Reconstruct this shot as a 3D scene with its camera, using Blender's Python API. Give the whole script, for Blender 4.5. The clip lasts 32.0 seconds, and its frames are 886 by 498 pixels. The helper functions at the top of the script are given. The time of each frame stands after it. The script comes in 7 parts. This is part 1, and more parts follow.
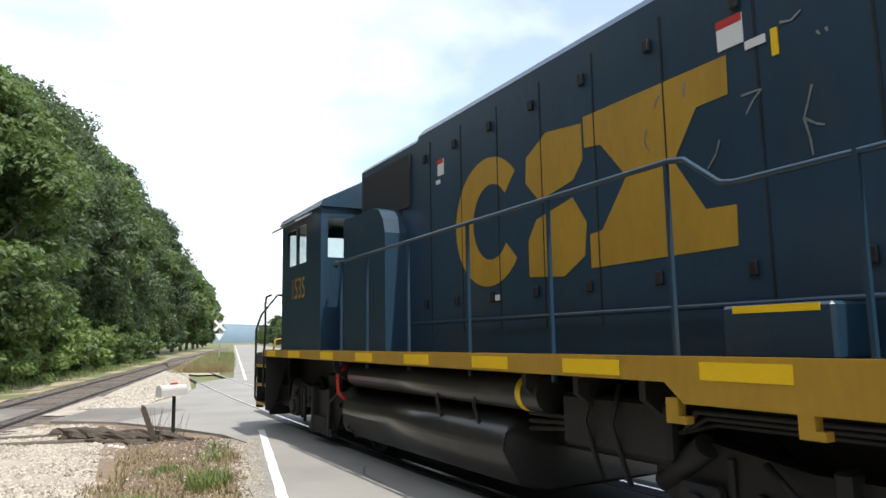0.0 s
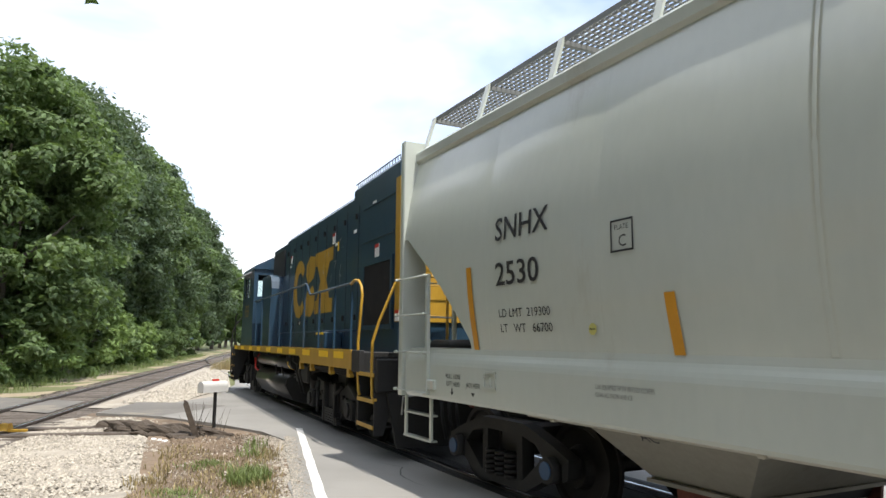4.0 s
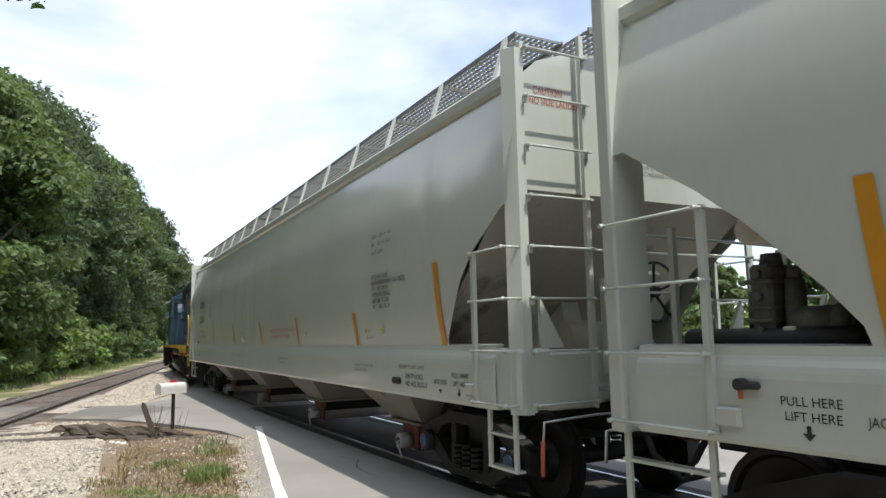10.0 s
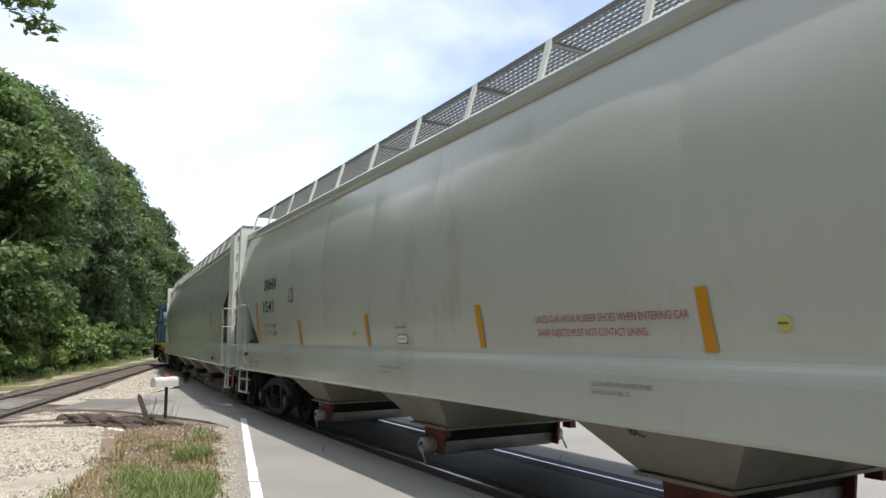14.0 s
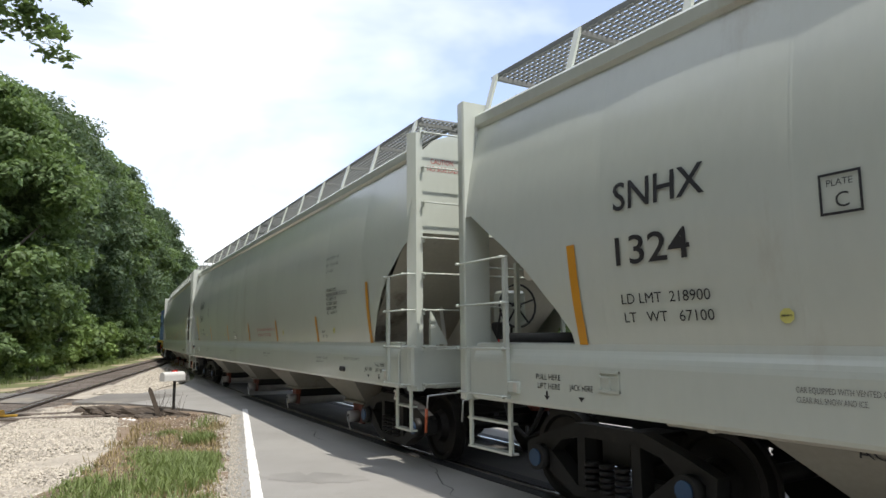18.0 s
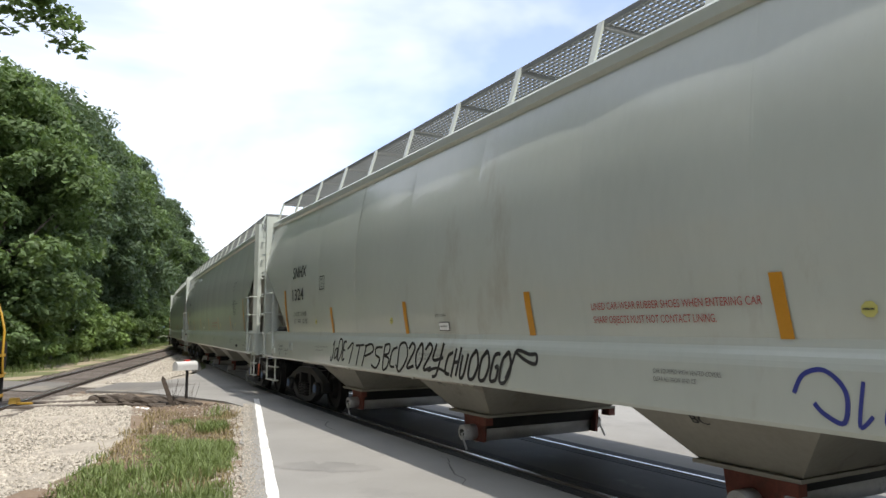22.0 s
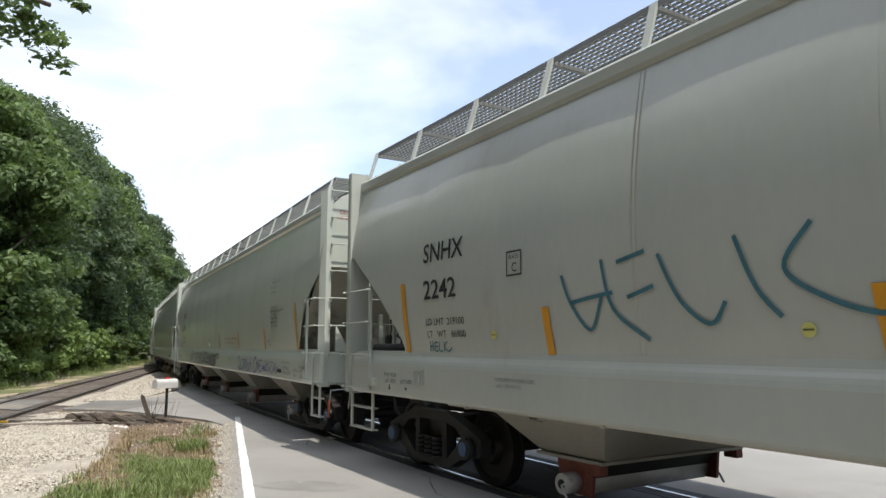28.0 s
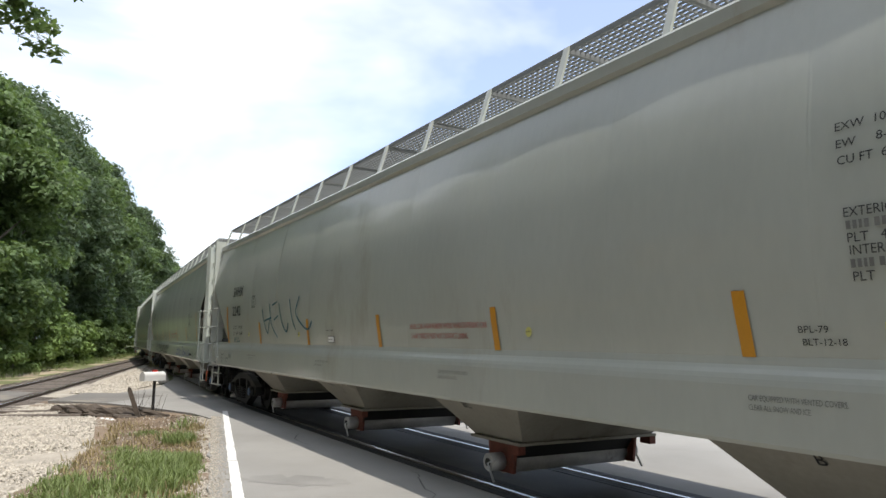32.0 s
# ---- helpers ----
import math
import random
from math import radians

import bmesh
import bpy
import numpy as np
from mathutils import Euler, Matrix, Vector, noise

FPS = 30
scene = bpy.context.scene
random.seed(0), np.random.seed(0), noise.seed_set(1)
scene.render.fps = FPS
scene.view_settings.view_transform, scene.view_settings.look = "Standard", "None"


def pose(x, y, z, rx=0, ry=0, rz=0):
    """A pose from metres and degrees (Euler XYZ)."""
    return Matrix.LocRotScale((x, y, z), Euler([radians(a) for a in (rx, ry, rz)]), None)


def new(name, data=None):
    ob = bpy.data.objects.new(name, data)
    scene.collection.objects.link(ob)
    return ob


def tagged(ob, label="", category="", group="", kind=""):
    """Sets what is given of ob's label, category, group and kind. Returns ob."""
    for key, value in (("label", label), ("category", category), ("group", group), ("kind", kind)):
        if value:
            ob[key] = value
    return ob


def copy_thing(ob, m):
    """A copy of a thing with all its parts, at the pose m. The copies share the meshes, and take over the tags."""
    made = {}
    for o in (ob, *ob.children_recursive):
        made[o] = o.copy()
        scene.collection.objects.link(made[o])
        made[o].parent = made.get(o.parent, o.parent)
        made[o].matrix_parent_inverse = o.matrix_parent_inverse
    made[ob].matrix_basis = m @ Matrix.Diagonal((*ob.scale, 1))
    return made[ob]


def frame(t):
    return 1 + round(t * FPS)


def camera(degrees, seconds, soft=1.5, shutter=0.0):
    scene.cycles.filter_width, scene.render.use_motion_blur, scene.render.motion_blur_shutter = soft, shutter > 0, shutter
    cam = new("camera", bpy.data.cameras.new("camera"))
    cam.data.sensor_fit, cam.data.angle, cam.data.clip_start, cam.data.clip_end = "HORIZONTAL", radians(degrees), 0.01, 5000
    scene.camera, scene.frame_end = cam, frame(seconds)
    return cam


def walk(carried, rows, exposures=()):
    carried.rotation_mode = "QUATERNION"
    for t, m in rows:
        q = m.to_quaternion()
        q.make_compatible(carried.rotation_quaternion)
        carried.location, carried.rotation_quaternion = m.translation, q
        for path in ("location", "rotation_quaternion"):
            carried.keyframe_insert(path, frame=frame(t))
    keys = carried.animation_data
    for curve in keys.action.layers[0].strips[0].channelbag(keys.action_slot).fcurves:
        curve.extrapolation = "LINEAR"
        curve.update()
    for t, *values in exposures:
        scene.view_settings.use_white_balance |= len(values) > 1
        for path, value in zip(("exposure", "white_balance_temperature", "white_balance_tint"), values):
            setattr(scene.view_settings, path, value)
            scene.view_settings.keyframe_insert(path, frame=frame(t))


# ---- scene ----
# camera: hand-held beside the road edge, stepping back about three metres
cam = camera(66.02, 32.0, soft=1.5, shutter=0.06)
CAM = [
    (0.0, -0.002, 0.002, 1.668, -0.58, 7.46, 0.97), (0.5, -0.016, -0.061, 1.671, 0.74, 7.36, 1.22), (1.0, -0.017, -0.093, 1.672, 1.85, 7.56, 1.30),
    (1.5, -0.027, -0.084, 1.672, 2.61, 7.70, 1.18), (2.0, 0.001, -0.042, 1.671, 2.64, 7.64, 1.15), (2.5, 0.019, -0.079, 1.670, 2.25, 7.81, 0.97),
    (3.0, 0.016, -0.147, 1.674, 2.24, 7.88, 0.51), (3.5, -0.042, -0.065, 1.670, 2.36, 7.84, -0.38), (5.5, -0.058, 0.046, 1.658, 1.83, 7.24, 0.08),
    (6.0, -0.057, 0.081, 1.655, 1.47, 7.08, 0.54), (6.5, -0.061, 0.016, 1.653, 1.06, 7.00, 0.61), (7.0, -0.063, -0.028, 1.654, 0.71, 6.95, 0.52),
    (7.5, -0.074, -0.042, 1.660, 0.31, 6.92, 0.47), (8.0, -0.068, -0.092, 1.660, -0.07, 6.99, 0.24), (8.5, -0.085, -0.082, 1.662, -0.42, 6.98, 0.28),
    (9.0, -0.112, -0.087, 1.665, -0.51, 7.14, 0.66), (9.5, 0.059, -0.259, 1.678, -0.58, 7.27, 1.17), (10.0, 0.102, -0.373, 1.681, -0.80, 7.27, 1.11),
    (10.5, 0.138, -0.545, 1.686, -0.80, 7.35, 1.46), (11.0, 0.196, -0.715, 1.692, -0.85, 7.38, 1.47), (11.5, 0.297, -0.886, 1.688, 0.00, 7.16, 1.08),
    (12.0, 0.334, -1.024, 1.679, -0.39, 6.92, 0.48), (12.5, 0.409, -1.170, 1.679, -1.18, 6.64, 0.08), (13.0, 0.555, -1.378, 1.677, -1.18, 6.83, -0.05),
    (13.5, 0.655, -1.582, 1.678, -0.88, 7.27, 0.15), (15.5, 0.936, -2.414, 1.672, -1.19, 7.73, 0.04), (16.0, 1.011, -2.597, 1.668, -1.82, 7.77, -0.17),
    (16.5, 1.076, -2.736, 1.670, -1.95, 7.54, -0.07), (17.0, 1.106, -2.834, 1.675, -1.71, 7.54, 0.52), (17.5, 1.112, -2.976, 1.675, -1.38, 7.50, 0.48),
    (18.0, 1.189, -3.102, 1.674, -0.50, 7.23, 0.57), (18.5, 1.223, -3.191, 1.682, 0.83, 6.89, 0.12), (19.0, 1.194, -3.196, 1.686, 1.21, 6.76, -0.07),
    (19.5, 1.182, -3.224, 1.684, 1.27, 6.71, -0.43), (20.0, 1.147, -3.239, 1.684, 1.10, 6.63, -0.71), (20.5, 1.163, -3.235, 1.681, 0.79, 6.45, -0.73),
    (21.0, 1.146, -3.099, 1.677, 0.53, 6.37, -0.57), (21.5, 1.136, -3.084, 1.671, 0.31, 6.43, -0.14), (22.0, 1.139, -3.114, 1.669, 0.21, 6.55, 0.20),
    (22.5, 1.155, -3.093, 1.664, 0.19, 6.69, 0.63), (23.0, 1.154, -3.155, 1.662, 0.04, 6.89, 0.72), (23.5, 1.166, -3.134, 1.669, 0.01, 6.92, 1.01),
    (24.0, 1.169, -3.140, 1.668, 0.04, 7.06, 0.92), (24.5, 1.170, -3.103, 1.672, -0.00, 7.22, 0.60), (25.0, 1.173, -3.113, 1.673, -0.04, 7.44, 0.56),
    (25.5, 1.205, -3.271, 1.682, -0.35, 7.77, 0.33), (26.0, 1.192, -3.210, 1.684, -0.65, 7.83, 0.10), (26.5, 1.193, -3.210, 1.684, -0.96, 7.79, -0.02),
    (28.5, 1.147, -3.164, 1.676, -1.15, 8.12, 0.09), (29.0, 1.141, -3.179, 1.678, -1.09, 8.25, 0.07), (29.5, 1.131, -3.189, 1.677, -1.11, 8.32, 0.01),
    (30.0, 1.115, -3.211, 1.672, -1.22, 8.41, -0.10), (30.5, 1.100, -3.161, 1.669, -1.39, 8.37, -0.35), (31.0, 1.125, -3.133, 1.660, -1.58, 8.11, -0.48),
    (31.5, 1.115, -3.124, 1.659, -1.77, 7.96, -0.65), (32.0, 1.131, -3.144, 1.651, -2.08, 7.83, -0.77)]
walk(cam, [(t, pose(x, y, z, 90 + p, r, w)) for t, x, y, z, w, p, r in CAM], exposures=[(0, 0.16), (1, 0.20), (2, 0.27), (3.5, 0.25), (5.5, 0.1), (9, 0.0), (32, 0.0)])

# train: place of the first wagon's front post along the track, by time
RUN = [
    (0, -2.25), (0.5, -0.93), (1, 0.39), (1.5, 1.77), (2, 3.09), (2.5, 4.40),
    (3, 5.72), (3.5, 7.07), (5.5, 12.57), (6, 13.94), (6.5, 15.26), (7, 16.54),
    (7.5, 17.90), (8, 19.25), (8.5, 20.60), (9, 21.92), (9.5, 23.21), (10, 24.50),
    (10.5, 25.77), (11, 27.19), (11.5, 28.62), (12, 30.09), (12.5, 31.50), (13, 32.87),
    (13.5, 34.18), (15.5, 39.13), (16, 40.36), (16.5, 41.61), (17, 42.84), (17.5, 44.04),
    (18, 45.23), (18.5, 46.40), (19, 47.60), (19.5, 48.80), (20, 49.96), (20.5, 51.15),
    (21, 52.37), (21.5, 53.59), (22, 54.77), (22.5, 55.94), (23, 57.16), (23.5, 58.33),
    (24, 59.48), (24.5, 60.68), (25, 61.84), (25.5, 62.99), (26, 64.17), (26.5, 65.40),
    (28.5, 70.56), (29, 71.73), (29.5, 72.92), (30, 74.08), (30.5, 75.24), (31, 76.34),
    (31.5, 77.46), (32, 78.54),
]

# light: high summer sun nearly in line with the track, thin cloud
SUN_LEFT, SUN_AHEAD = 0.085, 0.46
H0 = radians(29.0)
AHEAD, LEFT = Vector((-math.sin(H0), math.cos(H0), 0)), Vector((-math.cos(H0), -math.sin(H0), 0))
SUNWAY = (AHEAD * SUN_AHEAD + LEFT * SUN_LEFT + Vector((0, 0, -1))).normalized()
sun = new("sun", bpy.data.lights.new("sun", "SUN"))
sun.data.energy, sun.data.angle, sun.data.color = 5.0, radians(0.6), (1.0, 0.955, 0.885)
sun.matrix_world = SUNWAY.to_track_quat("-Z", "Y").to_matrix().to_4x4()
world = bpy.data.worlds.new("sky")
scene.world = world
world.use_nodes = True
wn, wl = world.node_tree.nodes, world.node_tree.links
wn.clear()
w_out = wn.new("ShaderNodeOutputWorld")
w_bg = wn.new("ShaderNodeBackground")
w_sky = wn.new("ShaderNodeTexSky")
w_sky.sky_type, w_sky.sun_disc = "NISHITA", False
w_sky.sun_elevation, w_sky.sun_rotation = math.asin(-SUNWAY.z), math.atan2(-SUNWAY.x, -SUNWAY.y)
w_sky.air_density, w_sky.dust_density, w_sky.ozone_density = 1.0, 1.2, 1.5
w_tc = wn.new("ShaderNodeTexCoord")
w_map = wn.new("ShaderNodeMapping")
w_map.inputs["Scale"].default_value = (1.0, 1.0, 2.4)
w_map.inputs["Location"].default_value = (0.7, 0.25, 0.1)
w_n1 = wn.new("ShaderNodeTexNoise")
w_n1.inputs["Scale"].default_value, w_n1.inputs["Detail"].default_value, w_n1.inputs["Roughness"].default_value = 1.7, 5.0, 0.5
w_n1.inputs["Distortion"].default_value = 0.35
w_rmp = wn.new("ShaderNodeValToRGB")
w_rmp.color_ramp.elements[0].position, w_rmp.color_ramp.elements[1].position = 0.385, 0.63
w_rmp.color_ramp.elements[0].color = (0.25, 0.25, 0.25, 1)
w_mix = wn.new("ShaderNodeMix")
w_mix.data_type = "RGBA"
w_mix.inputs["B"].default_value = (13.6, 14.0, 14.4, 1)
w_bg.inputs["Strength"].default_value = 0.1
wl.new(w_tc.outputs["Generated"], w_map.inputs["Vector"])
wl.new(w_map.outputs["Vector"], w_n1.inputs["Vector"])
wl.new(w_n1.outputs["Fac"], w_rmp.inputs["Fac"])
wl.new(w_rmp.outputs["Color"], w_mix.inputs["Factor"])
w_gain = wn.new("ShaderNodeVectorMath")
w_gain.operation = "MULTIPLY"
w_gain.inputs[1].default_value = (2.3, 2.42, 2.62)      # thin haze brightens the blue
wl.new(w_sky.outputs["Color"], w_gain.inputs[0])
wl.new(w_gain.outputs["Vector"], w_mix.inputs["A"])
wl.new(w_mix.outputs["Result"], w_bg.inputs["Color"])
wl.new(w_bg.outputs["Background"], w_out.inputs["Surface"])


# ---- materials ----
def material(name, color, rough=0.6, metal=0.0, vary=0.12, scale=3.0, fine=40.0, bump=0.0, dirt=None, dirt_amount=0.0,
             coat=0.0, island=0.0, each=0.0, stretch=None, spec=0.5, bump_dist=0.01):
    """Two scales of noise on a base colour, optional dirt, bump and coat."""
    m = bpy.data.materials.new(name)
    m.use_nodes = True
    n, l = m.node_tree.nodes, m.node_tree.links
    b = n["Principled BSDF"]
    tc = n.new("ShaderNodeTexCoord")
    mp = n.new("ShaderNodeMapping")
    if stretch:
        mp.inputs["Scale"].default_value = stretch
    l.new(tc.outputs["Object"], mp.inputs["Vector"])
    big, small = n.new("ShaderNodeTexNoise"), n.new("ShaderNodeTexNoise")
    big.inputs["Scale"].default_value, big.inputs["Detail"].default_value = scale, 5.0
    small.inputs["Scale"].default_value, small.inputs["Detail"].default_value = fine, 4.0
    for t in (big, small):
        l.new(mp.outputs["Vector"], t.inputs["Vector"])
    add = n.new("ShaderNodeMath")
    add.operation = "MULTIPLY_ADD"
    add.inputs[1].default_value = 0.5
    l.new(small.outputs["Fac"], add.inputs[0])
    l.new(big.outputs["Fac"], add.inputs[2])
    rg = n.new("ShaderNodeMapRange")
    rg.inputs["From Min"].default_value, rg.inputs["From Max"].default_value = 0.45, 1.05
    rg.inputs["To Min"].default_value, rg.inputs["To Max"].default_value = 1 - vary, 1 + vary
    l.new(add.outputs[0], rg.inputs["Value"])
    value = rg.outputs["Result"]
    for amount, node, socket in ((island, "ShaderNodeNewGeometry", "Random Per Island"), (each, "ShaderNodeObjectInfo", "Random")):
        if amount:
            g = n.new(node)
            r2 = n.new("ShaderNodeMapRange")
            r2.inputs["To Min"].default_value, r2.inputs["To Max"].default_value = 1 - amount, 1 + amount
            l.new(g.outputs[socket], r2.inputs["Value"])
            mu = n.new("ShaderNodeMath")
            mu.operation = "MULTIPLY"
            l.new(value, mu.inputs[0])
            l.new(r2.outputs["Result"], mu.inputs[1])
            value = mu.outputs[0]
    sc = n.new("ShaderNodeVectorMath")
    sc.operation = "SCALE"
    sc.inputs[0].default_value = color[:3]
    l.new(value, sc.inputs["Scale"])
    out = sc.outputs["Vector"]
    if dirt:
        dn = n.new("ShaderNodeTexNoise")
        dn.inputs["Scale"].default_value, dn.inputs["Detail"].default_value, dn.inputs["Roughness"].default_value = scale * 0.7, 8.0, 0.7
        l.new(mp.outputs["Vector"], dn.inputs["Vector"])
        dr = n.new("ShaderNodeMapRange")
        dr.inputs["From Min"].default_value, dr.inputs["From Max"].default_value = 0.66 - dirt_amount * 0.4, 0.72
        l.new(dn.outputs["Fac"], dr.inputs["Value"])
        mx = n.new("ShaderNodeMix")
        mx.data_type = "RGBA"
        mx.inputs["B"].default_value = (*dirt[:3], 1)
        l.new(dr.outputs["Result"], mx.inputs["Factor"])
        l.new(out, mx.inputs["A"])
        out = mx.outputs["Result"]
    l.new(out, b.inputs["Base Color"])
    b.inputs["Roughness"].default_value, b.inputs["Metallic"].default_value = rough, metal
    b.inputs["Specular IOR Level"].default_value = spec
    if coat:
        b.inputs["Coat Weight"].default_value, b.inputs["Coat Roughness"].default_value = coat, 0.12
    if bump:
        bp = n.new("ShaderNodeBump")
        bp.inputs["Strength"].default_value, bp.inputs["Distance"].default_value = bump, bump_dist
        l.new(add.outputs[0], bp.inputs["Height"])
        l.new(bp.outputs["Normal"], b.inputs["Normal"])
    return m


def leaf_material(name, color, back):
    m = material(name, color, rough=0.55, vary=0.2, scale=0.5, fine=6, island=0.45, spec=0.35)
    n, l = m.node_tree.nodes, m.node_tree.links
    b = n["Principled BSDF"]
    tr = n.new("ShaderNodeBsdfTranslucent")
    tr.inputs["Color"].default_value = (*back, 1)
    mx = n.new("ShaderNodeMixShader")
    mx.inputs["Fac"].default_value = 0.35
    l.new(b.outputs["BSDF"], mx.inputs[1])
    l.new(tr.outputs["BSDF"], mx.inputs[2])
    l.new(mx.outputs["Shader"], n["Material Output"].inputs["Surface"])
    return m


M_HOPPER = material("hopper_paint", (0.465, 0.492, 0.434), rough=0.32, vary=0.05, scale=0.8, fine=14, dirt=(0.37, 0.345, 0.28), dirt_amount=0.16,
                    coat=0.65, stretch=(1.0, 1.0, 0.35))
M_HOPPER_LAST = material("darker_hopper_paint", (0.375, 0.39, 0.342), rough=0.38, vary=0.07, scale=0.8, fine=14, dirt=(0.30, 0.28, 0.225), dirt_amount=0.2,
                        coat=0.5, stretch=(1.0, 1.0, 0.35))
# Darker, browner copy of the cream, kept for shaded parts beneath the body.
M_HOPPER_DARK = material("browner_hopper_paint", (0.46, 0.435, 0.37), rough=0.6, vary=0.12, scale=1.5, fine=20, dirt=(0.16, 0.13, 0.1), dirt_amount=0.2)
# Much darker all over than the body paint, with dirt noise on top.
M_BAY = material("darker_bay_paint", (0.27, 0.255, 0.215), rough=0.65, vary=0.16, scale=1.2, fine=20, dirt=(0.12, 0.10, 0.08), dirt_amount=0.25)
M_GRATE = material("galvanised_grating", (0.22, 0.225, 0.22), rough=0.6, metal=0.2, vary=0.1)
M_BLUE = material("loco_blue_paint", (0.015, 0.044, 0.077), rough=0.4, vary=0.22, scale=1.3, fine=18, dirt=(0.04, 0.052, 0.058), dirt_amount=0.24, coat=0.2,
                  stretch=(1.0, 1.0, 0.3))
M_YELLOW = material("loco_yellow_paint", (0.43, 0.25, 0.025), rough=0.45, vary=0.16, scale=2.0, fine=22, dirt=(0.24, 0.13, 0.03), dirt_amount=0.18, stretch=(1, 1, 0.35))
M_REFLECT = material("yellow_reflector_tape", (0.93, 0.60, 0.015), rough=0.35, vary=0.06)
M_STICKER = material("yellow_vinyl_sticker", (0.50, 0.47, 0.14), rough=0.45, vary=0.1)
M_ORANGE = material("orange_reflector_tape", (0.52, 0.235, 0.015), rough=0.4, vary=0.08, scale=6)
M_BLACK = material("grimy_black_steel", (0.012, 0.0115, 0.011), rough=0.65, vary=0.4, scale=3, fine=25, dirt=(0.034, 0.03, 0.026), dirt_amount=0.14, bump=0.15)
M_TANK = material("tank_black_paint", (0.03, 0.029, 0.027), coat=0.45, rough=0.3, vary=0.3, scale=2, fine=20, dirt=(0.07, 0.055, 0.04), dirt_amount=0.16)
M_RUST = material("red_oxide_steel", (0.16, 0.045, 0.03), rough=0.75, vary=0.35, scale=6, fine=40, dirt=(0.06, 0.04, 0.03), dirt_amount=0.3, bump=0.2)
M_RAIL = material("rail_steel", (0.16, 0.13, 0.11), rough=0.5, metal=0.7, vary=0.25, scale=5, fine=50, stretch=(1, 0.1, 1))
M_RAILTOP = material("polished_rail_head", (0.55, 0.54, 0.53), rough=0.25, metal=1.0, vary=0.1)
M_STEEL = material("bare_steel", (0.42, 0.42, 0.41), rough=0.4, metal=0.8, vary=0.15)
M_TUBE = material("outlet_tube_grey", (0.36, 0.35, 0.33), rough=0.45, metal=0.2, vary=0.2, scale=4, dirt=(0.12, 0.1, 0.08), dirt_amount=0.15)
M_WHEEL = material("wheel_steel", (0.022, 0.02, 0.019), rough=0.55, metal=0.5, vary=0.3)
M_VALVE = material("dusty_valve_iron", (0.075, 0.075, 0.062), rough=0.7, vary=0.35, scale=8, fine=40, dirt=(0.14, 0.13, 0.105), dirt_amount=0.25)
M_CAP = material("blue_bearing_cap", (0.025, 0.07, 0.15), rough=0.5, vary=0.2)
M_RUBBER = material("black_rubber", (0.02, 0.02, 0.021), rough=0.7, vary=0.25, scale=8)
M_TEXT = material("black_lettering", (0.02, 0.02, 0.022), rough=0.5, vary=0.1)
M_PRINT = material("faded_black_print", (0.16, 0.16, 0.15), rough=0.6, vary=0.2)
M_TEXTRED = material("red_lettering", (0.36, 0.06, 0.05), rough=0.5, vary=0.1)
M_WHITE = material("white_vinyl", (0.78, 0.78, 0.76), rough=0.45, vary=0.05)
M_RED = material("red_paint", (0.5, 0.03, 0.02), rough=0.45, vary=0.12)
M_HANDLE = material("faded_orange_paint", (0.42, 0.09, 0.03), rough=0.5, vary=0.2)
M_INKBLUE = material("blue_spray_paint", (0.03, 0.04, 0.22), rough=0.5, vary=0.15)
M_INKTEAL = material("teal_spray_paint", (0.04, 0.13, 0.16), rough=0.5, vary=0.25, scale=10)
M_INKBLACK = material("black_spray_paint", (0.018, 0.018, 0.02), rough=0.5, vary=0.15)
M_ROAD = material("worn_asphalt", (0.242, 0.232, 0.212), rough=0.85, vary=0.2, scale=0.5, fine=70, bump=0.45, dirt=(0.17, 0.162, 0.15), dirt_amount=0.26)
M_PATCH = material("asphalt_patch", (0.205, 0.196, 0.18), rough=0.85, vary=0.2, scale=1.5, fine=90, bump=0.3)
M_OIL = material("oily_crossing_surface", (0.06, 0.057, 0.053), rough=0.7, vary=0.3, scale=1.5, fine=60, bump=0.3, dirt=(0.13, 0.125, 0.115), dirt_amount=0.15)
M_CRACK = material("crack_in_asphalt", (0.06, 0.057, 0.052), rough=0.95, vary=0.2)
M_APRON = material("dark_crossing_asphalt", (0.15, 0.14, 0.125), rough=0.85, vary=0.2, scale=0.8, fine=80, bump=0.5, dirt=(0.3, 0.26, 0.2), dirt_amount=0.35)
M_LINE = material("white_road_paint", (0.66, 0.645, 0.61), rough=0.75, vary=0.2, scale=5, fine=60, dirt=(0.36, 0.34, 0.30), dirt_amount=0.24)
M_GRAVELBED = material("pale_limestone_gravel", (0.34, 0.305, 0.25), rough=0.95, vary=0.3, scale=1.5, fine=16, bump=0.8, dirt=(0.27, 0.22, 0.16), dirt_amount=0.15, bump_dist=0.05)
M_STONE = material("limestone_chips", (0.365, 0.33, 0.272), rough=0.9, vary=0.12, island=0.35, fine=60)
M_DIRT = material("brown_dirt", (0.17, 0.125, 0.085), rough=0.95, vary=0.35, scale=1.2, fine=12, bump=0.8, dirt=(0.30, 0.265, 0.205), dirt_amount=0.2, bump_dist=0.05)
M_TAN = material("tan_dry_dirt", (0.31, 0.255, 0.17), rough=0.95, vary=0.3, scale=0.8, fine=10, bump=0.7, dirt=(0.2, 0.16, 0.10), dirt_amount=0.2, bump_dist=0.05)
M_GROUND = material("meadow_ground", (0.12, 0.13, 0.05), rough=0.95, vary=0.4, scale=0.08, fine=2.0, bump=0.6, dirt=(0.22, 0.19, 0.1), dirt_amount=0.2)
M_GRASS = leaf_material("grass_blades", (0.17, 0.215, 0.08), (0.24, 0.31, 0.08))
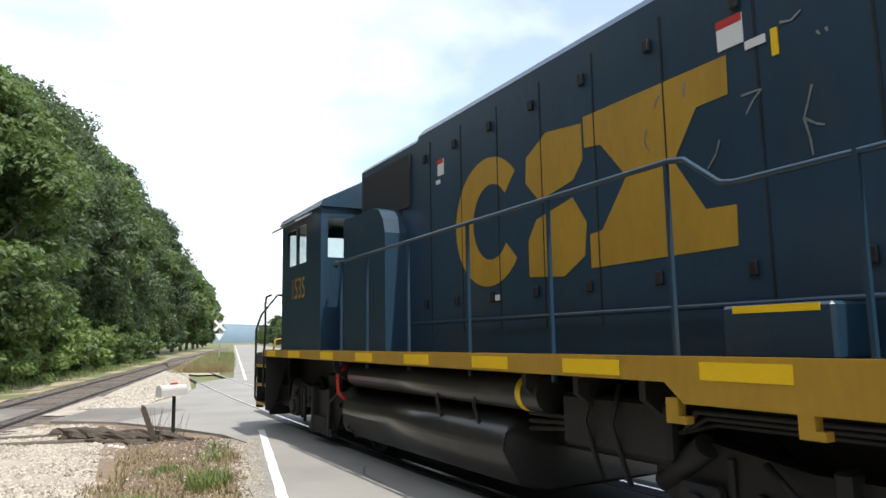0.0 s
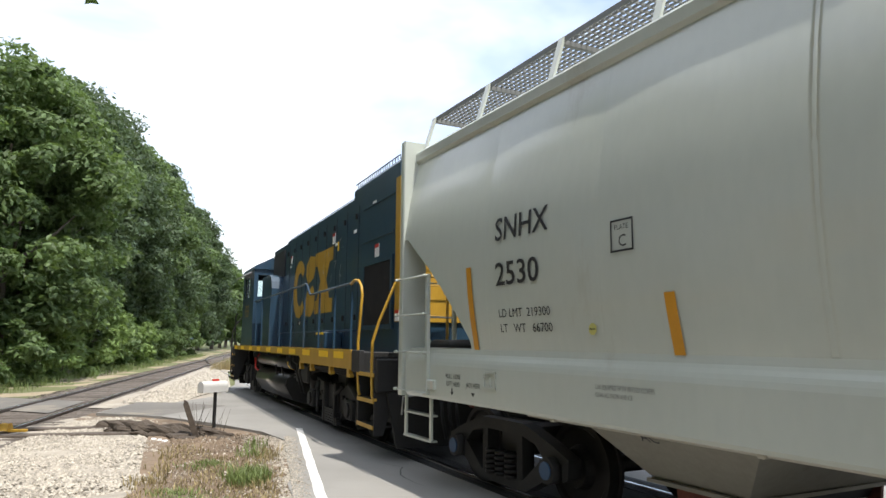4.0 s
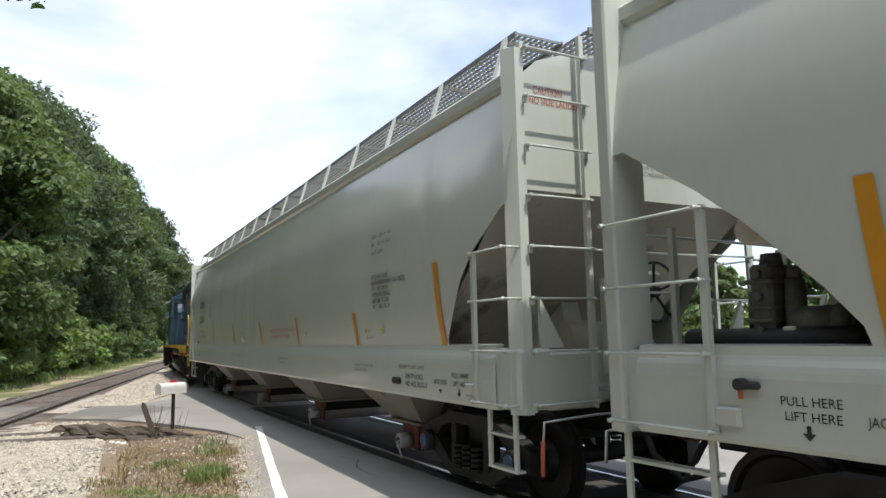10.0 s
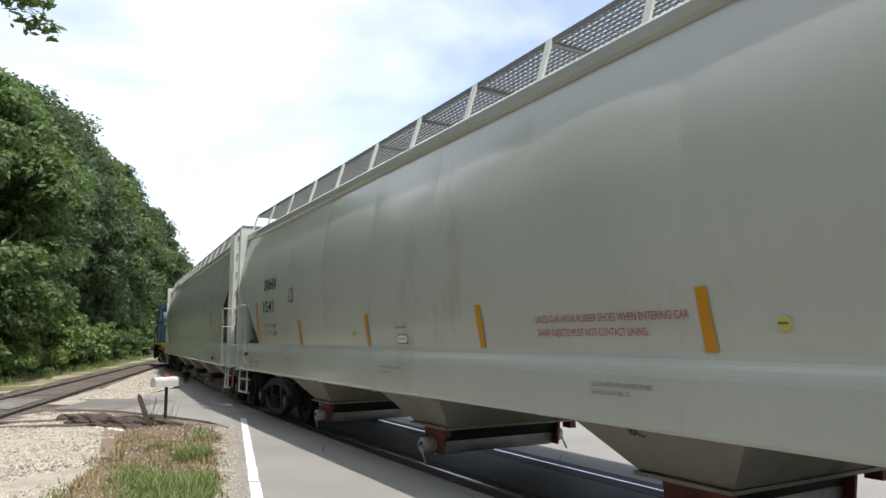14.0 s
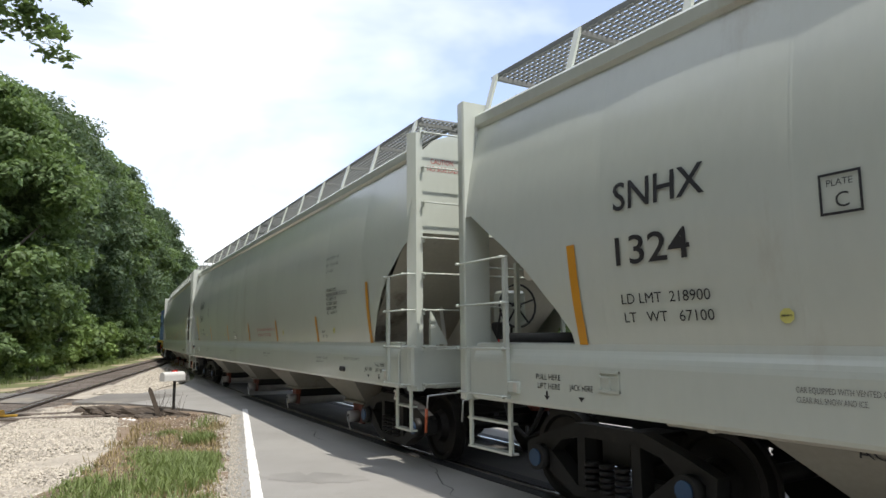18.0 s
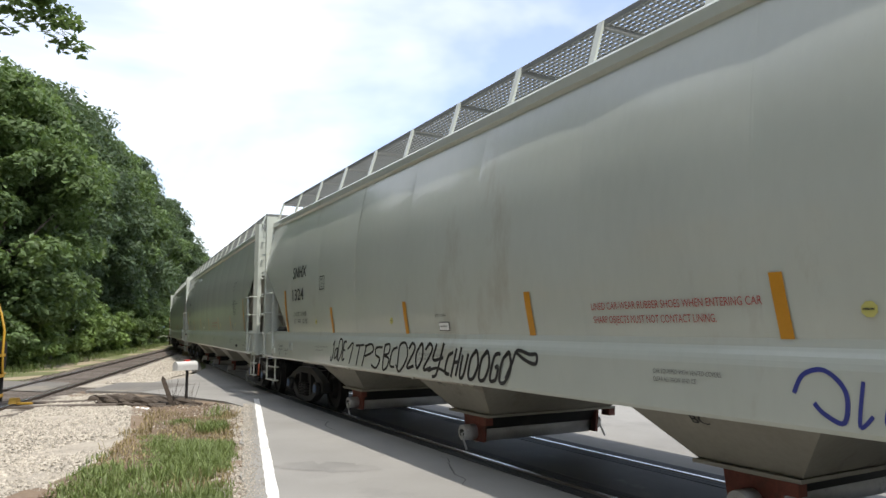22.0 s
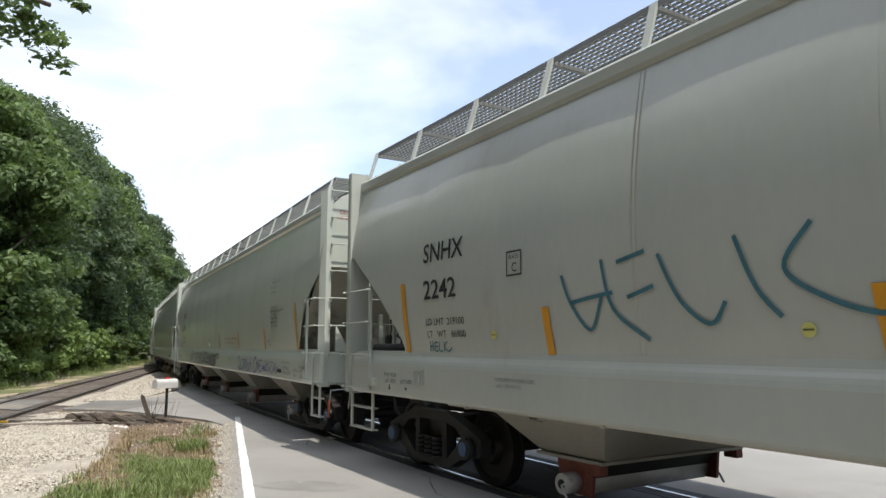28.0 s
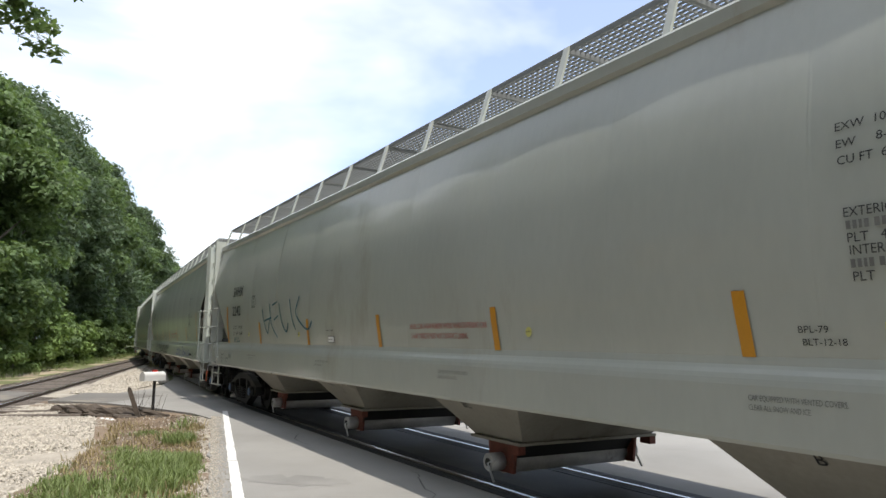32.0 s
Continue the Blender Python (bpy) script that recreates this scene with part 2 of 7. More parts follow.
M_STRAW = leaf_material("dry_grass", (0.30, 0.24, 0.12), (0.3, 0.25, 0.12))
M_TIE = material("weathered_tie", (0.075, 0.06, 0.048), rough=0.9, vary=0.35, scale=4, fine=30, stretch=(0.4, 3, 3), each=0.3, bump=0.4)
M_BALLAST = material("brown_ballast", (0.125, 0.105, 0.088), rough=0.95, vary=0.35, scale=3, fine=22, bump=0.9, bump_dist=0.05)
# Weathered wood, darkened further to stand in for the shadowed hollow under the logs.
M_LOG = material("dark_weathered_timber", (0.075, 0.058, 0.043), rough=0.9, vary=0.45, scale=3, fine=30, stretch=(0.3, 3, 3), bump=0.6, bump_dist=0.03)
M_BARK = material("bark", (0.10, 0.08, 0.06), rough=0.95, vary=0.4, scale=4, fine=25, stretch=(1, 1, 0.3), bump=0.8, bump_dist=0.04)
M_LEAF = leaf_material("leaf_mid_green", (0.10, 0.148, 0.055), (0.19, 0.28, 0.07))
M_LEAF_DARK = leaf_material("leaf_dark_green", (0.068, 0.103, 0.05), (0.125, 0.18, 0.06))
M_LEAF_LIGHT = leaf_material("leaf_light_green", (0.15, 0.215, 0.068), (0.27, 0.39, 0.09))
M_MAILBOX = material("white_enamel", (0.52, 0.51, 0.48), rough=0.4, vary=0.1, dirt=(0.4, 0.34, 0.27), dirt_amount=0.12, scale=8)
M_GLASS = bpy.data.materials.new("cab_glass")
M_GLASS.use_nodes = True
_g = M_GLASS.node_tree.nodes["Principled BSDF"]
_g.inputs["Base Color"].default_value = (0.75, 0.82, 0.82, 1)
_g.inputs["Roughness"].default_value, _g.inputs["Transmission Weight"].default_value = 0.03, 1.0


# ---- mesh helpers ----
def box(bm, x0, x1, y0, y1, z0, z1, bevel=0.0):
    v = [bm.verts.new((x, y, z)) for x in (x0, x1) for y in (y0, y1) for z in (z0, z1)]
    fs = [bm.faces.new([v[i] for i in q]) for q in ((0, 1, 3, 2), (4, 6, 7, 5), (0, 4, 5, 1), (2, 3, 7, 6), (0, 2, 6, 4), (1, 5, 7, 3))]
    if bevel:
        es = {e for f in fs for e in f.edges}
        bmesh.ops.bevel(bm, geom=list(es), offset=bevel, segments=1, affect="EDGES")
    return bm


def rod(bm, p, q, r, n=8, r2=None, caps=True):
    p, q = Vector(p), Vector(q)
    d = (q - p).normalized()
    a = d.orthogonal().normalized()
    b = d.cross(a)
    rings = []
    for c, rr in ((p, r), (q, r if r2 is None else r2)):
        rings.append([bm.verts.new(c + (a * math.cos(6.28319 * i / n) + b * math.sin(6.28319 * i / n)) * rr) for i in range(n)])
    for i in range(n):
        f = bm.faces.new((rings[0][i], rings[0][(i + 1) % n], rings[1][(i + 1) % n], rings[1][i]))
        f.smooth = True
    if caps:
        bm.faces.new(rings[0][::-1])
        bm.faces.new(rings[1])
    return bm


def tube(bm, pts, r, n=8):
    """A bent pipe through the points."""
    pts = [Vector(p) for p in pts]
    ref = None
    rings = []
    for i, p in enumerate(pts):
        d = ((pts[min(i + 1, len(pts) - 1)] - p).normalized() + (p - pts[max(i - 1, 0)]).normalized()).normalized()
        if ref is None:
            ref = d.orthogonal().normalized()
        a = (ref - d * ref.dot(d)).normalized()
        ref = a
        b = d.cross(a)
        rings.append([bm.verts.new(p + (a * math.cos(6.28319 * k / n) + b * math.sin(6.28319 * k / n)) * r) for k in range(n)])
    for u, w in zip(rings, rings[1:]):
        for k in range(n):
            bm.faces.new((u[k], u[(k + 1) % n], w[(k + 1) % n], w[k])).smooth = True
    bm.faces.new(rings[0][::-1])
    bm.faces.new(rings[-1])
    return bm


def slab(bm, outline, lo, hi, axis="y"):
    """A flat outline (pairs) drawn thick along one axis: y takes (x, z) pairs, x takes (y, z), z takes (x, y)."""
    def at(a, b, c):
        return {"y": (a, c, b), "x": (c, a, b), "z": (a, b, c)}[axis]
    lower = [bm.verts.new(at(a, b, lo)) for a, b in outline]
    upper = [bm.verts.new(at(a, b, hi)) for a, b in outline]
    k = len(outline)
    bm.faces.new(lower[::-1])
    bm.faces.new(upper)
    for i in range(k):
        bm.faces.new((lower[i], lower[(i + 1) % k], upper[(i + 1) % k], upper[i]))
    bmesh.ops.recalc_face_normals(bm, faces=bm.faces[:])
    return bm


def finish(name, bm, mat):
    me = bpy.data.meshes.new(name)
    bm.to_mesh(me)
    bm.free()
    me.materials.append(mat)
    return me


def part(name, bm, mat, parent, label="", m=None):
    ob = new(name, bm if bm is None or isinstance(bm, bpy.types.Mesh) else finish(name, bm, mat))
    ob.parent = parent
    if m is not None:
        ob.matrix_basis = m
    return tagged(ob, label)


def thing(name, bm, mat, label, category, group="", kind="", m=None):
    ob = new(name, bm if isinstance(bm, bpy.types.Mesh) else (finish(name, bm, mat) if bm else None))
    if m is not None:
        ob.matrix_basis = m
    return tagged(ob, label, category, group, kind)


def pieces(me):
    """The separate shapes of a mesh, each as a mesh of its own."""
    bm = bmesh.new()
    bm.from_mesh(me)
    bm.verts.ensure_lookup_table()
    seen, out = set(), []
    for v in bm.verts:
        if v.index in seen:
            continue
        group, todo = [], [v]
        seen.add(v.index)
        while todo:
            a = todo.pop()
            group.append(a)
            for e in a.link_edges:
                b = e.other_vert(a)
                if b.index not in seen:
                    seen.add(b.index)
                    todo.append(b)
        at = {a: i for i, a in enumerate(group)}
        faces = {f for a in group for f in a.link_faces}
        one = bpy.data.meshes.new(me.name)
        one.from_pydata([a.co[:] for a in group], [], [[at[a] for a in f.verts] for f in faces])
        out.append(one)
    bm.free()
    return out


def lathe(bm, profile, n=32):
    """A profile of (y, radius) pairs turned about the y axis."""
    rings = [[bm.verts.new((r * math.cos(6.28319 * k / n), y, r * math.sin(6.28319 * k / n))) for k in range(n)] for y, r in profile]
    for a, b in zip(rings, rings[1:]):
        for k in range(n):
            bm.faces.new((a[k], b[k], b[(k + 1) % n], a[(k + 1) % n]))
    bm.faces.new(rings[0])
    bm.faces.new(rings[-1][::-1])
    bmesh.ops.recalc_face_normals(bm, faces=bm.faces[:])
    return bm


def pydata(name, verts, faces, mat, smooth=False):
    me = bpy.data.meshes.new(name)
    me.from_pydata(verts, [], faces)
    me.materials.append(mat)
    if smooth:
        me.polygons.foreach_set("use_smooth", [True] * len(me.polygons))
    me.update()
    return me


def letters(text, height, align="LEFT", bold=0.0):
    cu = bpy.data.curves.new("lettering", "FONT")
    cu.body, cu.size, cu.align_x, cu.resolution_u = text, height / 0.7, align, 3
    cu.offset = bold
    ob = bpy.data.objects.new("lettering", cu)
    scene.collection.objects.link(ob)
    bpy.context.view_layer.update()
    me = bpy.data.meshes.new_from_object(ob.evaluated_get(bpy.context.evaluated_depsgraph_get()))
    bpy.data.objects.remove(ob)
    bpy.data.curves.remove(cu)
    me.materials.clear()
    return me


# ---- track line ----
KNOT_S = [-150, -30, -8, 0, 8, 16, 24, 32, 40, 48, 56, 64, 72, 80, 260]
KNOT_H = [31.8, 31.78, 30.68, 30.03, 28.09, 26.7, 25.2, 24.25, 24.03, 24.0, 23.3, 21.0, 18.3, 15.8, 15.8]
STEP = 0.25
LINE_S = np.arange(-150, 220, STEP)
LINE_H = np.radians(np.interp(LINE_S, KNOT_S, KNOT_H))
LINE_X, LINE_Y = np.cumsum(-np.sin(LINE_H) * STEP), np.cumsum(np.cos(LINE_H) * STEP)
_i0 = int(np.argmin(abs(LINE_S)))
LINE_X += 4.441 - LINE_X[_i0]
LINE_Y += 2.390 - LINE_Y[_i0]


def on_line(s, left=0.0):
    x, y, h = (float(np.interp(s, LINE_S, a)) for a in (LINE_X, LINE_Y, LINE_H))
    return Vector((x - left * math.cos(h), y - left * math.sin(h), 0)), h


def ride(front, back):
    """Pose of a vehicle whose pivots stand at these places along the line: x ahead, y to the left."""
    a, b = on_line(front)[0], on_line(back)[0]
    d = a - b
    return Matrix.Translation((a + b) / 2) @ Matrix.Rotation(math.atan2(d.y, d.x), 4, "Z")


# the second track, straight, beside the trees
SIDE_H = radians(15.4)


def on_side(y, left=0.0):
    return Vector((-10.60 - (y - 17.0) * math.tan(SIDE_H) - left * math.cos(SIDE_H), y - left * math.sin(SIDE_H), 0))


# ---- ground ----
def sheet(name, outline, z, mat, label, category, cell=0.0, rough=0.0, kind="structure", skirt=0.0):
    """A flat sheet with an outline in plan; with cell it is cut into a grid and roughened."""
    bm = bmesh.new()
    f = bm.faces.new([bm.verts.new((x, y, z)) for x, y in outline])
    if f.normal.z < 0:
        f.normal_flip()
    bm.normal_update()
    if f.normal.z < 0:
        bmesh.ops.reverse_faces(bm, faces=[f])
    if cell:
        xs, ys = [p[0] for p in outline], [p[1] for p in outline]
        for lo, hi, co in ((min(xs), max(xs), (1, 0, 0)), (min(ys), max(ys), (0, 1, 0))):
            c = lo + cell
            while c < hi:
                bmesh.ops.bisect_plane(bm, geom=bm.verts[:] + bm.edges[:] + bm.faces[:], plane_co=Vector(co) * c, plane_no=co)
                c += cell
        for v in bm.verts:
            v.co.z += rough * noise.noise(v.co * 0.9) + rough * 0.6 * noise.noise(v.co * 2.7)
    if skirt:
        rim = [e for e in bm.edges if len(e.link_faces) == 1]
        low = bmesh.ops.extrude_edge_only(bm, edges=rim)
        for v in low["geom"]:
            if isinstance(v, bmesh.types.BMVert):
                v.co.z -= skirt
        bmesh.ops.recalc_face_normals(bm, faces=bm.faces[:])
        if max(bm.faces, key=lambda q: q.calc_area()).normal.z < 0:
            bmesh.ops.reverse_faces(bm, faces=bm.faces[:])
    return thing(name, bm, mat, label, category, kind=kind)


ROAD_T = math.tan(radians(16.33))


def edge_x(y, right=0.0):
    return 0.56 - ROAD_T * y + right / math.cos(radians(16.33))


sheet("ground", [(-900, -600), (900, -600), (900, 1500), (-900, 1500)], -0.10, M_GROUND, "flat grassy ground reaching to the horizon", "ground")
far = [(edge_x(y, 9.8), y) for y in (400, 20, 6, -60)]
near = [(edge_x(-60, -0.3), -60)] + [(edge_x(y, -0.3 + 0.10 * noise.noise(Vector((y * 1.3, 4, 0))) + 0.05 * noise.noise(Vector((y * 5, 0, 1)))), y) for y in (-12 + 0.22 * k for k in range(109))] + [ (edge_x(12.8, -0.7), 12.8), (-5.3, 14.0), (-6.9, 15.1), (-8.6, 15.6), (-9.0, 18.4), (-8.0, 18.4),
        (-7.7, 20.6), (-9.0, 26.0), (edge_x(29, -2.0), 29), (edge_x(33, -0.5), 33), (edge_x(400, -0.5), 400)]
road = sheet("road", far + near, 0.0, M_ROAD, "pale worn asphalt road crossing the track at a slant", "road", skirt=0.2)
sheet("gravel_bed", [(-4.2, -6), (-3.3, 3), (-3.15, 5.2), (-3.75, 7.9), (-5.1, 10.8), (-6.9, 14.3), (-8.7, 15.5), (-9.4, 12.0), (-5.6, -6)], -0.07, M_GRAVELBED, "bed of pale crushed limestone", "gravel", cell=0.5, rough=0.05)
sheet("gravel_wedge", [(-8.0, 18.4), (-9.6, 18.6), (-12.3, 27.4), (-16.6, 42.5), (-13.4, 37.5), (-8.8, 25)], -0.03, M_GRAVELBED, "pale gravel between the joining tracks", "gravel", cell=1.0, rough=0.03)
sheet("gravel_far", [(-12.4, 36), (-16.4, 42.5), (-29.4, 86), (-26.6, 86), (-14.5, 46), (edge_x(37, -1.2), 37)], -0.02, M_GRAVELBED, "pale gravel along the track", "gravel", cell=2.5, rough=0.03)
sheet("dirt_fill", [(-3.4, 11.2), (-3.6, 13.3), (-5.0, 14.5), (-6.7, 15.5), (-8.9, 16.0), (-8.6, 14.7), (-6.2, 13.1), (-4.6, 11.3)], -0.06, M_DIRT, "brown dirt between the gravel and the road", "dirt", cell=0.4, rough=0.03)
sheet("gravel_fill", [(-7.0, 17.2), (-9.7, 17.2), (-11.2, 23.0), (-7.6, 23.0)], -0.045, M_GRAVELBED, "pale gravel beside the crossing", "gravel", cell=0.5, rough=0.02)
sheet("dirt_bank", [(edge_x(-8, -0.25), -8), (edge_x(11.9, -0.25), 11.9), (edge_x(12.8, -0.66), 12.8), (-5.4, 13.9), (-6.6, 14.2), (-5.3, 11.1), (-3.85, 7.9), (-3.25, 5.2), (-3.4, 3), (-3.4, -8)], -0.035, M_DIRT, "brown dirt bank with thin grass", "dirt",
      cell=0.3, rough=0.04)
sheet("verge", [tuple(on_side(y, 1.6)[:2]) for y in (-20, 20, 60, 110, 180)] + [tuple(on_side(y, 5.5)[:2]) for y in (180, 110, 60, 20, -20)], -0.1, M_TAN, "tan dry dirt strip beside the track", "verge", cell=2.0, rough=0.08)
sheet("apron", [(-6.9, 15.2), (-8.55, 15.65), (-8.95, 18.3), (-7.9, 18.3), (-6.3, 17.6)], 0.005, M_APRON, "dark patched asphalt at the crossing of the side track", "asphalt apron")
sheet("apron_beyond", [(-9.9, 15.9), (-15.5, 18.0), (-16.0, 20.6), (-10.8, 19.0)], -0.05, M_APRON, "dark asphalt on the tree side of the track", "asphalt apron")
sheet("road_patch", [(-0.3 + (0.62 + 0.34 * noise.noise(Vector((k * 0.9, 3, 0)))) * math.cos(0.1963 * k) - 0.25 * math.sin(0.1963 * k), 5.35 + (0.30 + 0.26 * noise.noise(Vector((k * 0.8, 0, 5)))) * math.sin(0.1963 * k)) for k in range(32)],
      0.003, M_PATCH, "faint darker asphalt patch", "asphalt patch")


def line_mark(name, y0, y1, label):
    bm = bmesh.new()
    k = max(2, int((y1 - y0) / (0.09 if y1 < 20 else 0.5)))
    rows = []
    for i in range(k + 1):
        y = y0 + (y1 - y0) * i / k
        wob = 0.009 * noise.noise(Vector((y * 1.7, 0, 3)))
        rows.append([bm.verts.new((edge_x(y, o + wob + 0.010 * noise.noise(Vector((y * 6, o * 90, 0)))), y, 0.006)) for o in (-0.06, 0.06)])
    for a, b in zip(rows, rows[1:]):
        bm.faces.new((a[0], a[1], b[1], b[0]))
    return thing(name, bm, M_LINE, label, "road marking", kind="structure")


for y0, y1 in ((-30, 6.62), (6.66, 13.3), (30.5, 300)):
    line_mark("edge_line", y0, y1, "worn white edge line painted on the road")


rc = random.Random(12)
for x0, y0, a0, n in ((1.4, 4.2, 1.9, 34), (0.9, 6.6, 0.4, 26), (-0.6, 8.2, 2.3, 30), (2.0, 7.4, 1.2, 24), (0.2, 3.4, 0.2, 22), (-1.6, 10.4, 0.1, 22)):
    bm = bmesh.new()
    x, y, a, prev = x0, y0, a0, None
    for k in range(n):
        wd = 0.007 * (1 - abs(2 * k / n - 1)) + 0.002
        row = [bm.verts.new((x - math.sin(a) * q, y + math.cos(a) * q, 0.004)) for q in (-wd, wd)]
        if prev:
            bm.faces.new((prev[0], row[0], row[1], prev[1]))
        prev = row
        a += rc.uniform(-0.45, 0.45) + (a0 - a) * 0.2
        x, y = x + 0.06 * math.cos(a), y + 0.06 * math.sin(a)
    part("crack", bm, M_CRACK, road, "thin dark crack in the asphalt")


# ---- rails ----
def sweep(name, places, profile, mat, parent=None, label="", category="", kind=""):
    """A profile (across, up) drawn along places [(point, heading)]."""
    verts, faces, k = [], [], len(profile)
    for p, h in places:
        for a, z in profile:
            verts.append((p.x + a * math.cos(h), p.y + a * math.sin(h), p.z + z))
    for i in range(len(places) - 1):
        for j in range(k):
            a, b = i * k + j, i * k + (j + 1) % k
            faces.append((a, b, b + k, a + k))
    faces.append(tuple(range(k))[::-1])
    faces.append(tuple(range((len(places) - 1) * k, len(places) * k)))
    me = pydata(name, verts, faces, mat)
    if parent:
        return part(name, me, mat, parent, label)
    return thing(name, me, mat, label, category, kind=kind)


RAIL = [(-0.07, -0.165), (0.07, -0.165), (0.07, -0.15), (0.012, -0.135), (0.012, -0.045), (0.036, -0.035), (0.036, -0.004), (0.026, 0.0), (-0.026, 0.0), (-0.036, -0.004), (-0.036, -0.035), (-0.012, -0.045), (-0.012, -0.135), (-0.07, -0.15)]
HEAD = [(-0.03, -0.002), (0.03, -0.002), (0.026, 0.002), (-0.026, 0.002)]
main_track = thing("main_track", None, None, "curving railway track set into the road", "railway track", kind="structure")
TOP = 0.012
for o in (0.753, -0.753):
    pl = []
    for s in np.arange(-45, 150, 1.0):
        p, h = on_line(float(s), o)
        pl.append((p + Vector((0, 0, TOP)), h))
    sweep("rail", pl, RAIL, M_RAIL, main_track, "rusty steel rail")
    sweep("rail_head", pl, HEAD, M_RAILTOP, main_track, "polished running surface")
# rubber seals either side of each rail where the road crosses
for o in (0.753, -0.753):
    for a, b in ((0.05, 0.135), (0.15, 0.235), (-0.235, -0.15), (-0.135, -0.075)):
        pl = []
        for s in np.arange(-22, 17.5, 1.0):
            p, h = on_line(float(s), o)
            pl.append((p, h))
        sweep("crossing_seal", pl, [(a, -0.05), (b, -0.05), (b, 0.010), (a, 0.010)], M_RUBBER, main_track, "black rubber crossing seal")
# dark infill between the rails
pl = [on_line(float(s)) for s in np.arange(-22, 17.5, 1.0)]
sweep("crossing_infill", pl, [(-0.5, -0.05), (0.5, -0.05), (0.5, 0.006), (-0.5, 0.006)], M_OIL, main_track, "oily dark asphalt between the rails")

side_track = thing("side_track", None, None, "straight old railway track on brown ballast", "railway track", kind="structure")
bed = []
for y in np.arange(-30, 200, 2.0):
    bed.append((on_side(float(y)) + Vector((0, 0, 0)), SIDE_H))
sweep("ballast", bed, [(-1.9, -0.3), (1.9, -0.3), (1.9, -0.16), (1.35, -0.075), (-1.35, -0.075), (-1.9, -0.16)], M_BALLAST, side_track, "brown dirty ballast")
for o in (0.753, -0.753):
    pl = [(on_side(float(y), o) + Vector((0, 0, TOP)), SIDE_H) for y in np.arange(-30, 200, 2.0)]
    sweep("rail", pl, RAIL, M_RAIL, side_track, "rusty steel rail")
    sweep("rail_head", pl, HEAD, M_RAILTOP, side_track, "polished running surface")

# ---- hopper wagon ----
HL = 9.70            # half the length between the end posts
OFFSETS, TRUCK = (0.0, 20.86, 41.78, 62.70), 8.10
END = {1: HL - 0.12, -1: HL + 0.70}      # the two ends of the body
PROFILE = [(1.575, 1.545), (1.9, 1.59), (2.2, 1.615), (2.45, 1.626), (2.8, 1.615), (3.1, 1.585), (3.45, 1.53), (3.8, 1.455), (4.09, 1.385)]
PZ, PY = [p[0] for p in PROFILE], [p[1] for p in PROFILE]


SEAMS = (2.4, 4.1, 5.95, 7.83, 9.6, 11.42, 13.22, 15.0, 16.75, 18.42)
PANELS = (0.0,) + SEAMS + (20.1,)


def side_y(x, z):
    """Half width of the wagon's skin at a place along it and a height; its panels swell a little between the welds."""
    y, u = float(np.interp(z, PZ, PY)), HL - x
    fade = max(0.0, min(1.0, (4.06 - z) * 2)) * max(0.0, min(1.0, (z - 1.6) * 1.5))
    k = max(0, min(len(PANELS) - 2, int(np.searchsorted(PANELS, u)) - 1))
    f = max(0.0, min(1.0, (u - PANELS[k]) / (PANELS[k + 1] - PANELS[k])))
    swell = (0.010 + 0.007 * noise.noise(Vector((k * 3.7, 0, 2)))) * math.sin(math.pi * f) ** 0.55
    return y + fade * (swell - 0.007 + 0.004 * noise.noise(Vector((u * 1.1, z * 1.0, 5.0))))


REAR_U = HL + END[-1]
CUT_FRONT = ([0, 0.46, 1.07, 1.40, 1.80, 1.97, 2.0], [2.95, 2.95, 2.55, 2.29, 1.90, 1.69, 1.575])
CUT_REAR = ([0, 0.14, 0.64, 0.87, 1.26, 1.28], [2.86, 2.80, 2.45, 2.23, 1.66, 1.575])


def cut_low(u):
    """Lower edge of the side skin, which is cut away slantwise at both wagon ends."""
    return max(float(np.interp(u, *CUT_FRONT)), float(np.interp(REAR_U - u, *CUT_REAR)))


def on_skin(u, z, out=0.006):
    """Matrix for a flat mark on the skin: its x runs towards the rear, its y up the skin."""
    x = HL - u
    y = side_y(x, z)
    up = Vector((0, side_y(x, z + 0.1) - side_y(x, z - 0.1), 0.2)).normalized()
    right = Vector((-1, 0, 0))
    n = right.cross(up)
    m = Matrix((right, up, n)).transposed().to_4x4()
    m.translation = Vector((x, y, z)) + n * out
    return m


def hopper_skin():
    bm = bmesh.new()
    us = sorted([0.32, 0.7, 1.25, 1.6] + CUT_FRONT[0][1:] + [2.2 + 0.125 * i for i in range(130)] + [q + d for q in SEAMS for d in (-0.04, 0.0, 0.04)] + [REAR_U - v for v in [0.04, 0.3, 0.45, 1.05] + CUT_REAR[0][1:]])
    nz = 22
    for sgn in (1, -1):
        cols = []
        for u in us:
            lo = cut_low(u)
            cols.append([bm.verts.new((HL - u, sgn * side_y(HL - u, lo + (4.09 - lo) * k / nz), lo + (4.09 - lo) * k / nz)) for k in range(nz + 1)])
        for a, b in zip(cols, cols[1:]):
            for k in range(nz):
                q = (a[k], a[k + 1], b[k + 1], b[k]) if sgn > 0 else (a[k], b[k], b[k + 1], a[k + 1])
                bm.faces.new(q).smooth = True
    return bm


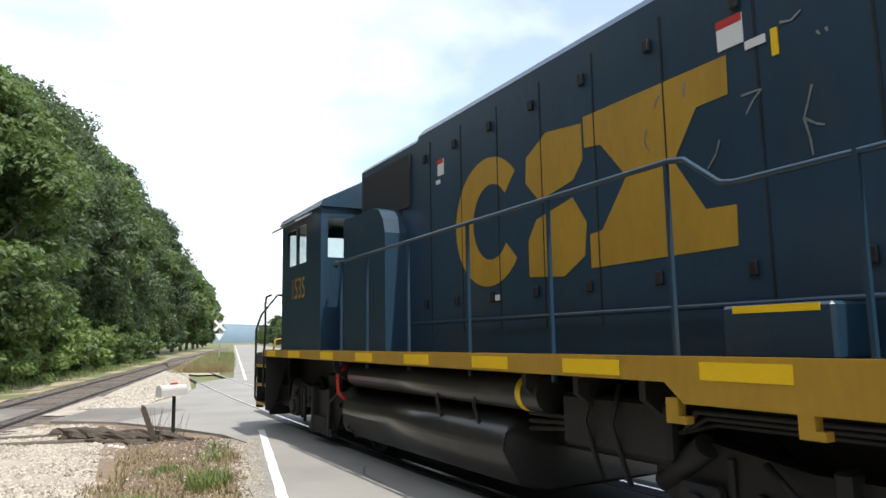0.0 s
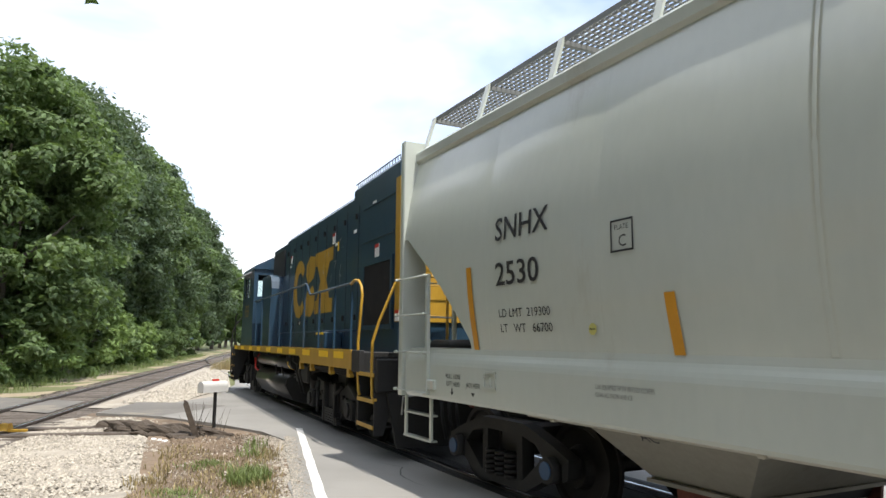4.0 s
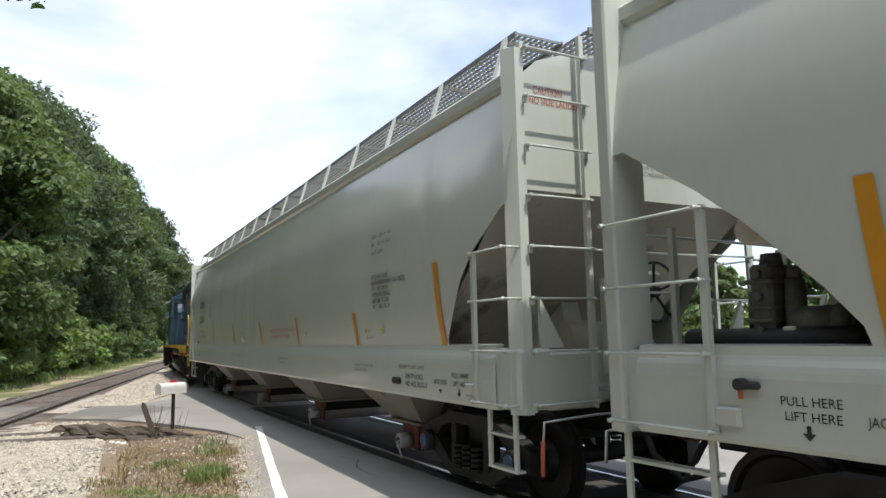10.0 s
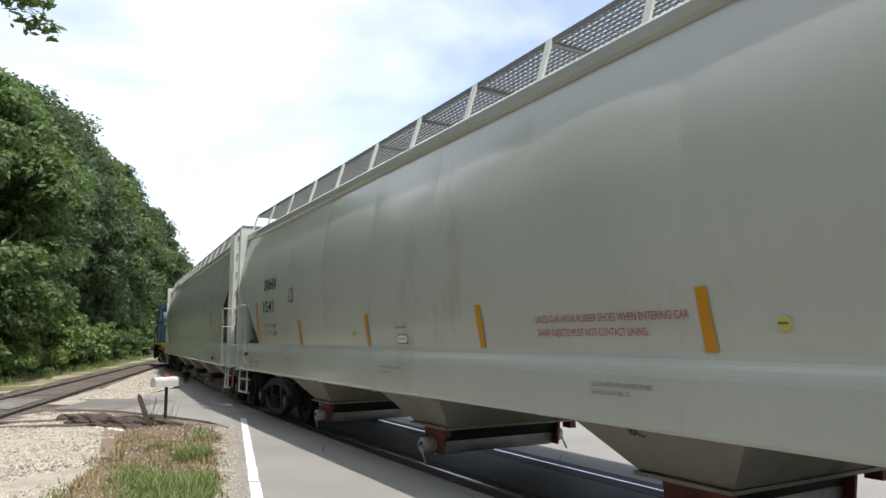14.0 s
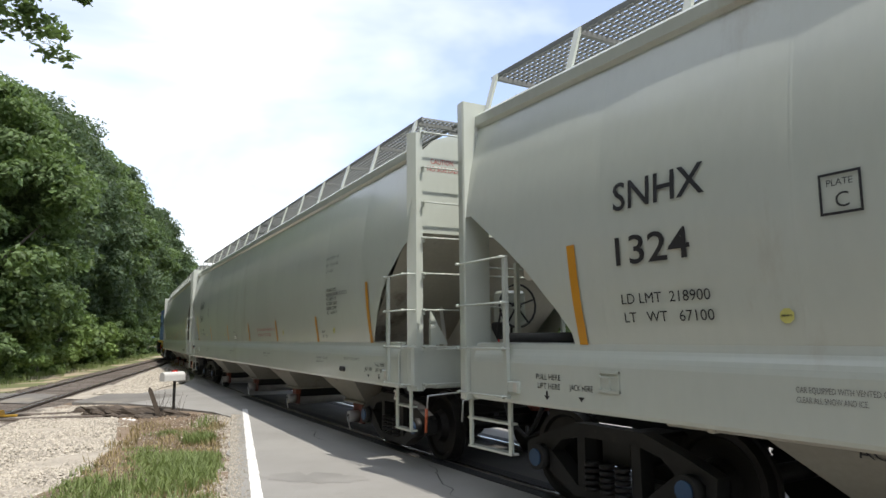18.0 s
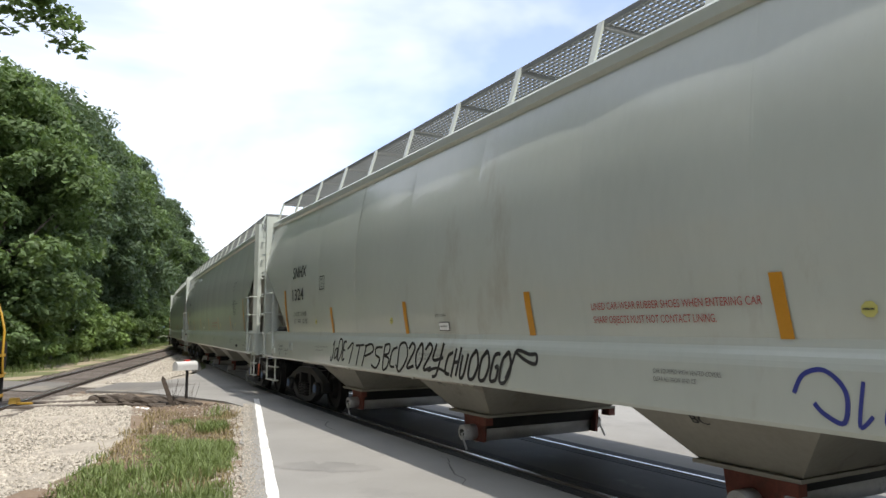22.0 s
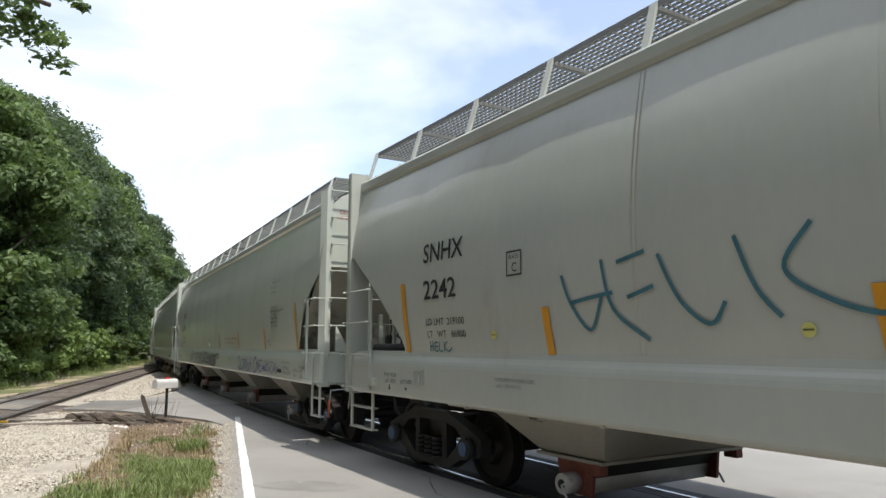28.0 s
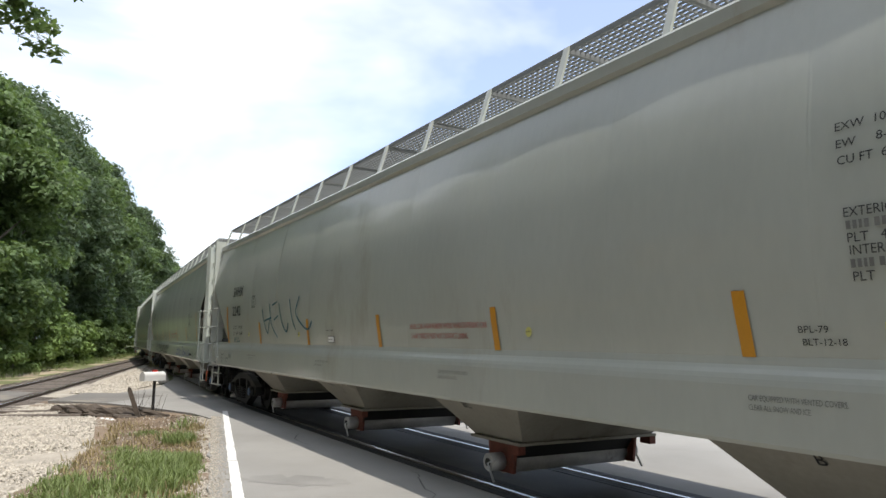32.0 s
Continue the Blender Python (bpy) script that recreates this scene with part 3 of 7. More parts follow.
def build_hopper():
    """The wagon with all that every one of them shares: x ahead, y left, rail top at z 0."""
    w = thing("hopper_wagon", None, None, "", "hopper wagon", group="hopper wagons of the train")
    part("side_skin", hopper_skin(), M_HOPPER, w)
    # roof and ends
    bm = bmesh.new()
    arc = [(1.385, 4.09), (1.2, 4.22), (0.9, 4.33), (0.5, 4.40), (0.0, 4.42), (-0.5, 4.40), (-0.9, 4.33), (-1.2, 4.22), (-1.385, 4.09)]
    a, b = ([bm.verts.new((x, y, z)) for y, z in arc] for x in (END[1] - 0.1, -END[-1] + 0.1))
    for i in range(len(arc) - 1):
        bm.faces.new((a[i], a[i + 1], b[i + 1], b[i])).smooth = True
    part("roof", bm, M_HOPPER, w)
    for sx in (1, -1):
        bm = bmesh.new()
        back = 0.62 if sx > 0 else 0.10
        x = sx * (END[sx] - back)
        ring = [(1.565, 2.98), (1.54, 3.25), (1.47, 3.68), (1.375, 4.06)] + arc[1:-1] + [(-1.375, 4.06), (-1.47, 3.68), (-1.54, 3.25), (-1.565, 2.98)]
        slab(bm, ring, x - 0.01, x + 0.01, "x")
        part("end_sheet", bm, M_HOPPER, w, "sunlit vertical end sheet")
        bm = bmesh.new()
        top = [bm.verts.new((x, y, 2.98)) for y in (1.565, -1.565)]
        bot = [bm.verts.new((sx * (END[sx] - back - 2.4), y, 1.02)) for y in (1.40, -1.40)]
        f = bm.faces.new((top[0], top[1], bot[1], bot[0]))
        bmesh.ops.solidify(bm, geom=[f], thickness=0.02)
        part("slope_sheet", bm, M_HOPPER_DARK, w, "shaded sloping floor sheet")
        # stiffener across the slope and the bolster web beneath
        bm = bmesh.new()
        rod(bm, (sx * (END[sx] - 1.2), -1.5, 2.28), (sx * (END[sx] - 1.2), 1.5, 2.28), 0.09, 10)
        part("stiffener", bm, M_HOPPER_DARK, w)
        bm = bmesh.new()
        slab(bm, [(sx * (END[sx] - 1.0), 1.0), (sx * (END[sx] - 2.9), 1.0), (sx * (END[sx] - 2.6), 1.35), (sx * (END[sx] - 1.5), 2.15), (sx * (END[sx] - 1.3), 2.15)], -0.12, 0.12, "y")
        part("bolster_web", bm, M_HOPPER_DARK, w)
    # eave beam along each side, side sill
    for sy in (1, -1):
        bm = bmesh.new()
        slab(bm, [(sy * 1.34, 4.10), (sy * 1.38, 4.00), (sy * 1.41, 3.975), (sy * 1.455, 4.01), (sy * 1.46, 4.11), (sy * 1.43, 4.145), (sy * 1.37, 4.16)], -END[-1] + 0.12, END[1] - 0.12, "x")
        part("eave_beam", bm, M_HOPPER, w)
        bm = bmesh.new()
        slab(bm, [(sy * 1.47, 1.60), (sy * 1.549, 1.588), (sy * 1.556, 1.535), (sy * 1.566, 1.510), (sy * 1.581, 1.478), (sy * 1.592, 1.445), (sy * 1.60, 1.405), (sy * 1.60, 1.05), (sy * 1.585, 1.02), (sy * 1.50, 1.015), (sy * 1.50, 1.04), (sy * 1.575, 1.06), (sy * 1.575, 1.40), (sy * 1.53, 1.53)], -END[-1] + 0.35, END[1] - 0.35, "x")
        part("side_sill", bm, M_HOPPER, w)
        # a deeper sill box at each end
        for sx in (1, -1):
            bm = bmesh.new()
            lead = 0.08 if sx > 0 else 0.0
            box(bm, min(sx * (END[sx] - lead), sx * (END[sx] - 0.62)), max(sx * (END[sx] - lead), sx * (END[sx] - 0.62)), min(sy * 1.20, sy * 1.566), max(sy * 1.20, sy * 1.566), 1.03, 1.56, 0.03)
            part("sill_box", bm, M_HOPPER, w)
    # seams
    for u in SEAMS:
        for sy in (1, -1):
            verts, faces = [], []
            for k in range(17):
                z = 1.6 + (3.96 - 1.6) * k / 16
                y = side_y(HL - u, z)
                for dx, dy in ((-0.03, -0.002), (-0.008, 0.002), (0.008, 0.002), (0.03, -0.002)):
                    verts.append((HL - u + dx, sy * (y + dy), z))
            for k in range(16):
                for j in range(3):
                    q = 4 * k + j
                    faces.append((q, q + 1, q + 5, q + 4) if sy < 0 else (q, q + 4, q + 5, q + 1))
            part("weld_seam", pydata("weld_seam", verts, faces, M_HOPPER, True), M_HOPPER, w)
    # end posts, ladders, stirrups
    for sx in (1, -1):
        for sy in (1, -1):
            X = lambda d: sx * (END[sx] - d)
            bm = bmesh.new()
            inner, wide = (1.24, 0.26) if sx > 0 else (1.41, 0.12)
            if sx > 0:
                slab(bm, [(X(0.09), sy * 1.30), (X(0.09), sy * 1.585), (X(0.105), sy * 1.605), (X(0.22), sy * 1.622), (X(0.24), sy * 1.61), (X(0.245), sy * 1.30), (X(0.225), sy * 1.30), (X(0.215), sy * 1.58), (X(0.115), sy * 1.57), (X(0.115), sy * 1.30)], 1.0, 4.27, "z")
            else:
                slab(bm, [(X(0.0), sy * inner), (X(0.0), sy * 1.50), (X(wide), sy * 1.575), (X(wide), sy * 1.545), (X(0.03), sy * 1.47), (X(0.03), sy * inner)], 1.0, 4.27, "z")
            box(bm, min(X(0.0), X(0.03)), max(X(0.0), X(0.03)), min(sy * inner, sy * (inner + 0.03)), max(sy * inner, sy * (inner + 0.03)), 4.27, 4.34)
            part("end_post", bm, M_HOPPER, w)
            bm = bmesh.new()
            slab(bm, [(sy * 1.30, 2.0), (sy * 1.05, 1.56), (sy * 1.30, 1.56)], X(0.02), X(0.06), "x")
            part("gusset", bm, M_HOPPER, w)
            full = (sx < 0 and sy > 0) or (sx > 0 and sy < 0)
            # side ladder, four rungs
            lad_at = 0.99 if sx > 0 else 0.65
            lad = part("side_ladder", None, None, w)
            bm = bmesh.new()
            box(bm, min(X(0.94 if sx > 0 else 0.60), X(0.99 if sx > 0 else 0.65)), max(X(0.94 if sx > 0 else 0.60), X(0.99 if sx > 0 else 0.65)), min(sy * 1.60, sy * 1.64), max(sy * 1.60, sy * 1.64), 1.06, 2.46)
            part("stile", bm, M_HOPPER, lad)
            for z in (1.08, 1.54, 1.99, 2.44):
                bm = bmesh.new()
                tube(bm, [(X(0.12 if sx > 0 else 0.02), sy * 1.50, z), (X(0.13 if sx > 0 else 0.03), sy * 1.66, z), (X(lad_at - 0.01), sy * 1.67, z), (X(lad_at), sy * 1.60, z)], 0.011, 6)
                for d in (0.16 if sx > 0 else 0.06, lad_at - 0.03):
                    rod(bm, (X(d), sy * 1.655, z), (X(d), sy * 1.69, z), 0.021, 8, 0.014)
                part("rung", bm, M_HOPPER, lad)
            # end ladder
            lad = part("end_ladder", None, None, w)
            top = 4.45 if full else 2.45
            bm = bmesh.new()
            box(bm, min(X(-0.02), X(0.03)), max(X(-0.02), X(0.03)), min(sy * 0.72, sy * 0.77), max(sy * 0.72, sy * 0.77), 1.06, top + 0.06)
            part("stile", bm, M_HOPPER, lad)
            z = 1.08
            while z < top:
                bm = bmesh.new()
                rod(bm, (X(-0.05), sy * 0.70, z), (X(-0.05), sy * 1.44, z), 0.011, 6)
                for y in (0.745, 1.41):
                    rod(bm, (X(0.0), sy * y, z), (X(-0.075), sy * y, z), 0.021, 8, 0.015)
                    box(bm, min(X(0.0), X(-0.03)), max(X(0.0), X(-0.03)), sy * y - 0.014, sy * y + 0.014, z - 0.06, z)
                part("rung", bm, M_HOPPER, lad)
                z += 0.455
            # stirrup step
            bm = bmesh.new()
            for d in ((0.14, 0.84) if sx > 0 else (0.12, 0.54)):
                box(bm, min(X(d), X(d + 0.05)), max(X(d), X(d + 0.05)), min(sy * 1.50, sy * 1.525), max(sy * 1.50, sy * 1.525), 0.50, 1.08)
            for z in (0.51, 0.80):
                box(bm, min(X(0.12), X(0.89 if sx > 0 else 0.59)), max(X(0.12), X(0.89 if sx > 0 else 0.59)), min(sy * 1.44, sy * 1.53), max(sy * 1.44, sy * 1.53), z - 0.01, z + 0.012)
            part("stirrup_step", bm, M_HOPPER, w)
    # clip box on the sill beside the ladder foot
    for u in (1.10, 19.28):
        bm = bmesh.new()
        box(bm, HL - u - 0.17, HL - u, 1.575, 1.635, 1.12, 1.235, 0.012)
        clip = part("clip_box", bm, M_HOPPER, w)
        bm = bmesh.new()
        box(bm, HL - u - 0.155, HL - u - 0.10, 1.632, 1.64, 1.135, 1.22)
        part("clip_slot", bm, M_HOPPER_DARK, clip)
    # roof walkway: two long gratings on struts, one across each end
    for sy in (1, -1):
        walkway = part("walkway", grating(0.41, HL + END[-1] - 0.35, sy), M_GRATE, w, "perforated steel roof walkway")
        bm = bmesh.new()
        for y in (1.245, 0.68):
            box(bm, -END[-1] + 0.33, END[1] - 0.33, sy * y - 0.008, sy * y + 0.008, 4.55, 4.605)
        part("edge_angle", bm, M_GRATE, walkway)
        for i in range(15):
            u = 0.50 + 1.364 * i
            bm = bmesh.new()
            x = HL - u
            slab(bm, [(sy * 1.39, 4.10), (sy * 1.42, 4.10), (sy * 1.265, 4.60), (sy * 1.235, 4.60)], x - 0.04, x + 0.04, "x")
            part("strut", bm, M_HOPPER, walkway, "cream painted strut")
            bm = bmesh.new()
            box(bm, x - 0.02, x + 0.02, min(sy * 0.68, sy * 1.24), max(sy * 0.68, sy * 1.24), 4.535, 4.58)
            part("crossbar", bm, M_GRATE, walkway)
    for sx in (1, -1):
        tagged(part("end_walkway", cross_grating(sx), M_GRATE, w, "perforated walkway across the roof end"), kind="stuff")
        bm = bmesh.new()
        xe = sx * (END[sx] + 0.24)
        for i in range(8):
            y = -0.12 + 0.07 * i
            box(bm, min(xe, sx * (END[sx] - 0.04)), max(xe, sx * (END[sx] - 0.04)), y - 0.012, y + 0.012, 4.56, 4.582)
        for i in range(5):
            x = xe - sx * 0.065 * i
            box(bm, x - 0.012, x + 0.012, -0.13, 0.38, 4.558, 4.58)
        tagged(part("walkway_step", bm, M_GRATE, w, "small perforated step beyond the roof end"), kind="stuff")
    # discharge hoppers
    for u in (4.44, 8.48, 12.58, 16.57):
        outlet(w, HL - u)
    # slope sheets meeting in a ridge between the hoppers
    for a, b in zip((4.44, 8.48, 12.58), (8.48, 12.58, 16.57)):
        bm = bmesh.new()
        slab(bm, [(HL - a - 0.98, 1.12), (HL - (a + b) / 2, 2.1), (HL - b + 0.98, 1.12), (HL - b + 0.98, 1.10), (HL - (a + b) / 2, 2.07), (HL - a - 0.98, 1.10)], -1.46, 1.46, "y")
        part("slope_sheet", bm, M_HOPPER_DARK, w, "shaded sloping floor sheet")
    # brake pipe clamped below the sill
    bm = bmesh.new()
    rod(bm, (HL - 2.9, 1.46, 1.0), (HL - 9.3, 1.46, 1.0), 0.018, 8)
    pipe = part("brake_pipe", bm, M_HOPPER_DARK, w, "painted pipe clamped under the sill")
    for u in (3.3, 5.4, 7.8, 9.1):
        bm = bmesh.new()
        box(bm, HL - u - 0.03, HL - u + 0.03, 1.42, 1.50, 0.975, 1.05, 0.01)
        part("clamp", bm, M_HOPPER_DARK, pipe)
    # couplers, end sill, brake gear
    for sx in (1, -1):
        bm = bmesh.new()
        box(bm, min(sx * (END[sx] - 3.4), sx * (END[sx] + 0.05)), max(sx * (END[sx] - 3.4), sx * (END[sx] + 0.05)), -0.28, 0.28, 0.72, 1.06, 0.02)
        part("draft_sill", bm, M_BLACK, w)
        bm = bmesh.new()
        for sy in (1, -1):
            box(bm, min(sx * END[sx], sx * (END[sx] - 0.18)), max(sx * END[sx], sx * (END[sx] - 0.18)), min(sy * 0.74, sy * 1.25), max(sy * 0.74, sy * 1.25), 1.02, 1.52, 0.02)
        box(bm, min(sx * (END[sx] - 0.34), sx * (END[sx] - 0.46)), max(sx * (END[sx] - 0.34), sx * (END[sx] - 0.46)), -0.8, 0.8, 1.02, 1.52, 0.02)
        part("end_sill", bm, M_HOPPER, w)
        bm = bmesh.new()
        box(bm, min(sx * (END[sx] - 0.1), sx * (END[sx] + 0.30)), max(sx * (END[sx] - 0.1), sx * (END[sx] + 0.30)), -0.09, 0.09, 0.78, 0.96, 0.03)
        box(bm, min(sx * (END[sx] + 0.36), sx * (END[sx] + 0.43)), max(sx * (END[sx] + 0.36), sx * (END[sx] + 0.66)), -0.17, 0.14, 0.72, 1.0, 0.05)
        part("coupler", bm, M_RUST, w, "rusty knuckle coupler")
        bm = bmesh.new()
        tube(bm, [(sx * (END[sx] + 0.1), 0.3, 0.85), (sx * (END[sx] + 0.25), 0.32, 0.6), (sx * (END[sx] + 0.5), 0.25, 0.42), (sx * (END[sx] + 0.7), 0.1, 0.5)], 0.03, 6)
        part("air_hose", bm, M_RUBBER, w)
        bm = bmesh.new()
        tube(bm, [(sx * (END[sx] + 0.12), 0.2, 0.98), (sx * (END[sx] + 0.16), 0.9, 0.98), (sx * (END[sx] + 0.14), 1.42, 0.95), (sx * (END[sx] + 0.14), 1.44, 0.72)], 0.013, 6)
        part("uncoupling_lever", bm, M_STEEL, w)
        if sx < 0:
            bm = bmesh.new()
            rod(bm, (sx * (END[sx] + 0.14), 1.44, 0.80), (sx * (END[sx] + 0.14), 1.45, 0.52), 0.018, 8)
            part("lever_handle", bm, M_HANDLE, w, "faded orange lever handle")
        bm = bmesh.new()
        box(bm, min(sx * (END[sx] - 0.15), sx * (END[sx] + 0.22)), max(sx * (END[sx] - 0.15), sx * (END[sx] + 0.22)), -0.72, 0.72, 1.16, 1.19)
        part("end_platform", bm, M_GRATE, w)
        # hand rails over the platform
        bm = bmesh.new()
        tube(bm, [(sx * (END[sx] + 0.02), 0.98, 2.44), (sx * (END[sx] + 0.02), -0.98, 2.44)], 0.012, 6)
        part("grab_rail", bm, M_HOPPER, w)
        # sloped gusset posts to the slope sheet
        for y in (0.55, -0.55):
            bm = bmesh.new()
            slab(bm, [(sx * (END[sx] - 0.95), 1.06), (sx * (END[sx] - 1.06), 1.06), (sx * (END[sx] - 1.34), 2.1), (sx * (END[sx] - 1.2), 2.15)], y - 0.03, y + 0.03, "y")
            part("end_brace", bm, M_HOPPER_DARK, w)
    brake_gear(w)
    return w


def grating(u0, u1, sy):
    """Walkway sheet pierced by diamond rows of holes: crossing slats."""
    verts, faces = [], []

    def bar(x0, x1, y0, y1, z0, z1):
        k = len(verts)
        verts.extend([(x, y, z) for x in (x0, x1) for y in (y0, y1) for z in (z0, z1)])
        faces.extend([tuple(k + i for i in q) for q in ((0, 1, 3, 2), (4, 6, 7, 5), (0, 4, 5, 1), (2, 3, 7, 6), (0, 2, 6, 4), (1, 5, 7, 3))])
    n = int((u1 - u0) / 0.09)
    for i in range(n + 1):
        x = HL - u0 - (u1 - u0) * i / n
        bar(x - 0.008, x + 0.008, sy * 0.97 - 0.28, sy * 0.97 + 0.28, 4.58, 4.602)
    for j in range(9):
        y = sy * (0.70 + 0.066 * j)
        bar(HL - u1, HL - u0, y - 0.008, y + 0.008, 4.578, 4.598)
    return pydata("walkway", verts, faces, M_GRATE)


def cross_grating(sx):
    verts, faces = [], []

    def bar(x0, x1, y0, y1, z0, z1):
        k = len(verts)
        verts.extend([(x, y, z) for x in (x0, x1) for y in (y0, y1) for z in (z0, z1)])
        faces.extend([tuple(k + i for i in q) for q in ((0, 1, 3, 2), (4, 6, 7, 5), (0, 4, 5, 1), (2, 3, 7, 6), (0, 2, 6, 4), (1, 5, 7, 3))])
    c = sx * (END[sx] - 0.32)
    for i in range(17):
        y = -0.62 + 0.0775 * i
        bar(c - 0.36, c + 0.36, y - 0.011, y + 0.011, 4.58, 4.602)
    for i in range(9):
        x = c - 0.35 + 0.0875 * i
        bar(x - 0.011, x + 0.011, -0.64, 0.64, 4.578, 4.60)
    for x in (c - 0.36, c + 0.36):
        bar(x - 0.012, x + 0.012, -0.66, 0.66, 4.535, 4.605)
    return pydata("end_walkway", verts, faces, M_GRATE)


def outlet(w, x):
    """One discharge hopper with its slide gate and tube."""
    bm = bmesh.new()
    top = [bm.verts.new((x + a, b, 1.12)) for a, b in ((0.98, 1.47), (-0.98, 1.47), (-0.98, -1.47), (0.98, -1.47))]
    bot = [bm.verts.new((x + a, b, 0.58)) for a, b in ((0.45, 0.98), (-0.45, 0.98), (-0.45, -0.98), (0.45, -0.98))]
    for i in range(4):
        bm.faces.new((top[i], top[(i + 1) % 4], bot[(i + 1) % 4], bot[i]))
    bm.faces.new(bot)
    bmesh.ops.recalc_face_normals(bm, faces=bm.faces[:])
    h = part("discharge_hopper", bm, M_BAY, w, "dark cream discharge hopper")
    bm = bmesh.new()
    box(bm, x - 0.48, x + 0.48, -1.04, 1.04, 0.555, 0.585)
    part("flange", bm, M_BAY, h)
    bm = bmesh.new()
    slab(bm, [(x + 0.26, 0.555), (x - 0.26, 0.555), (x - 0.12, 0.36), (x + 0.12, 0.36)], -0.9, 0.9, "y")
    part("gate_pan", bm, M_BLACK, h)
    for sy in (1, -1):
        bm = bmesh.new()
        slab(bm, [(x + 0.26, 0.555), (x - 0.26, 0.555), (x - 0.22, 0.22), (x + 0.22, 0.22)], sy * 0.90, sy * 0.94, "y")
        part("end_plate", bm, M_RUST, h, "faded red oxide end plate")
        bm = bmesh.new()
        rod(bm, (x, sy * 0.94, 0.33), (x, sy * 1.12, 0.33), 0.10, 14)
        part("tube_cap", bm, M_TUBE, h)
        bm = bmesh.new()
        rod(bm, (x, sy * 1.12, 0.33), (x, sy * 1.135, 0.33), 0.045, 10)
        part("cap_stud", bm, M_BLACK, h)
        bm = bmesh.new()
        tube(bm, [(x - 0.1, sy * 1.08, 0.38), (x - 0.02, sy * 1.14, 0.32), (x - 0.14, sy * 1.14, 0.14)], 0.014, 6)
        part("cap_lever", bm, M_STEEL, h)
        bm = bmesh.new()
        box(bm, x - 0.46, x - 0.30, sy * 1.0 - 0.05, sy * 1.0 + 0.05, 0.46, 0.555)
        part("gate_bracket", bm, M_RUST, h)
    bm = bmesh.new()
    rod(bm, (x, -0.92, 0.33), (x, 0.92, 0.33), 0.135, 18)
    part("outlet_tube", bm, M_TUBE, h, "grey steel outlet tube")


def brake_gear(w):
    """Hand brake at the rear platform, air reservoir at the front one."""
    x = -END[-1] + 0.02
    bm = bmesh.new()
    for k in range(20):
        a, b = 6.28319 * k / 20, 6.28319 * (k + 1) / 20
        rod(bm, (x - 0.20, 0.12 + 0.28 * math.cos(a), 2.05 + 0.28 * math.sin(a)), (x - 0.20, 0.12 + 0.28 * math.cos(b), 2.05 + 0.28 * math.sin(b)), 0.014, 6)
    for k in range(5):
        a = 6.28319 * k / 5 + 0.3
        rod(bm, (x - 0.17, 0.12, 2.05), (x - 0.20, 0.12 + 0.28 * math.cos(a), 2.05 + 0.28 * math.sin(a)), 0.013, 6)
    rod(bm, (x - 0.22, 0.12, 2.05), (x - 0.1, 0.12, 2.05), 0.05, 10)
    part("brake_wheel", bm, M_BLACK, w, "dark iron hand brake wheel")
    bm = bmesh.new()
    box(bm, x - 0.12, x + 0.14, -0.08, 0.30, 1.80, 2.26, 0.04)
    part("brake_gearbox", bm, M_HOPPER, w)
    bm = bmesh.new()
    for y in (-0.06, 0.42):
        box(bm, x + 0.10, x + 0.16, y, y + 0.06, 1.3, 2.2)
    part("brake_stand", bm, M_HOPPER, w)
    bm = bmesh.new()
    tube(bm, [(x - 0.05, 0.12, 1.82), (x - 0.08, 0.16, 1.55), (x + 0.02, 0.14, 1.15), (x + 0.4, 0.1, 0.95)], 0.016, 6)
    tube(bm, [(x - 0.14, 0.34, 2.0), (x - 0.18, 0.42, 1.75), (x - 0.12, 0.40, 1.5)], 0.014, 6)
    box(bm, x - 0.16, x - 0.04, 0.3, 0.44, 1.62, 1.84, 0.02)
    part("brake_chain", bm, M_BLACK, w, "dark brake chain and release rod")
    bm = bmesh.new()
    rod(bm, (x - 0.2, 0.42, 1.62), (x - 0.2, 0.43, 1.48), 0.012, 6)
    part("release_handle", bm, M_RED, w, "small red release handle")
    bm = bmesh.new()
    rod(bm, (x + 0.95, -0.55, 1.62), (x + 0.95, 0.35, 1.62), 0.2, 14)
    part("brake_cylinder", bm, M_HOPPER_DARK, w)
    x = END[1]
    bm = bmesh.new()
    rod(bm, (x - 0.5, -0.9, 1.62), (x - 1.7, -0.9, 1.62), 0.16, 14)
    part("air_reservoir", bm, M_HOPPER_DARK, w)
    bm = bmesh.new()
    rod(bm, (x - 0.62, 1.34, 1.62), (x - 1.75, 1.34, 1.62), 0.075, 12)
    part("control_pipe", bm, M_BLACK, w)


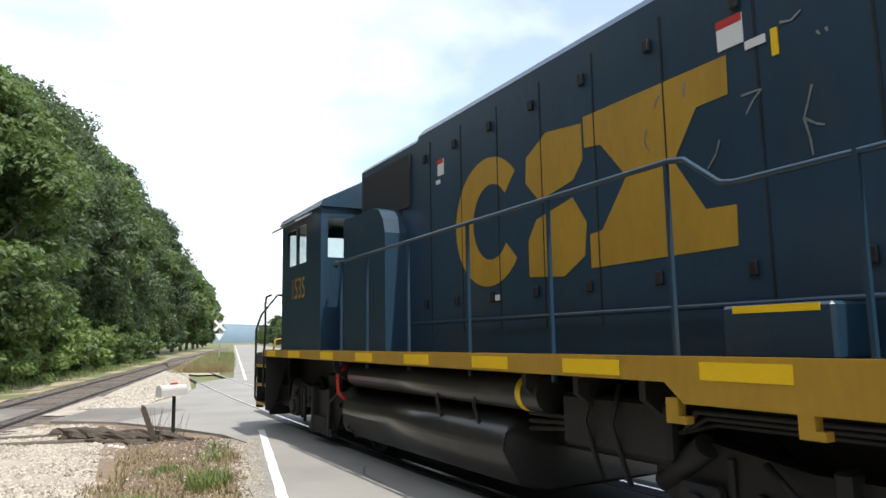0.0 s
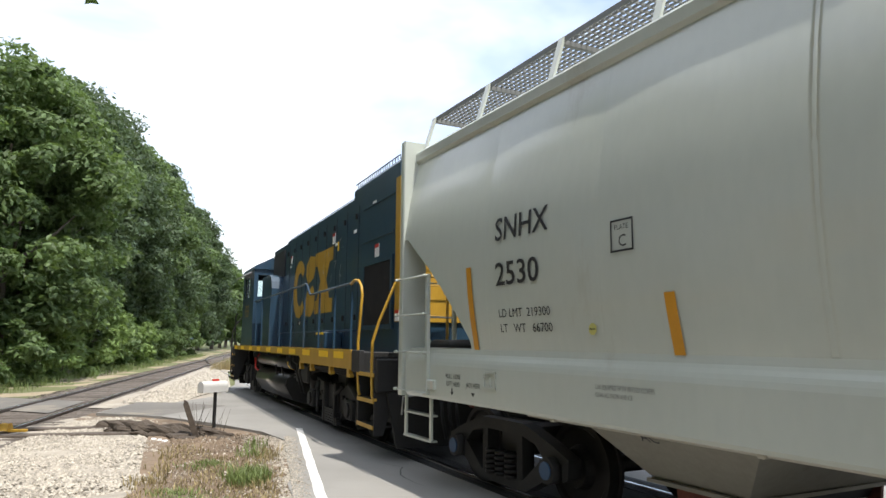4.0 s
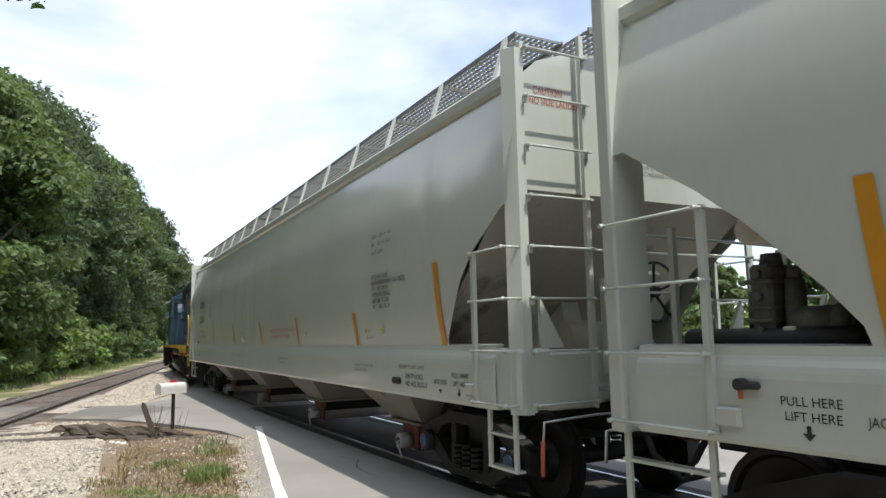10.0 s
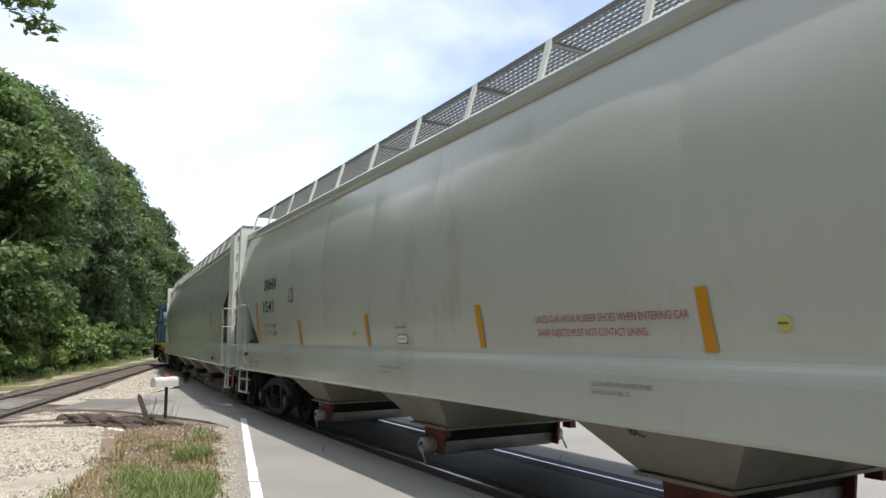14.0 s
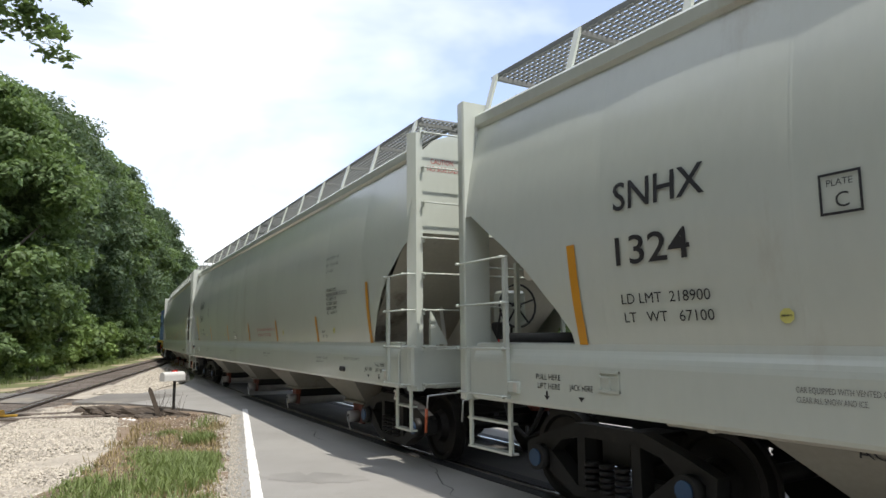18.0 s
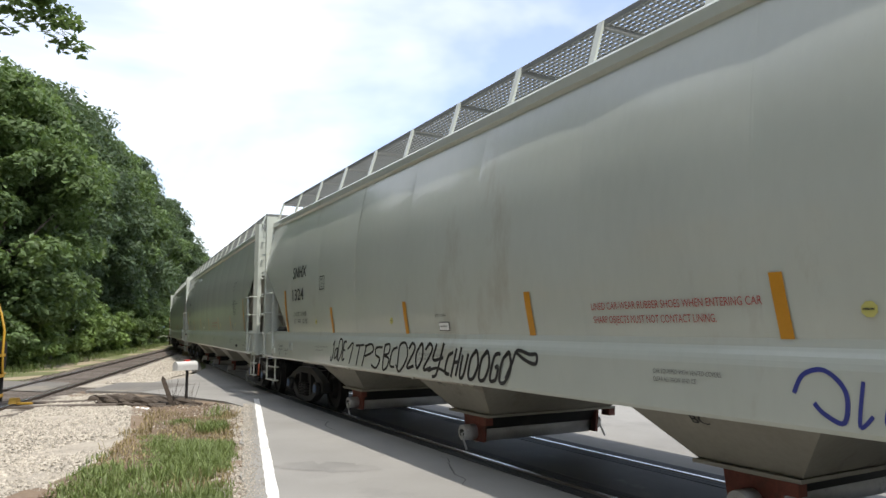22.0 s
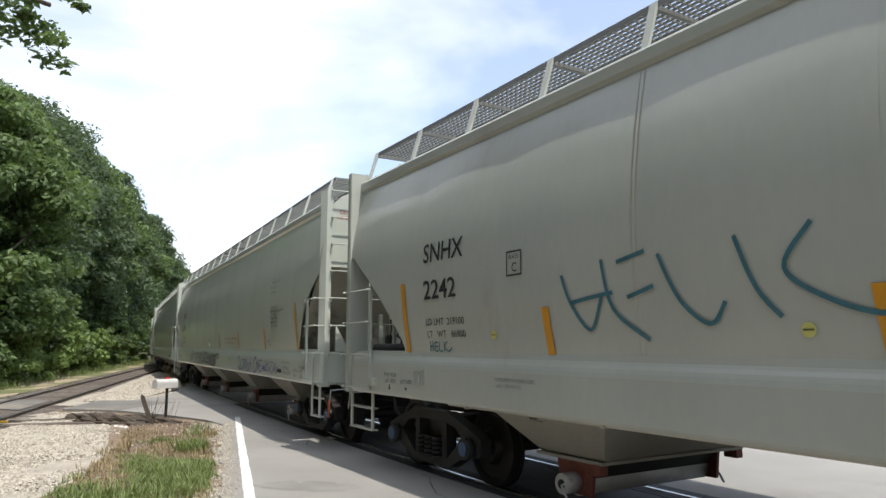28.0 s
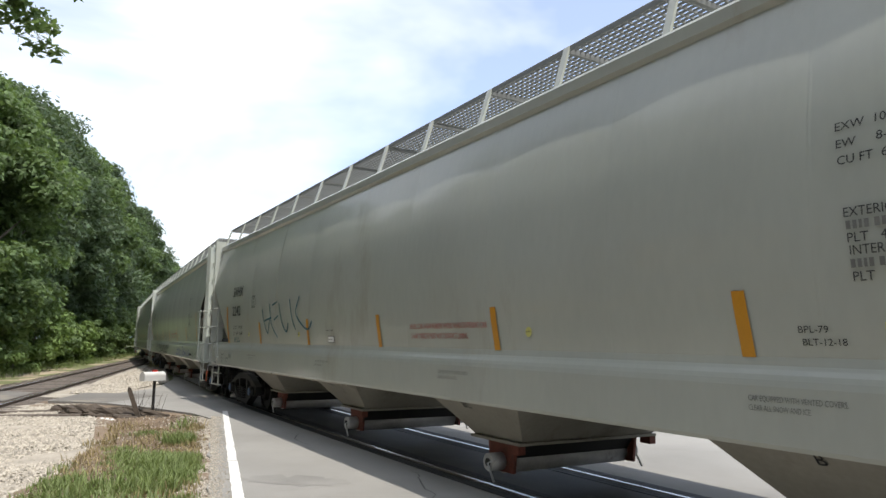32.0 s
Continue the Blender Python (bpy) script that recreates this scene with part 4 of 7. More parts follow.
def bogie(w, x, wheelbase=1.83, r=0.457, name="bogie", wide=1.0):
    """A three-piece bogie with two wheelsets, which turn."""
    b = part(name, None, None, w, "", m=pose(x, 0, 0))
    for sy in (1, -1):
        bm = bmesh.new()
        h = wheelbase / 2
        # top chord, sagging bottom member and two columns leave the spring window and two side windows open
        slab(bm, [(-h - 0.24, r + 0.12), (-h - 0.22, r - 0.06), (-h - 0.13, r - 0.10), (-h - 0.13, r + 0.06), (-h + 0.13, r + 0.06), (-h + 0.30, r + 0.20), (-0.36, r + 0.26), (0.36, r + 0.26), (h - 0.30, r + 0.20), (h - 0.13, r + 0.06),
                  (h + 0.13, r + 0.06), (h + 0.13, r - 0.10), (h + 0.22, r - 0.06), (h + 0.24, r + 0.12), (h - 0.06, r + 0.24), (0.42, r + 0.38), (-0.42, r + 0.38), (-h + 0.06, r + 0.24)], sy * 0.96, sy * 1.11, "y")
        slab(bm, [(-h + 0.12, r + 0.10), (-h + 0.12, r - 0.12), (-0.45, r - 0.29), (0.45, r - 0.29), (h - 0.12, r - 0.12), (h - 0.12, r + 0.10), (h - 0.24, r + 0.02), (0.40, r - 0.19), (-0.40, r - 0.19), (-h + 0.24, r + 0.02)], sy * 0.95, sy * 1.12, "y")
        for q in (-0.34, 0.34):
            slab(bm, [(q - 0.055, r - 0.22), (q + 0.055, r - 0.22), (q + 0.05, r + 0.30), (q - 0.05, r + 0.30)], sy * 0.96, sy * 1.11, "y")
        part("side_frame", bm, M_BLACK, b)
        for q in (-0.19, 0.0, 0.19):
            bm = bmesh.new()
            for k in range(5):
                rod(bm, (q, sy * 1.12, r - 0.2 + 0.055 * k), (q, sy * 1.12, r - 0.165 + 0.055 * k), 0.07, 8)
            part("spring", bm, M_WHEEL, b)
        for sx in (1, -1):
            bm = bmesh.new()
            rod(bm, (sx * h, sy * 1.08, r), (sx * h, sy * 1.20, r), 0.125, 14)
            part("bearing", bm, M_BLACK, b)
            bm = bmesh.new()
            rod(bm, (sx * h, sy * 1.20, r), (sx * h, sy * 1.215, r), 0.085, 12)
            part("bearing_cap", bm, M_CAP, b, "blue bearing cap")
    bm = bmesh.new()
    box(bm, -0.2, 0.2, -1.0, 1.0, r + 0.02, r + 0.30, 0.03)
    part("bolster", bm, M_BLACK, b)
    for sx in (1, -1):
        bm = bmesh.new()
        half = [(0.0, 0.085), (0.655, 0.085), (0.655, r + 0.026), (0.69, r + 0.024), (0.695, r), (0.80, r * 0.98), (0.80, r * 0.86), (0.77, r * 0.8), (0.77, r * 0.48), (0.86, r * 0.40), (0.86, 0.085), (0.98, 0.085)]
        lathe(bm, [(-y, q) for y, q in half[:0:-1]] + half, 28)
        part("wheelset", bm, M_WHEEL, b, "steel wheels on an axle", m=pose(sx * wheelbase / 2, 0, r))


# ---- marks on the wagons ----
def mark_text(w, text, u, z, height, mat=None, squeeze=1.0, on_sill=False, align="LEFT", width=0.0, bold=0.0):
    me = letters(text, height, align, bold)
    mat = mat or M_TEXT
    me.materials.append(mat)
    m = sill_at(u, z) if on_sill else on_skin(u, z)
    if width:
        xs = [v.co.x for v in me.vertices]
        squeeze = width / (max(xs) - min(xs))
        m = m @ Matrix.Translation((-min(xs) * squeeze, 0, 0))
    m = m @ Matrix.Diagonal((squeeze, 1, 1, 1))
    if not on_sill:
        # the painted letters follow the skin
        me.transform(m)
        for v in me.vertices:
            v.co.y = side_y(v.co.x, v.co.z) + 0.011
        m = None
    if height > 0.15:
        for one in pieces(me):
            one.materials.append(mat)
            part("letter", one, mat, w, "", m=m)
        return
    tagged(part("lettering", me, mat, w, "", m=m), kind="stuff")


def sill_at(u, z):
    right, up, n = Vector((-1, 0, 0)), Vector((0, 0, 1)), Vector((0, 1, 0))
    m = Matrix((right, up, n)).transposed().to_4x4()
    m.translation = (HL - u, 1.604, z)
    return m


def mark_plate(w, name, u0, u1, z0, z1, mat, label="", on_sill=False, out=0.011, hollow=0.0, lean=0.0):
    """A flat patch that follows the skin."""
    bm = bmesh.new()

    def at(u, z):
        y = 1.604 if on_sill else side_y(HL - u, z) + out
        return bm.verts.new((HL - u, y, z))
    if hollow:
        for a0, a1, b0, b1 in ((u0, u1, z0, z0 + hollow), (u0, u1, z1 - hollow, z1), (u0, u0 + hollow, z0, z1), (u1 - hollow, u1, z0, z1)):
            bm.faces.new((at(a0, b0), at(a1, b0), at(a1, b1), at(a0, b1)))
    else:
        k = max(1, int((z1 - z0) / 0.12))
        for i in range(k):
            a, b = z0 + (z1 - z0) * i / k, z0 + (z1 - z0) * (i + 1) / k
            da, db = lean * (a - z0) / (z1 - z0), lean * (b - z0) / (z1 - z0)
            bm.faces.new((at(u0 - da, a), at(u1 - da, a), at(u1 - db, b), at(u0 - db, b)))
    return part(name, bm, mat, w, label)


def bars(w, u, z, width, height, mat):
    """A line of unreadable writing: short upright bars in runs."""
    bm = bmesh.new()
    rnd = random.Random(int(u * 100))
    a, left = u, rnd.randint(4, 8)
    while a < u + width:
        b = min(u + width, a + height * rnd.uniform(0.35, 0.62))
        bm.faces.new([bm.verts.new((HL - c, side_y(HL - a, d) + 0.016, d)) for c, d in ((a, z), (b, z), (b, z + height), (a, z + height))])
        left -= 1
        a = b + height * (0.24 if left else 0.6)
        left = left or rnd.randint(4, 8)
    return tagged(part("small_print", bm, mat, w), kind="stuff")


def scrawl(w, strokes, u0, z0, size, width, mat, on_sill=True, name="graffiti", label="", slant=0.0):
    """Painted strokes, each a short run of points in units of size."""
    for n, st in enumerate(strokes):
        bm = bmesh.new()
        pts = [Vector((u0 + (a + slant * b) * size, z0 + b * size)) for a, b in st]
        fine = []
        for i in range(len(pts) - 1):
            p0, p1, p2, p3 = pts[max(i - 1, 0)], pts[i], pts[i + 1], pts[min(i + 2, len(pts) - 1)]
            for k in range(6):
                t = k / 6
                fine.append(0.5 * ((2 * p1) + (p2 - p0) * t + (2 * p0 - 5 * p1 + 4 * p2 - p3) * t * t + (3 * p1 - p0 - 3 * p2 + p3) * t ** 3))
        fine.append(pts[-1])
        prev = None
        for i, p in enumerate(fine):
            d = (fine[min(i + 1, len(fine) - 1)] - fine[max(i - 1, 0)])
            d = d.normalized() if d.length > 1e-6 else Vector((1, 0))
            s = Vector((-d.y, d.x)) * width * 0.5
            row = []
            for q in (p + s, p - s):
                y = (1.604 if on_sill else side_y(HL - q.x, q.y) + 0.011) + 0.0004 * n
                row.append(bm.verts.new((HL - q.x, y, q.y)))
            if prev:
                bm.faces.new((prev[0], prev[1], row[1], row[0]))
            prev = row
        part(name, bm, mat, w, label)


def wagon_marks(w, number, limit, tare, paint, stamp):
    mark_text(w, "SNHX", 2.59, 2.655, 0.225, width=0.88, bold=0.003)
    mark_text(w, number, 2.60, 2.215, 0.222, width=0.72, bold=0.003)
    mark_text(w, "LD LMT  " + limit, 2.62, 1.905, 0.080, width=0.83, bold=0.0)
    mark_text(w, "LT   WT   " + tare, 2.63, 1.762, 0.080, width=0.83, bold=0.0)
    mark_plate(w, "plate_box", 4.27, 4.52, 2.35, 2.60, M_TEXT, hollow=0.016)
    mark_text(w, "C", 4.36, 2.39, 0.09)
    mark_text(w, "PLATE", 4.32, 2.52, 0.04, width=0.15)
    for i, u in enumerate((2.05, 4.79, 7.71, 10.56, 13.31, 16.17, 18.68)):
        low, high = 1.585, 2.02
        if i in (0, 6):
            high = 2.44
        mark_plate(w, "reflector_stripe", u + 0.02, u + 0.12, low, high, M_ORANGE, "orange reflector tape", lean=0.05 if i in (0, 6) else 0.03)
    for u, z in ((3.93, 1.72), (7.25, 1.71), (13.865, 1.71), (17.1, 1.72)):
        bm = bmesh.new()
        bm.faces.new([bm.verts.new((HL - u - 0.055 - 0.05 * math.cos(a), side_y(HL - u, z + 0.055) + 0.012, z + 0.055 + 0.05 * math.sin(a))) for a in (0.785 * k + 0.39 for k in range(8))])
        bmesh.ops.recalc_face_normals(bm, faces=bm.faces[:])
        part("sticker", bm, M_STICKER, w, "small yellow sticker")
        bars(w, u + 0.02, z + 0.05, 0.07, 0.012, M_TEXT)
    mark_plate(w, "label_frame", 8.70, 8.96, 1.625, 1.735, M_TEXT, "black framed white label")
    mark_plate(w, "label", 8.71, 8.95, 1.635, 1.725, M_WHITE, out=0.014)
    if number == "1324":
        mark_text(w, "JOB F15008", 8.62, 1.80, 0.036, width=0.27)
    else:
        bars(w, 8.66, 1.81, 0.3, 0.025, M_PRINT)
    bars(w, 8.73, 1.672, 0.18, 0.018, M_PRINT)
    mark_text(w, "LINED CAR-WEAR RUBBER SHOES WHEN ENTERING CAR", 11.54, 1.815, 0.062, M_TEXTRED, width=1.69)
    mark_text(w, "SHARP OBJECTS MUST NOT CONTACT LINING.", 11.55, 1.70, 0.062, M_TEXTRED, width=1.30)
    # data near the rear
    shift = {"2242": 0.10, "2530": 0.08}.get(number, 0.0)
    mark_text(w, "EXW  10-8  H   8-3", shift + 16.82, 2.925, 0.052, width=0.615)
    mark_text(w, "EW     8-2  H  15-2", shift + 16.825, 2.818, 0.052, width=0.615)
    mark_text(w, "CU FT  6241", shift + 16.83, 2.716, 0.052, width=0.38)
    mark_text(w, "EXTERIOR PAINT", shift + 16.85, 2.402, 0.056, width=0.55)
    bars(w, shift + 16.86, 2.329, paint, 0.05, M_PRINT)
    mark_text(w, "12-12072", shift + 16.90 + paint, 2.329, 0.056, width=0.36)
    mark_text(w, "PLT   442  " + stamp, shift + 16.86, 2.254, 0.056, width=0.515)
    mark_text(w, "INTERIOR LINING", shift + 16.867, 2.181, 0.056, width=0.565)
    bars(w, shift + 16.867, 2.107, 0.27, 0.05, M_PRINT)
    mark_text(w, "37300", shift + 17.17, 2.107, 0.056, width=0.21)
    mark_text(w, "PLT   442  " + stamp, shift + 16.87, 2.031, 0.056, width=0.525)
    mark_text(w, "BPL-79", shift + 16.50, 1.742, 0.042, width=0.187)
    mark_text(w, "BLT-04-19" if number == "2530" else "BLT-12-18", shift + 16.52, 1.665, 0.042, width=0.27)
    # writing on the sill
    for u, a in ((1.51, "PULL HERE"), (18.97, "PULL HERE")):
        mark_text(w, "PULL HERE", u, 1.27, 0.05, on_sill=True)
        mark_text(w, "LIFT HERE", u + 0.02, 1.19, 0.05, on_sill=True)
        mark_plate(w, "arrow", u + 0.14, u + 0.165, 1.125, 1.17, M_TEXT, on_sill=True)
        bm = bmesh.new()
        bm.faces.new([bm.verts.new((HL - a2, 1.6045, b2)) for a2, b2 in ((u + 0.115, 1.13), (u + 0.152, 1.09), (u + 0.19, 1.13))])
        part("arrow", bm, M_TEXT, w)
    for u in (1.965, 18.58):
        mark_text(w, "JACK HERE", u, 1.195, 0.05, on_sill=True, width=0.29)
        bm = bmesh.new()
        bm.faces.new([bm.verts.new((HL - a2, 1.6045, b2)) for a2, b2 in ((u + 0.11, 1.145), (u + 0.15, 1.105), (u + 0.19, 1.145))])
        part("arrow", bm, M_TEXT, w)
    if number != "1541":
        mark_text(w, "EMPTY LOAD", 17.88, 1.215, 0.06, on_sill=True, width=0.445)
        mark_text(w, "NO ADJ. BLOCK", 17.885, 1.135, 0.06, on_sill=True, width=0.55)
    mark_text(w, "50% EMPTY LOAD DEVICE", 17.69, 1.325, 0.042, M_PRINT, on_sill=True, width=0.67)
    for u in (4.02, 8.17, 12.25, 16.25):
        mark_text(w, "CAR EQUIPPED WITH VENTED COVERS.", u, 1.31, 0.036, M_PRINT, on_sill=True, width=0.64)
        mark_text(w, "CLEAR ALL SNOW AND ICE.", u, 1.25, 0.036, M_PRINT, on_sill=True, width=0.42)
    # tag holder
    bm = bmesh.new()
    for a0, a1, b0, b1 in ((2.33, 2.56, 1.355, 1.375), (2.33, 2.56, 1.205, 1.225), (2.33, 2.35, 1.205, 1.375), (2.54, 2.56, 1.205, 1.375), (2.44, 2.455, 1.225, 1.32), (2.33, 2.56, 1.315, 1.33)):
        box(bm, HL - a1, HL - a0, 1.60, 1.615, b0, b1)
    part("placard_holder", bm, M_HOPPER, w)
    bm = bmesh.new()
    box(bm, HL - 17.76, HL - 17.515, 1.59, 1.625, 1.145, 1.22, 0.02)
    part("load_sensor", bm, M_BLACK, w)
    for u, t in ((4.2, "AC"), (8.2, "AC"), (12.35, "BC"), (16.5, "B")):
        me = letters(t, 0.1)
        me.materials.append(M_TEXT)
        right, up = Vector((-1, 0, 0)), Vector((0, 0.49, 0.54)).normalized()
        m = Matrix((right, up, right.cross(up))).transposed().to_4x4()
        m.translation = (HL - u, 1.289 + 0.012, 0.92)
        part("lettering", me, M_TEXT, w, m=m)
    # rear end sheet writing, seen from behind
    for i, (t, hgt) in enumerate((("CAUTION", 0.07), ("NO SIDE LADDER", 0.07))):
        me = letters(t, hgt)
        me.materials.append(M_TEXTRED)
        m = Matrix((Vector((0, -1, 0)), Vector((0, 0, 1)), Vector((-1, 0, 0)))).transposed().to_4x4()
        m.translation = (-END[-1] + 0.085, 1.30 - 0.05 * (1 - i), 3.90 - 0.1 * i)
        part("lettering", me, M_TEXTRED, w, m=m @ Matrix.Diagonal((0.75, 1, 1, 1)))
    END_M = Matrix((Vector((0, -1, 0)), Vector((0, 0, 1)), Vector((-1, 0, 0)))).transposed().to_4x4()
    for t, hgt, y, z, mat in (("SNHX", 0.11, -0.42, 3.98, M_TEXT), (number, 0.11, -0.42, 3.82, M_TEXT), ("36 IN 1W WHLS", 0.042, 0.05, 3.43, M_PRINT), ("GROUP O HANDBRAKE", 0.042, 0.05, 3.30, M_PRINT), ("LONG RELEASE LEVER", 0.042, 0.05, 3.235, M_PRINT)):
        me = letters(t, hgt)
        me.materials.append(mat)
        m = END_M.copy()
        m.translation = (-END[-1] + 0.085, y, z)
        part("lettering", me, mat, w, m=m)
    rnd = random.Random(5)
    for z, width in ((3.56, 0.52), (3.495, 0.55), (3.365, 0.6)):
        bm = bmesh.new()
        y, left = 0.05, 4
        while y > 0.05 - width:
            b = y - rnd.uniform(0.016, 0.026)
            bm.faces.new([bm.verts.new((-END[-1] + 0.084, c, d)) for c, d in ((y, z), (b, z), (b, z + 0.036), (y, z + 0.036))])
            left -= 1
            y = b - (0.012 if left else 0.035)
            left = left or rnd.randint(3, 7)
        tagged(part("small_print", bm, M_PRINT, w), kind="stuff")


# handwriting strokes used by the graffiti
def hand(word):
    S = {
        "d": [[(0.1, 0), (0, 0.9), (0.5, 1.0), (0.75, 0.5), (0.3, -0.05), (-0.1, 0.2)]], "i": [[(0, 0.6), (0.05, 0.0), (0.2, 0.15)]],
        "a": [[(0.5, 0.55), (0.1, 0.5), (0.05, 0.05), (0.45, 0.2), (0.5, 0.6), (0.6, 0.0)]], "m": [[(0, 0), (0.05, 0.65), (0.2, 0.1), (0.38, 0.65), (0.55, 0.1), (0.7, 0.6), (0.8, 0)]],
        "o": [[(0.4, 0.95), (0.05, 0.7), (0.1, 0.1), (0.5, 0.05), (0.7, 0.5), (0.4, 0.95), (0.2, 0.85)]], "l": [[(0.3, 1), (0.25, 0.2), (0.05, 0.0)], [(0.0, 0.6), (0.5, 0.55)]],
        "n": [[(0, 0), (0.08, 0.9), (0.3, 0.15), (0.45, 1.0)]], "e": [[(0.5, 0.9), (0.05, 0.85), (0.05, 0.05), (0.5, 0.1)], [(0.05, 0.5), (0.45, 0.5)]],
        "h": [[(0.05, 1.0), (0.0, 0)], [(0.45, 1.05), (0.4, 0.05)], [(0.0, 0.5), (0.45, 0.55)]], "k": [[(0.05, 1.0), (0.0, 0)], [(0.5, 1.0), (0.08, 0.5), (0.5, 0.05), (0.9, 0.2), (1.1, 0.45)]],
        "L": [[(0.05, 1.0), (0.0, 0.05), (0.45, 0.1)]], "j": [[(0.3, 0.9), (0.35, 0.2), (0.1, -0.1), (-0.2, 0.15)], [(0.1, 0.7), (0.4, 0.95)]],
        "t": [[(0.0, 0.9), (0.6, 0.95)], [(0.3, 0.95), (0.25, 0.0)]], "s": [[(0.5, 0.9), (0.1, 0.85), (0.15, 0.55), (0.45, 0.4), (0.3, 0.0), (-0.05, 0.1)]],
        "x": [[(0, 0.8), (0.4, 0.1)], [(0.4, 0.8), (0.0, 0.1)]], "z": [[(0.0, 0.8), (0.5, 0.85), (0.05, 0.1), (0.55, 0.15)]], "v": [[(0, 0.9), (0.2, 0.0), (0.45, 0.95), (0.35, 0.6)]],
        "u": [[(0, 0.8), (0.05, 0.1), (0.35, 0.1), (0.45, 0.85)]], "c": [[(0.5, 0.85), (0.1, 0.7), (0.08, 0.15), (0.5, 0.1)]], "-": [[(0.05, 0.45), (0.35, 0.5)]], " ": [],
        "p": [[(0.1, 0.95), (0.0, 0.0)], [(0.0, 0.9), (0.45, 1.0), (0.6, 0.7), (0.1, 0.45)]], "b": [[(0.05, 0.95), (0.12, 0.0), (0.5, 0.05), (0.55, 0.4), (0.1, 0.5), (0.5, 0.62), (0.45, 0.95), (0.0, 0.9)]],
        "1": [[(0.0, 0.7), (0.2, 1.0), (0.15, 0.0)]], "2": [[(0.0, 0.75), (0.25, 1.0), (0.5, 0.75), (0.05, 0.0), (0.6, 0.08)]], "0": [[(0.3, 1.0), (0.0, 0.55), (0.2, 0.0), (0.5, 0.4), (0.4, 0.95), (0.2, 0.9)]],
        "4": [[(0.1, 1.0), (0.0, 0.4), (0.7, 0.5)], [(0.6, 1.05), (0.4, -0.1), (0.1, -0.25)]], "g": [[(0.5, 0.9), (0.1, 0.8), (0.1, 0.1), (0.5, 0.1), (0.5, 0.5), (0.3, 0.45)]], "r": [[(0.0, 0.0), (0.1, 0.8), (0.35, 0.9), (0.4, 0.6)], [(0.15, 0.5), (0.5, 0.0)]],
        "w": [[(0, 0.8), (0.12, 0.0), (0.3, 0.6), (0.45, 0.0), (0.6, 0.9), (0.95, 0.95)]]}
    wide = {"m": 0.95, "i": 0.35, "-": 0.45, " ": 0.5, "k": 0.75, "d": 0.95, "o": 0.85, "w": 0.95}
    out, a = [], 0.0
    for ch in word:
        for st in S[ch]:
            out.append([(a + p, q) for p, q in st])
        a += wide.get(ch, 0.68)
    return out


first_label = "cream covered hopper wagon with orange reflector stripes"
base = build_hopper()
WAGONS = []


def wheels_of(w):
    return [o for o in w.children_recursive if o.name.startswith("wheelset")]


for bx in (HL - 1.88, HL - 18.42):
    bogie(base, bx)
FLEET = (("2530", "219300", "66700", 0.62, "04-19"), ("1541", "219200", "66800", 0.62, "04-19"), ("1324", "218900", "67100", 0.62, "02-18"), ("2242", "219100", "66900", 0.62, "04-19"))
for k in range(len(FLEET)):
    WAGONS.append(base if k == 0 else copy_thing(base, Matrix()))
for w, row in zip(WAGONS, FLEET):
    wagon_marks(w, *row)
tagged(WAGONS[0], first_label + ", coupled behind the locomotive")
tagged(WAGONS[1], first_label + ", clean sill")
tagged(WAGONS[2], "cream covered hopper wagon with black and blue graffiti along its sill")
# the last wagon carries darker, less glossy paint
for ob in WAGONS[3].children_recursive:
    if ob.type == "MESH" and ob.data.materials and ob.data.materials[0] == M_HOPPER:
        ob.data = ob.data.copy()
        ob.data.materials[0] = M_HOPPER_LAST
tagged(WAGONS[3], "darker cream covered hopper wagon with teal graffiti scrawled on its side")


def tag_word(w, word, u0, u1, z0, z1, width, mat, label, on_sill=True, lean=0.0):
    """One painted word stretched over its place on the wagon's side."""
    strokes = hand(word)
    xs = [p[0] for st in strokes for p in st]
    ys = [p[1] for st in strokes for p in st]
    fit = lambda p: (u0 + (u1 - u0) * (p[0] - min(xs)) / (max(xs) - min(xs)) + lean * ((p[1] - min(ys)) / (max(ys) - min(ys)) - 0.5), z0 + (z1 - z0) * (p[1] - min(ys)) / (max(ys) - min(ys)))
    scrawl(w, [[fit(p) for p in st] for st in strokes], 0.0, 0.0, 1.0, width, mat, on_sill, label=label)


BLACK_TAG, BLUE_TAG, TEAL_TAG = "black spray-painted scrawl", "blue spray-painted scrawl", "teal spray-painted scrawl"
for word, u0, u1, z0, z1, width in (("jade", 4.86, 5.55, 1.10, 1.47, 0.032), ("1", 5.62, 5.83, 1.09, 1.42, 0.034), ("tps", 5.95, 6.99, 1.08, 1.42, 0.036), ("bcd", 7.06, 7.85, 1.07, 1.45, 0.036), ("2024", 7.87, 8.85, 1.06, 1.48, 0.042),
                                    ("chuoogo", 8.95, 10.30, 1.08, 1.44, 0.042)):
    tag_word(WAGONS[2], word, u0, u1, z0, z1, width, M_INKBLACK, BLACK_TAG, lean=0.14)
scrawl(WAGONS[2], [[(8.45, 1.12), (8.7, 1.17), (8.95, 1.12)], [(10.19, 1.13), (10.32, 1.30), (10.42, 1.43), (10.62, 1.40), (10.74, 1.40), (10.72, 1.31), (10.55, 1.34), (10.38, 1.42)]], 0.0, 0.0, 1.0, 0.038, M_INKBLACK, label=BLACK_TAG)
scrawl(WAGONS[2], [[(13.43, 1.25), (13.50, 1.37), (13.64, 1.40), (13.76, 1.28), (13.74, 1.10), (13.62, 1.14), (13.56, 1.20)]], 0.0, 0.0, 1.0, 0.030, M_INKBLUE, label=BLUE_TAG)
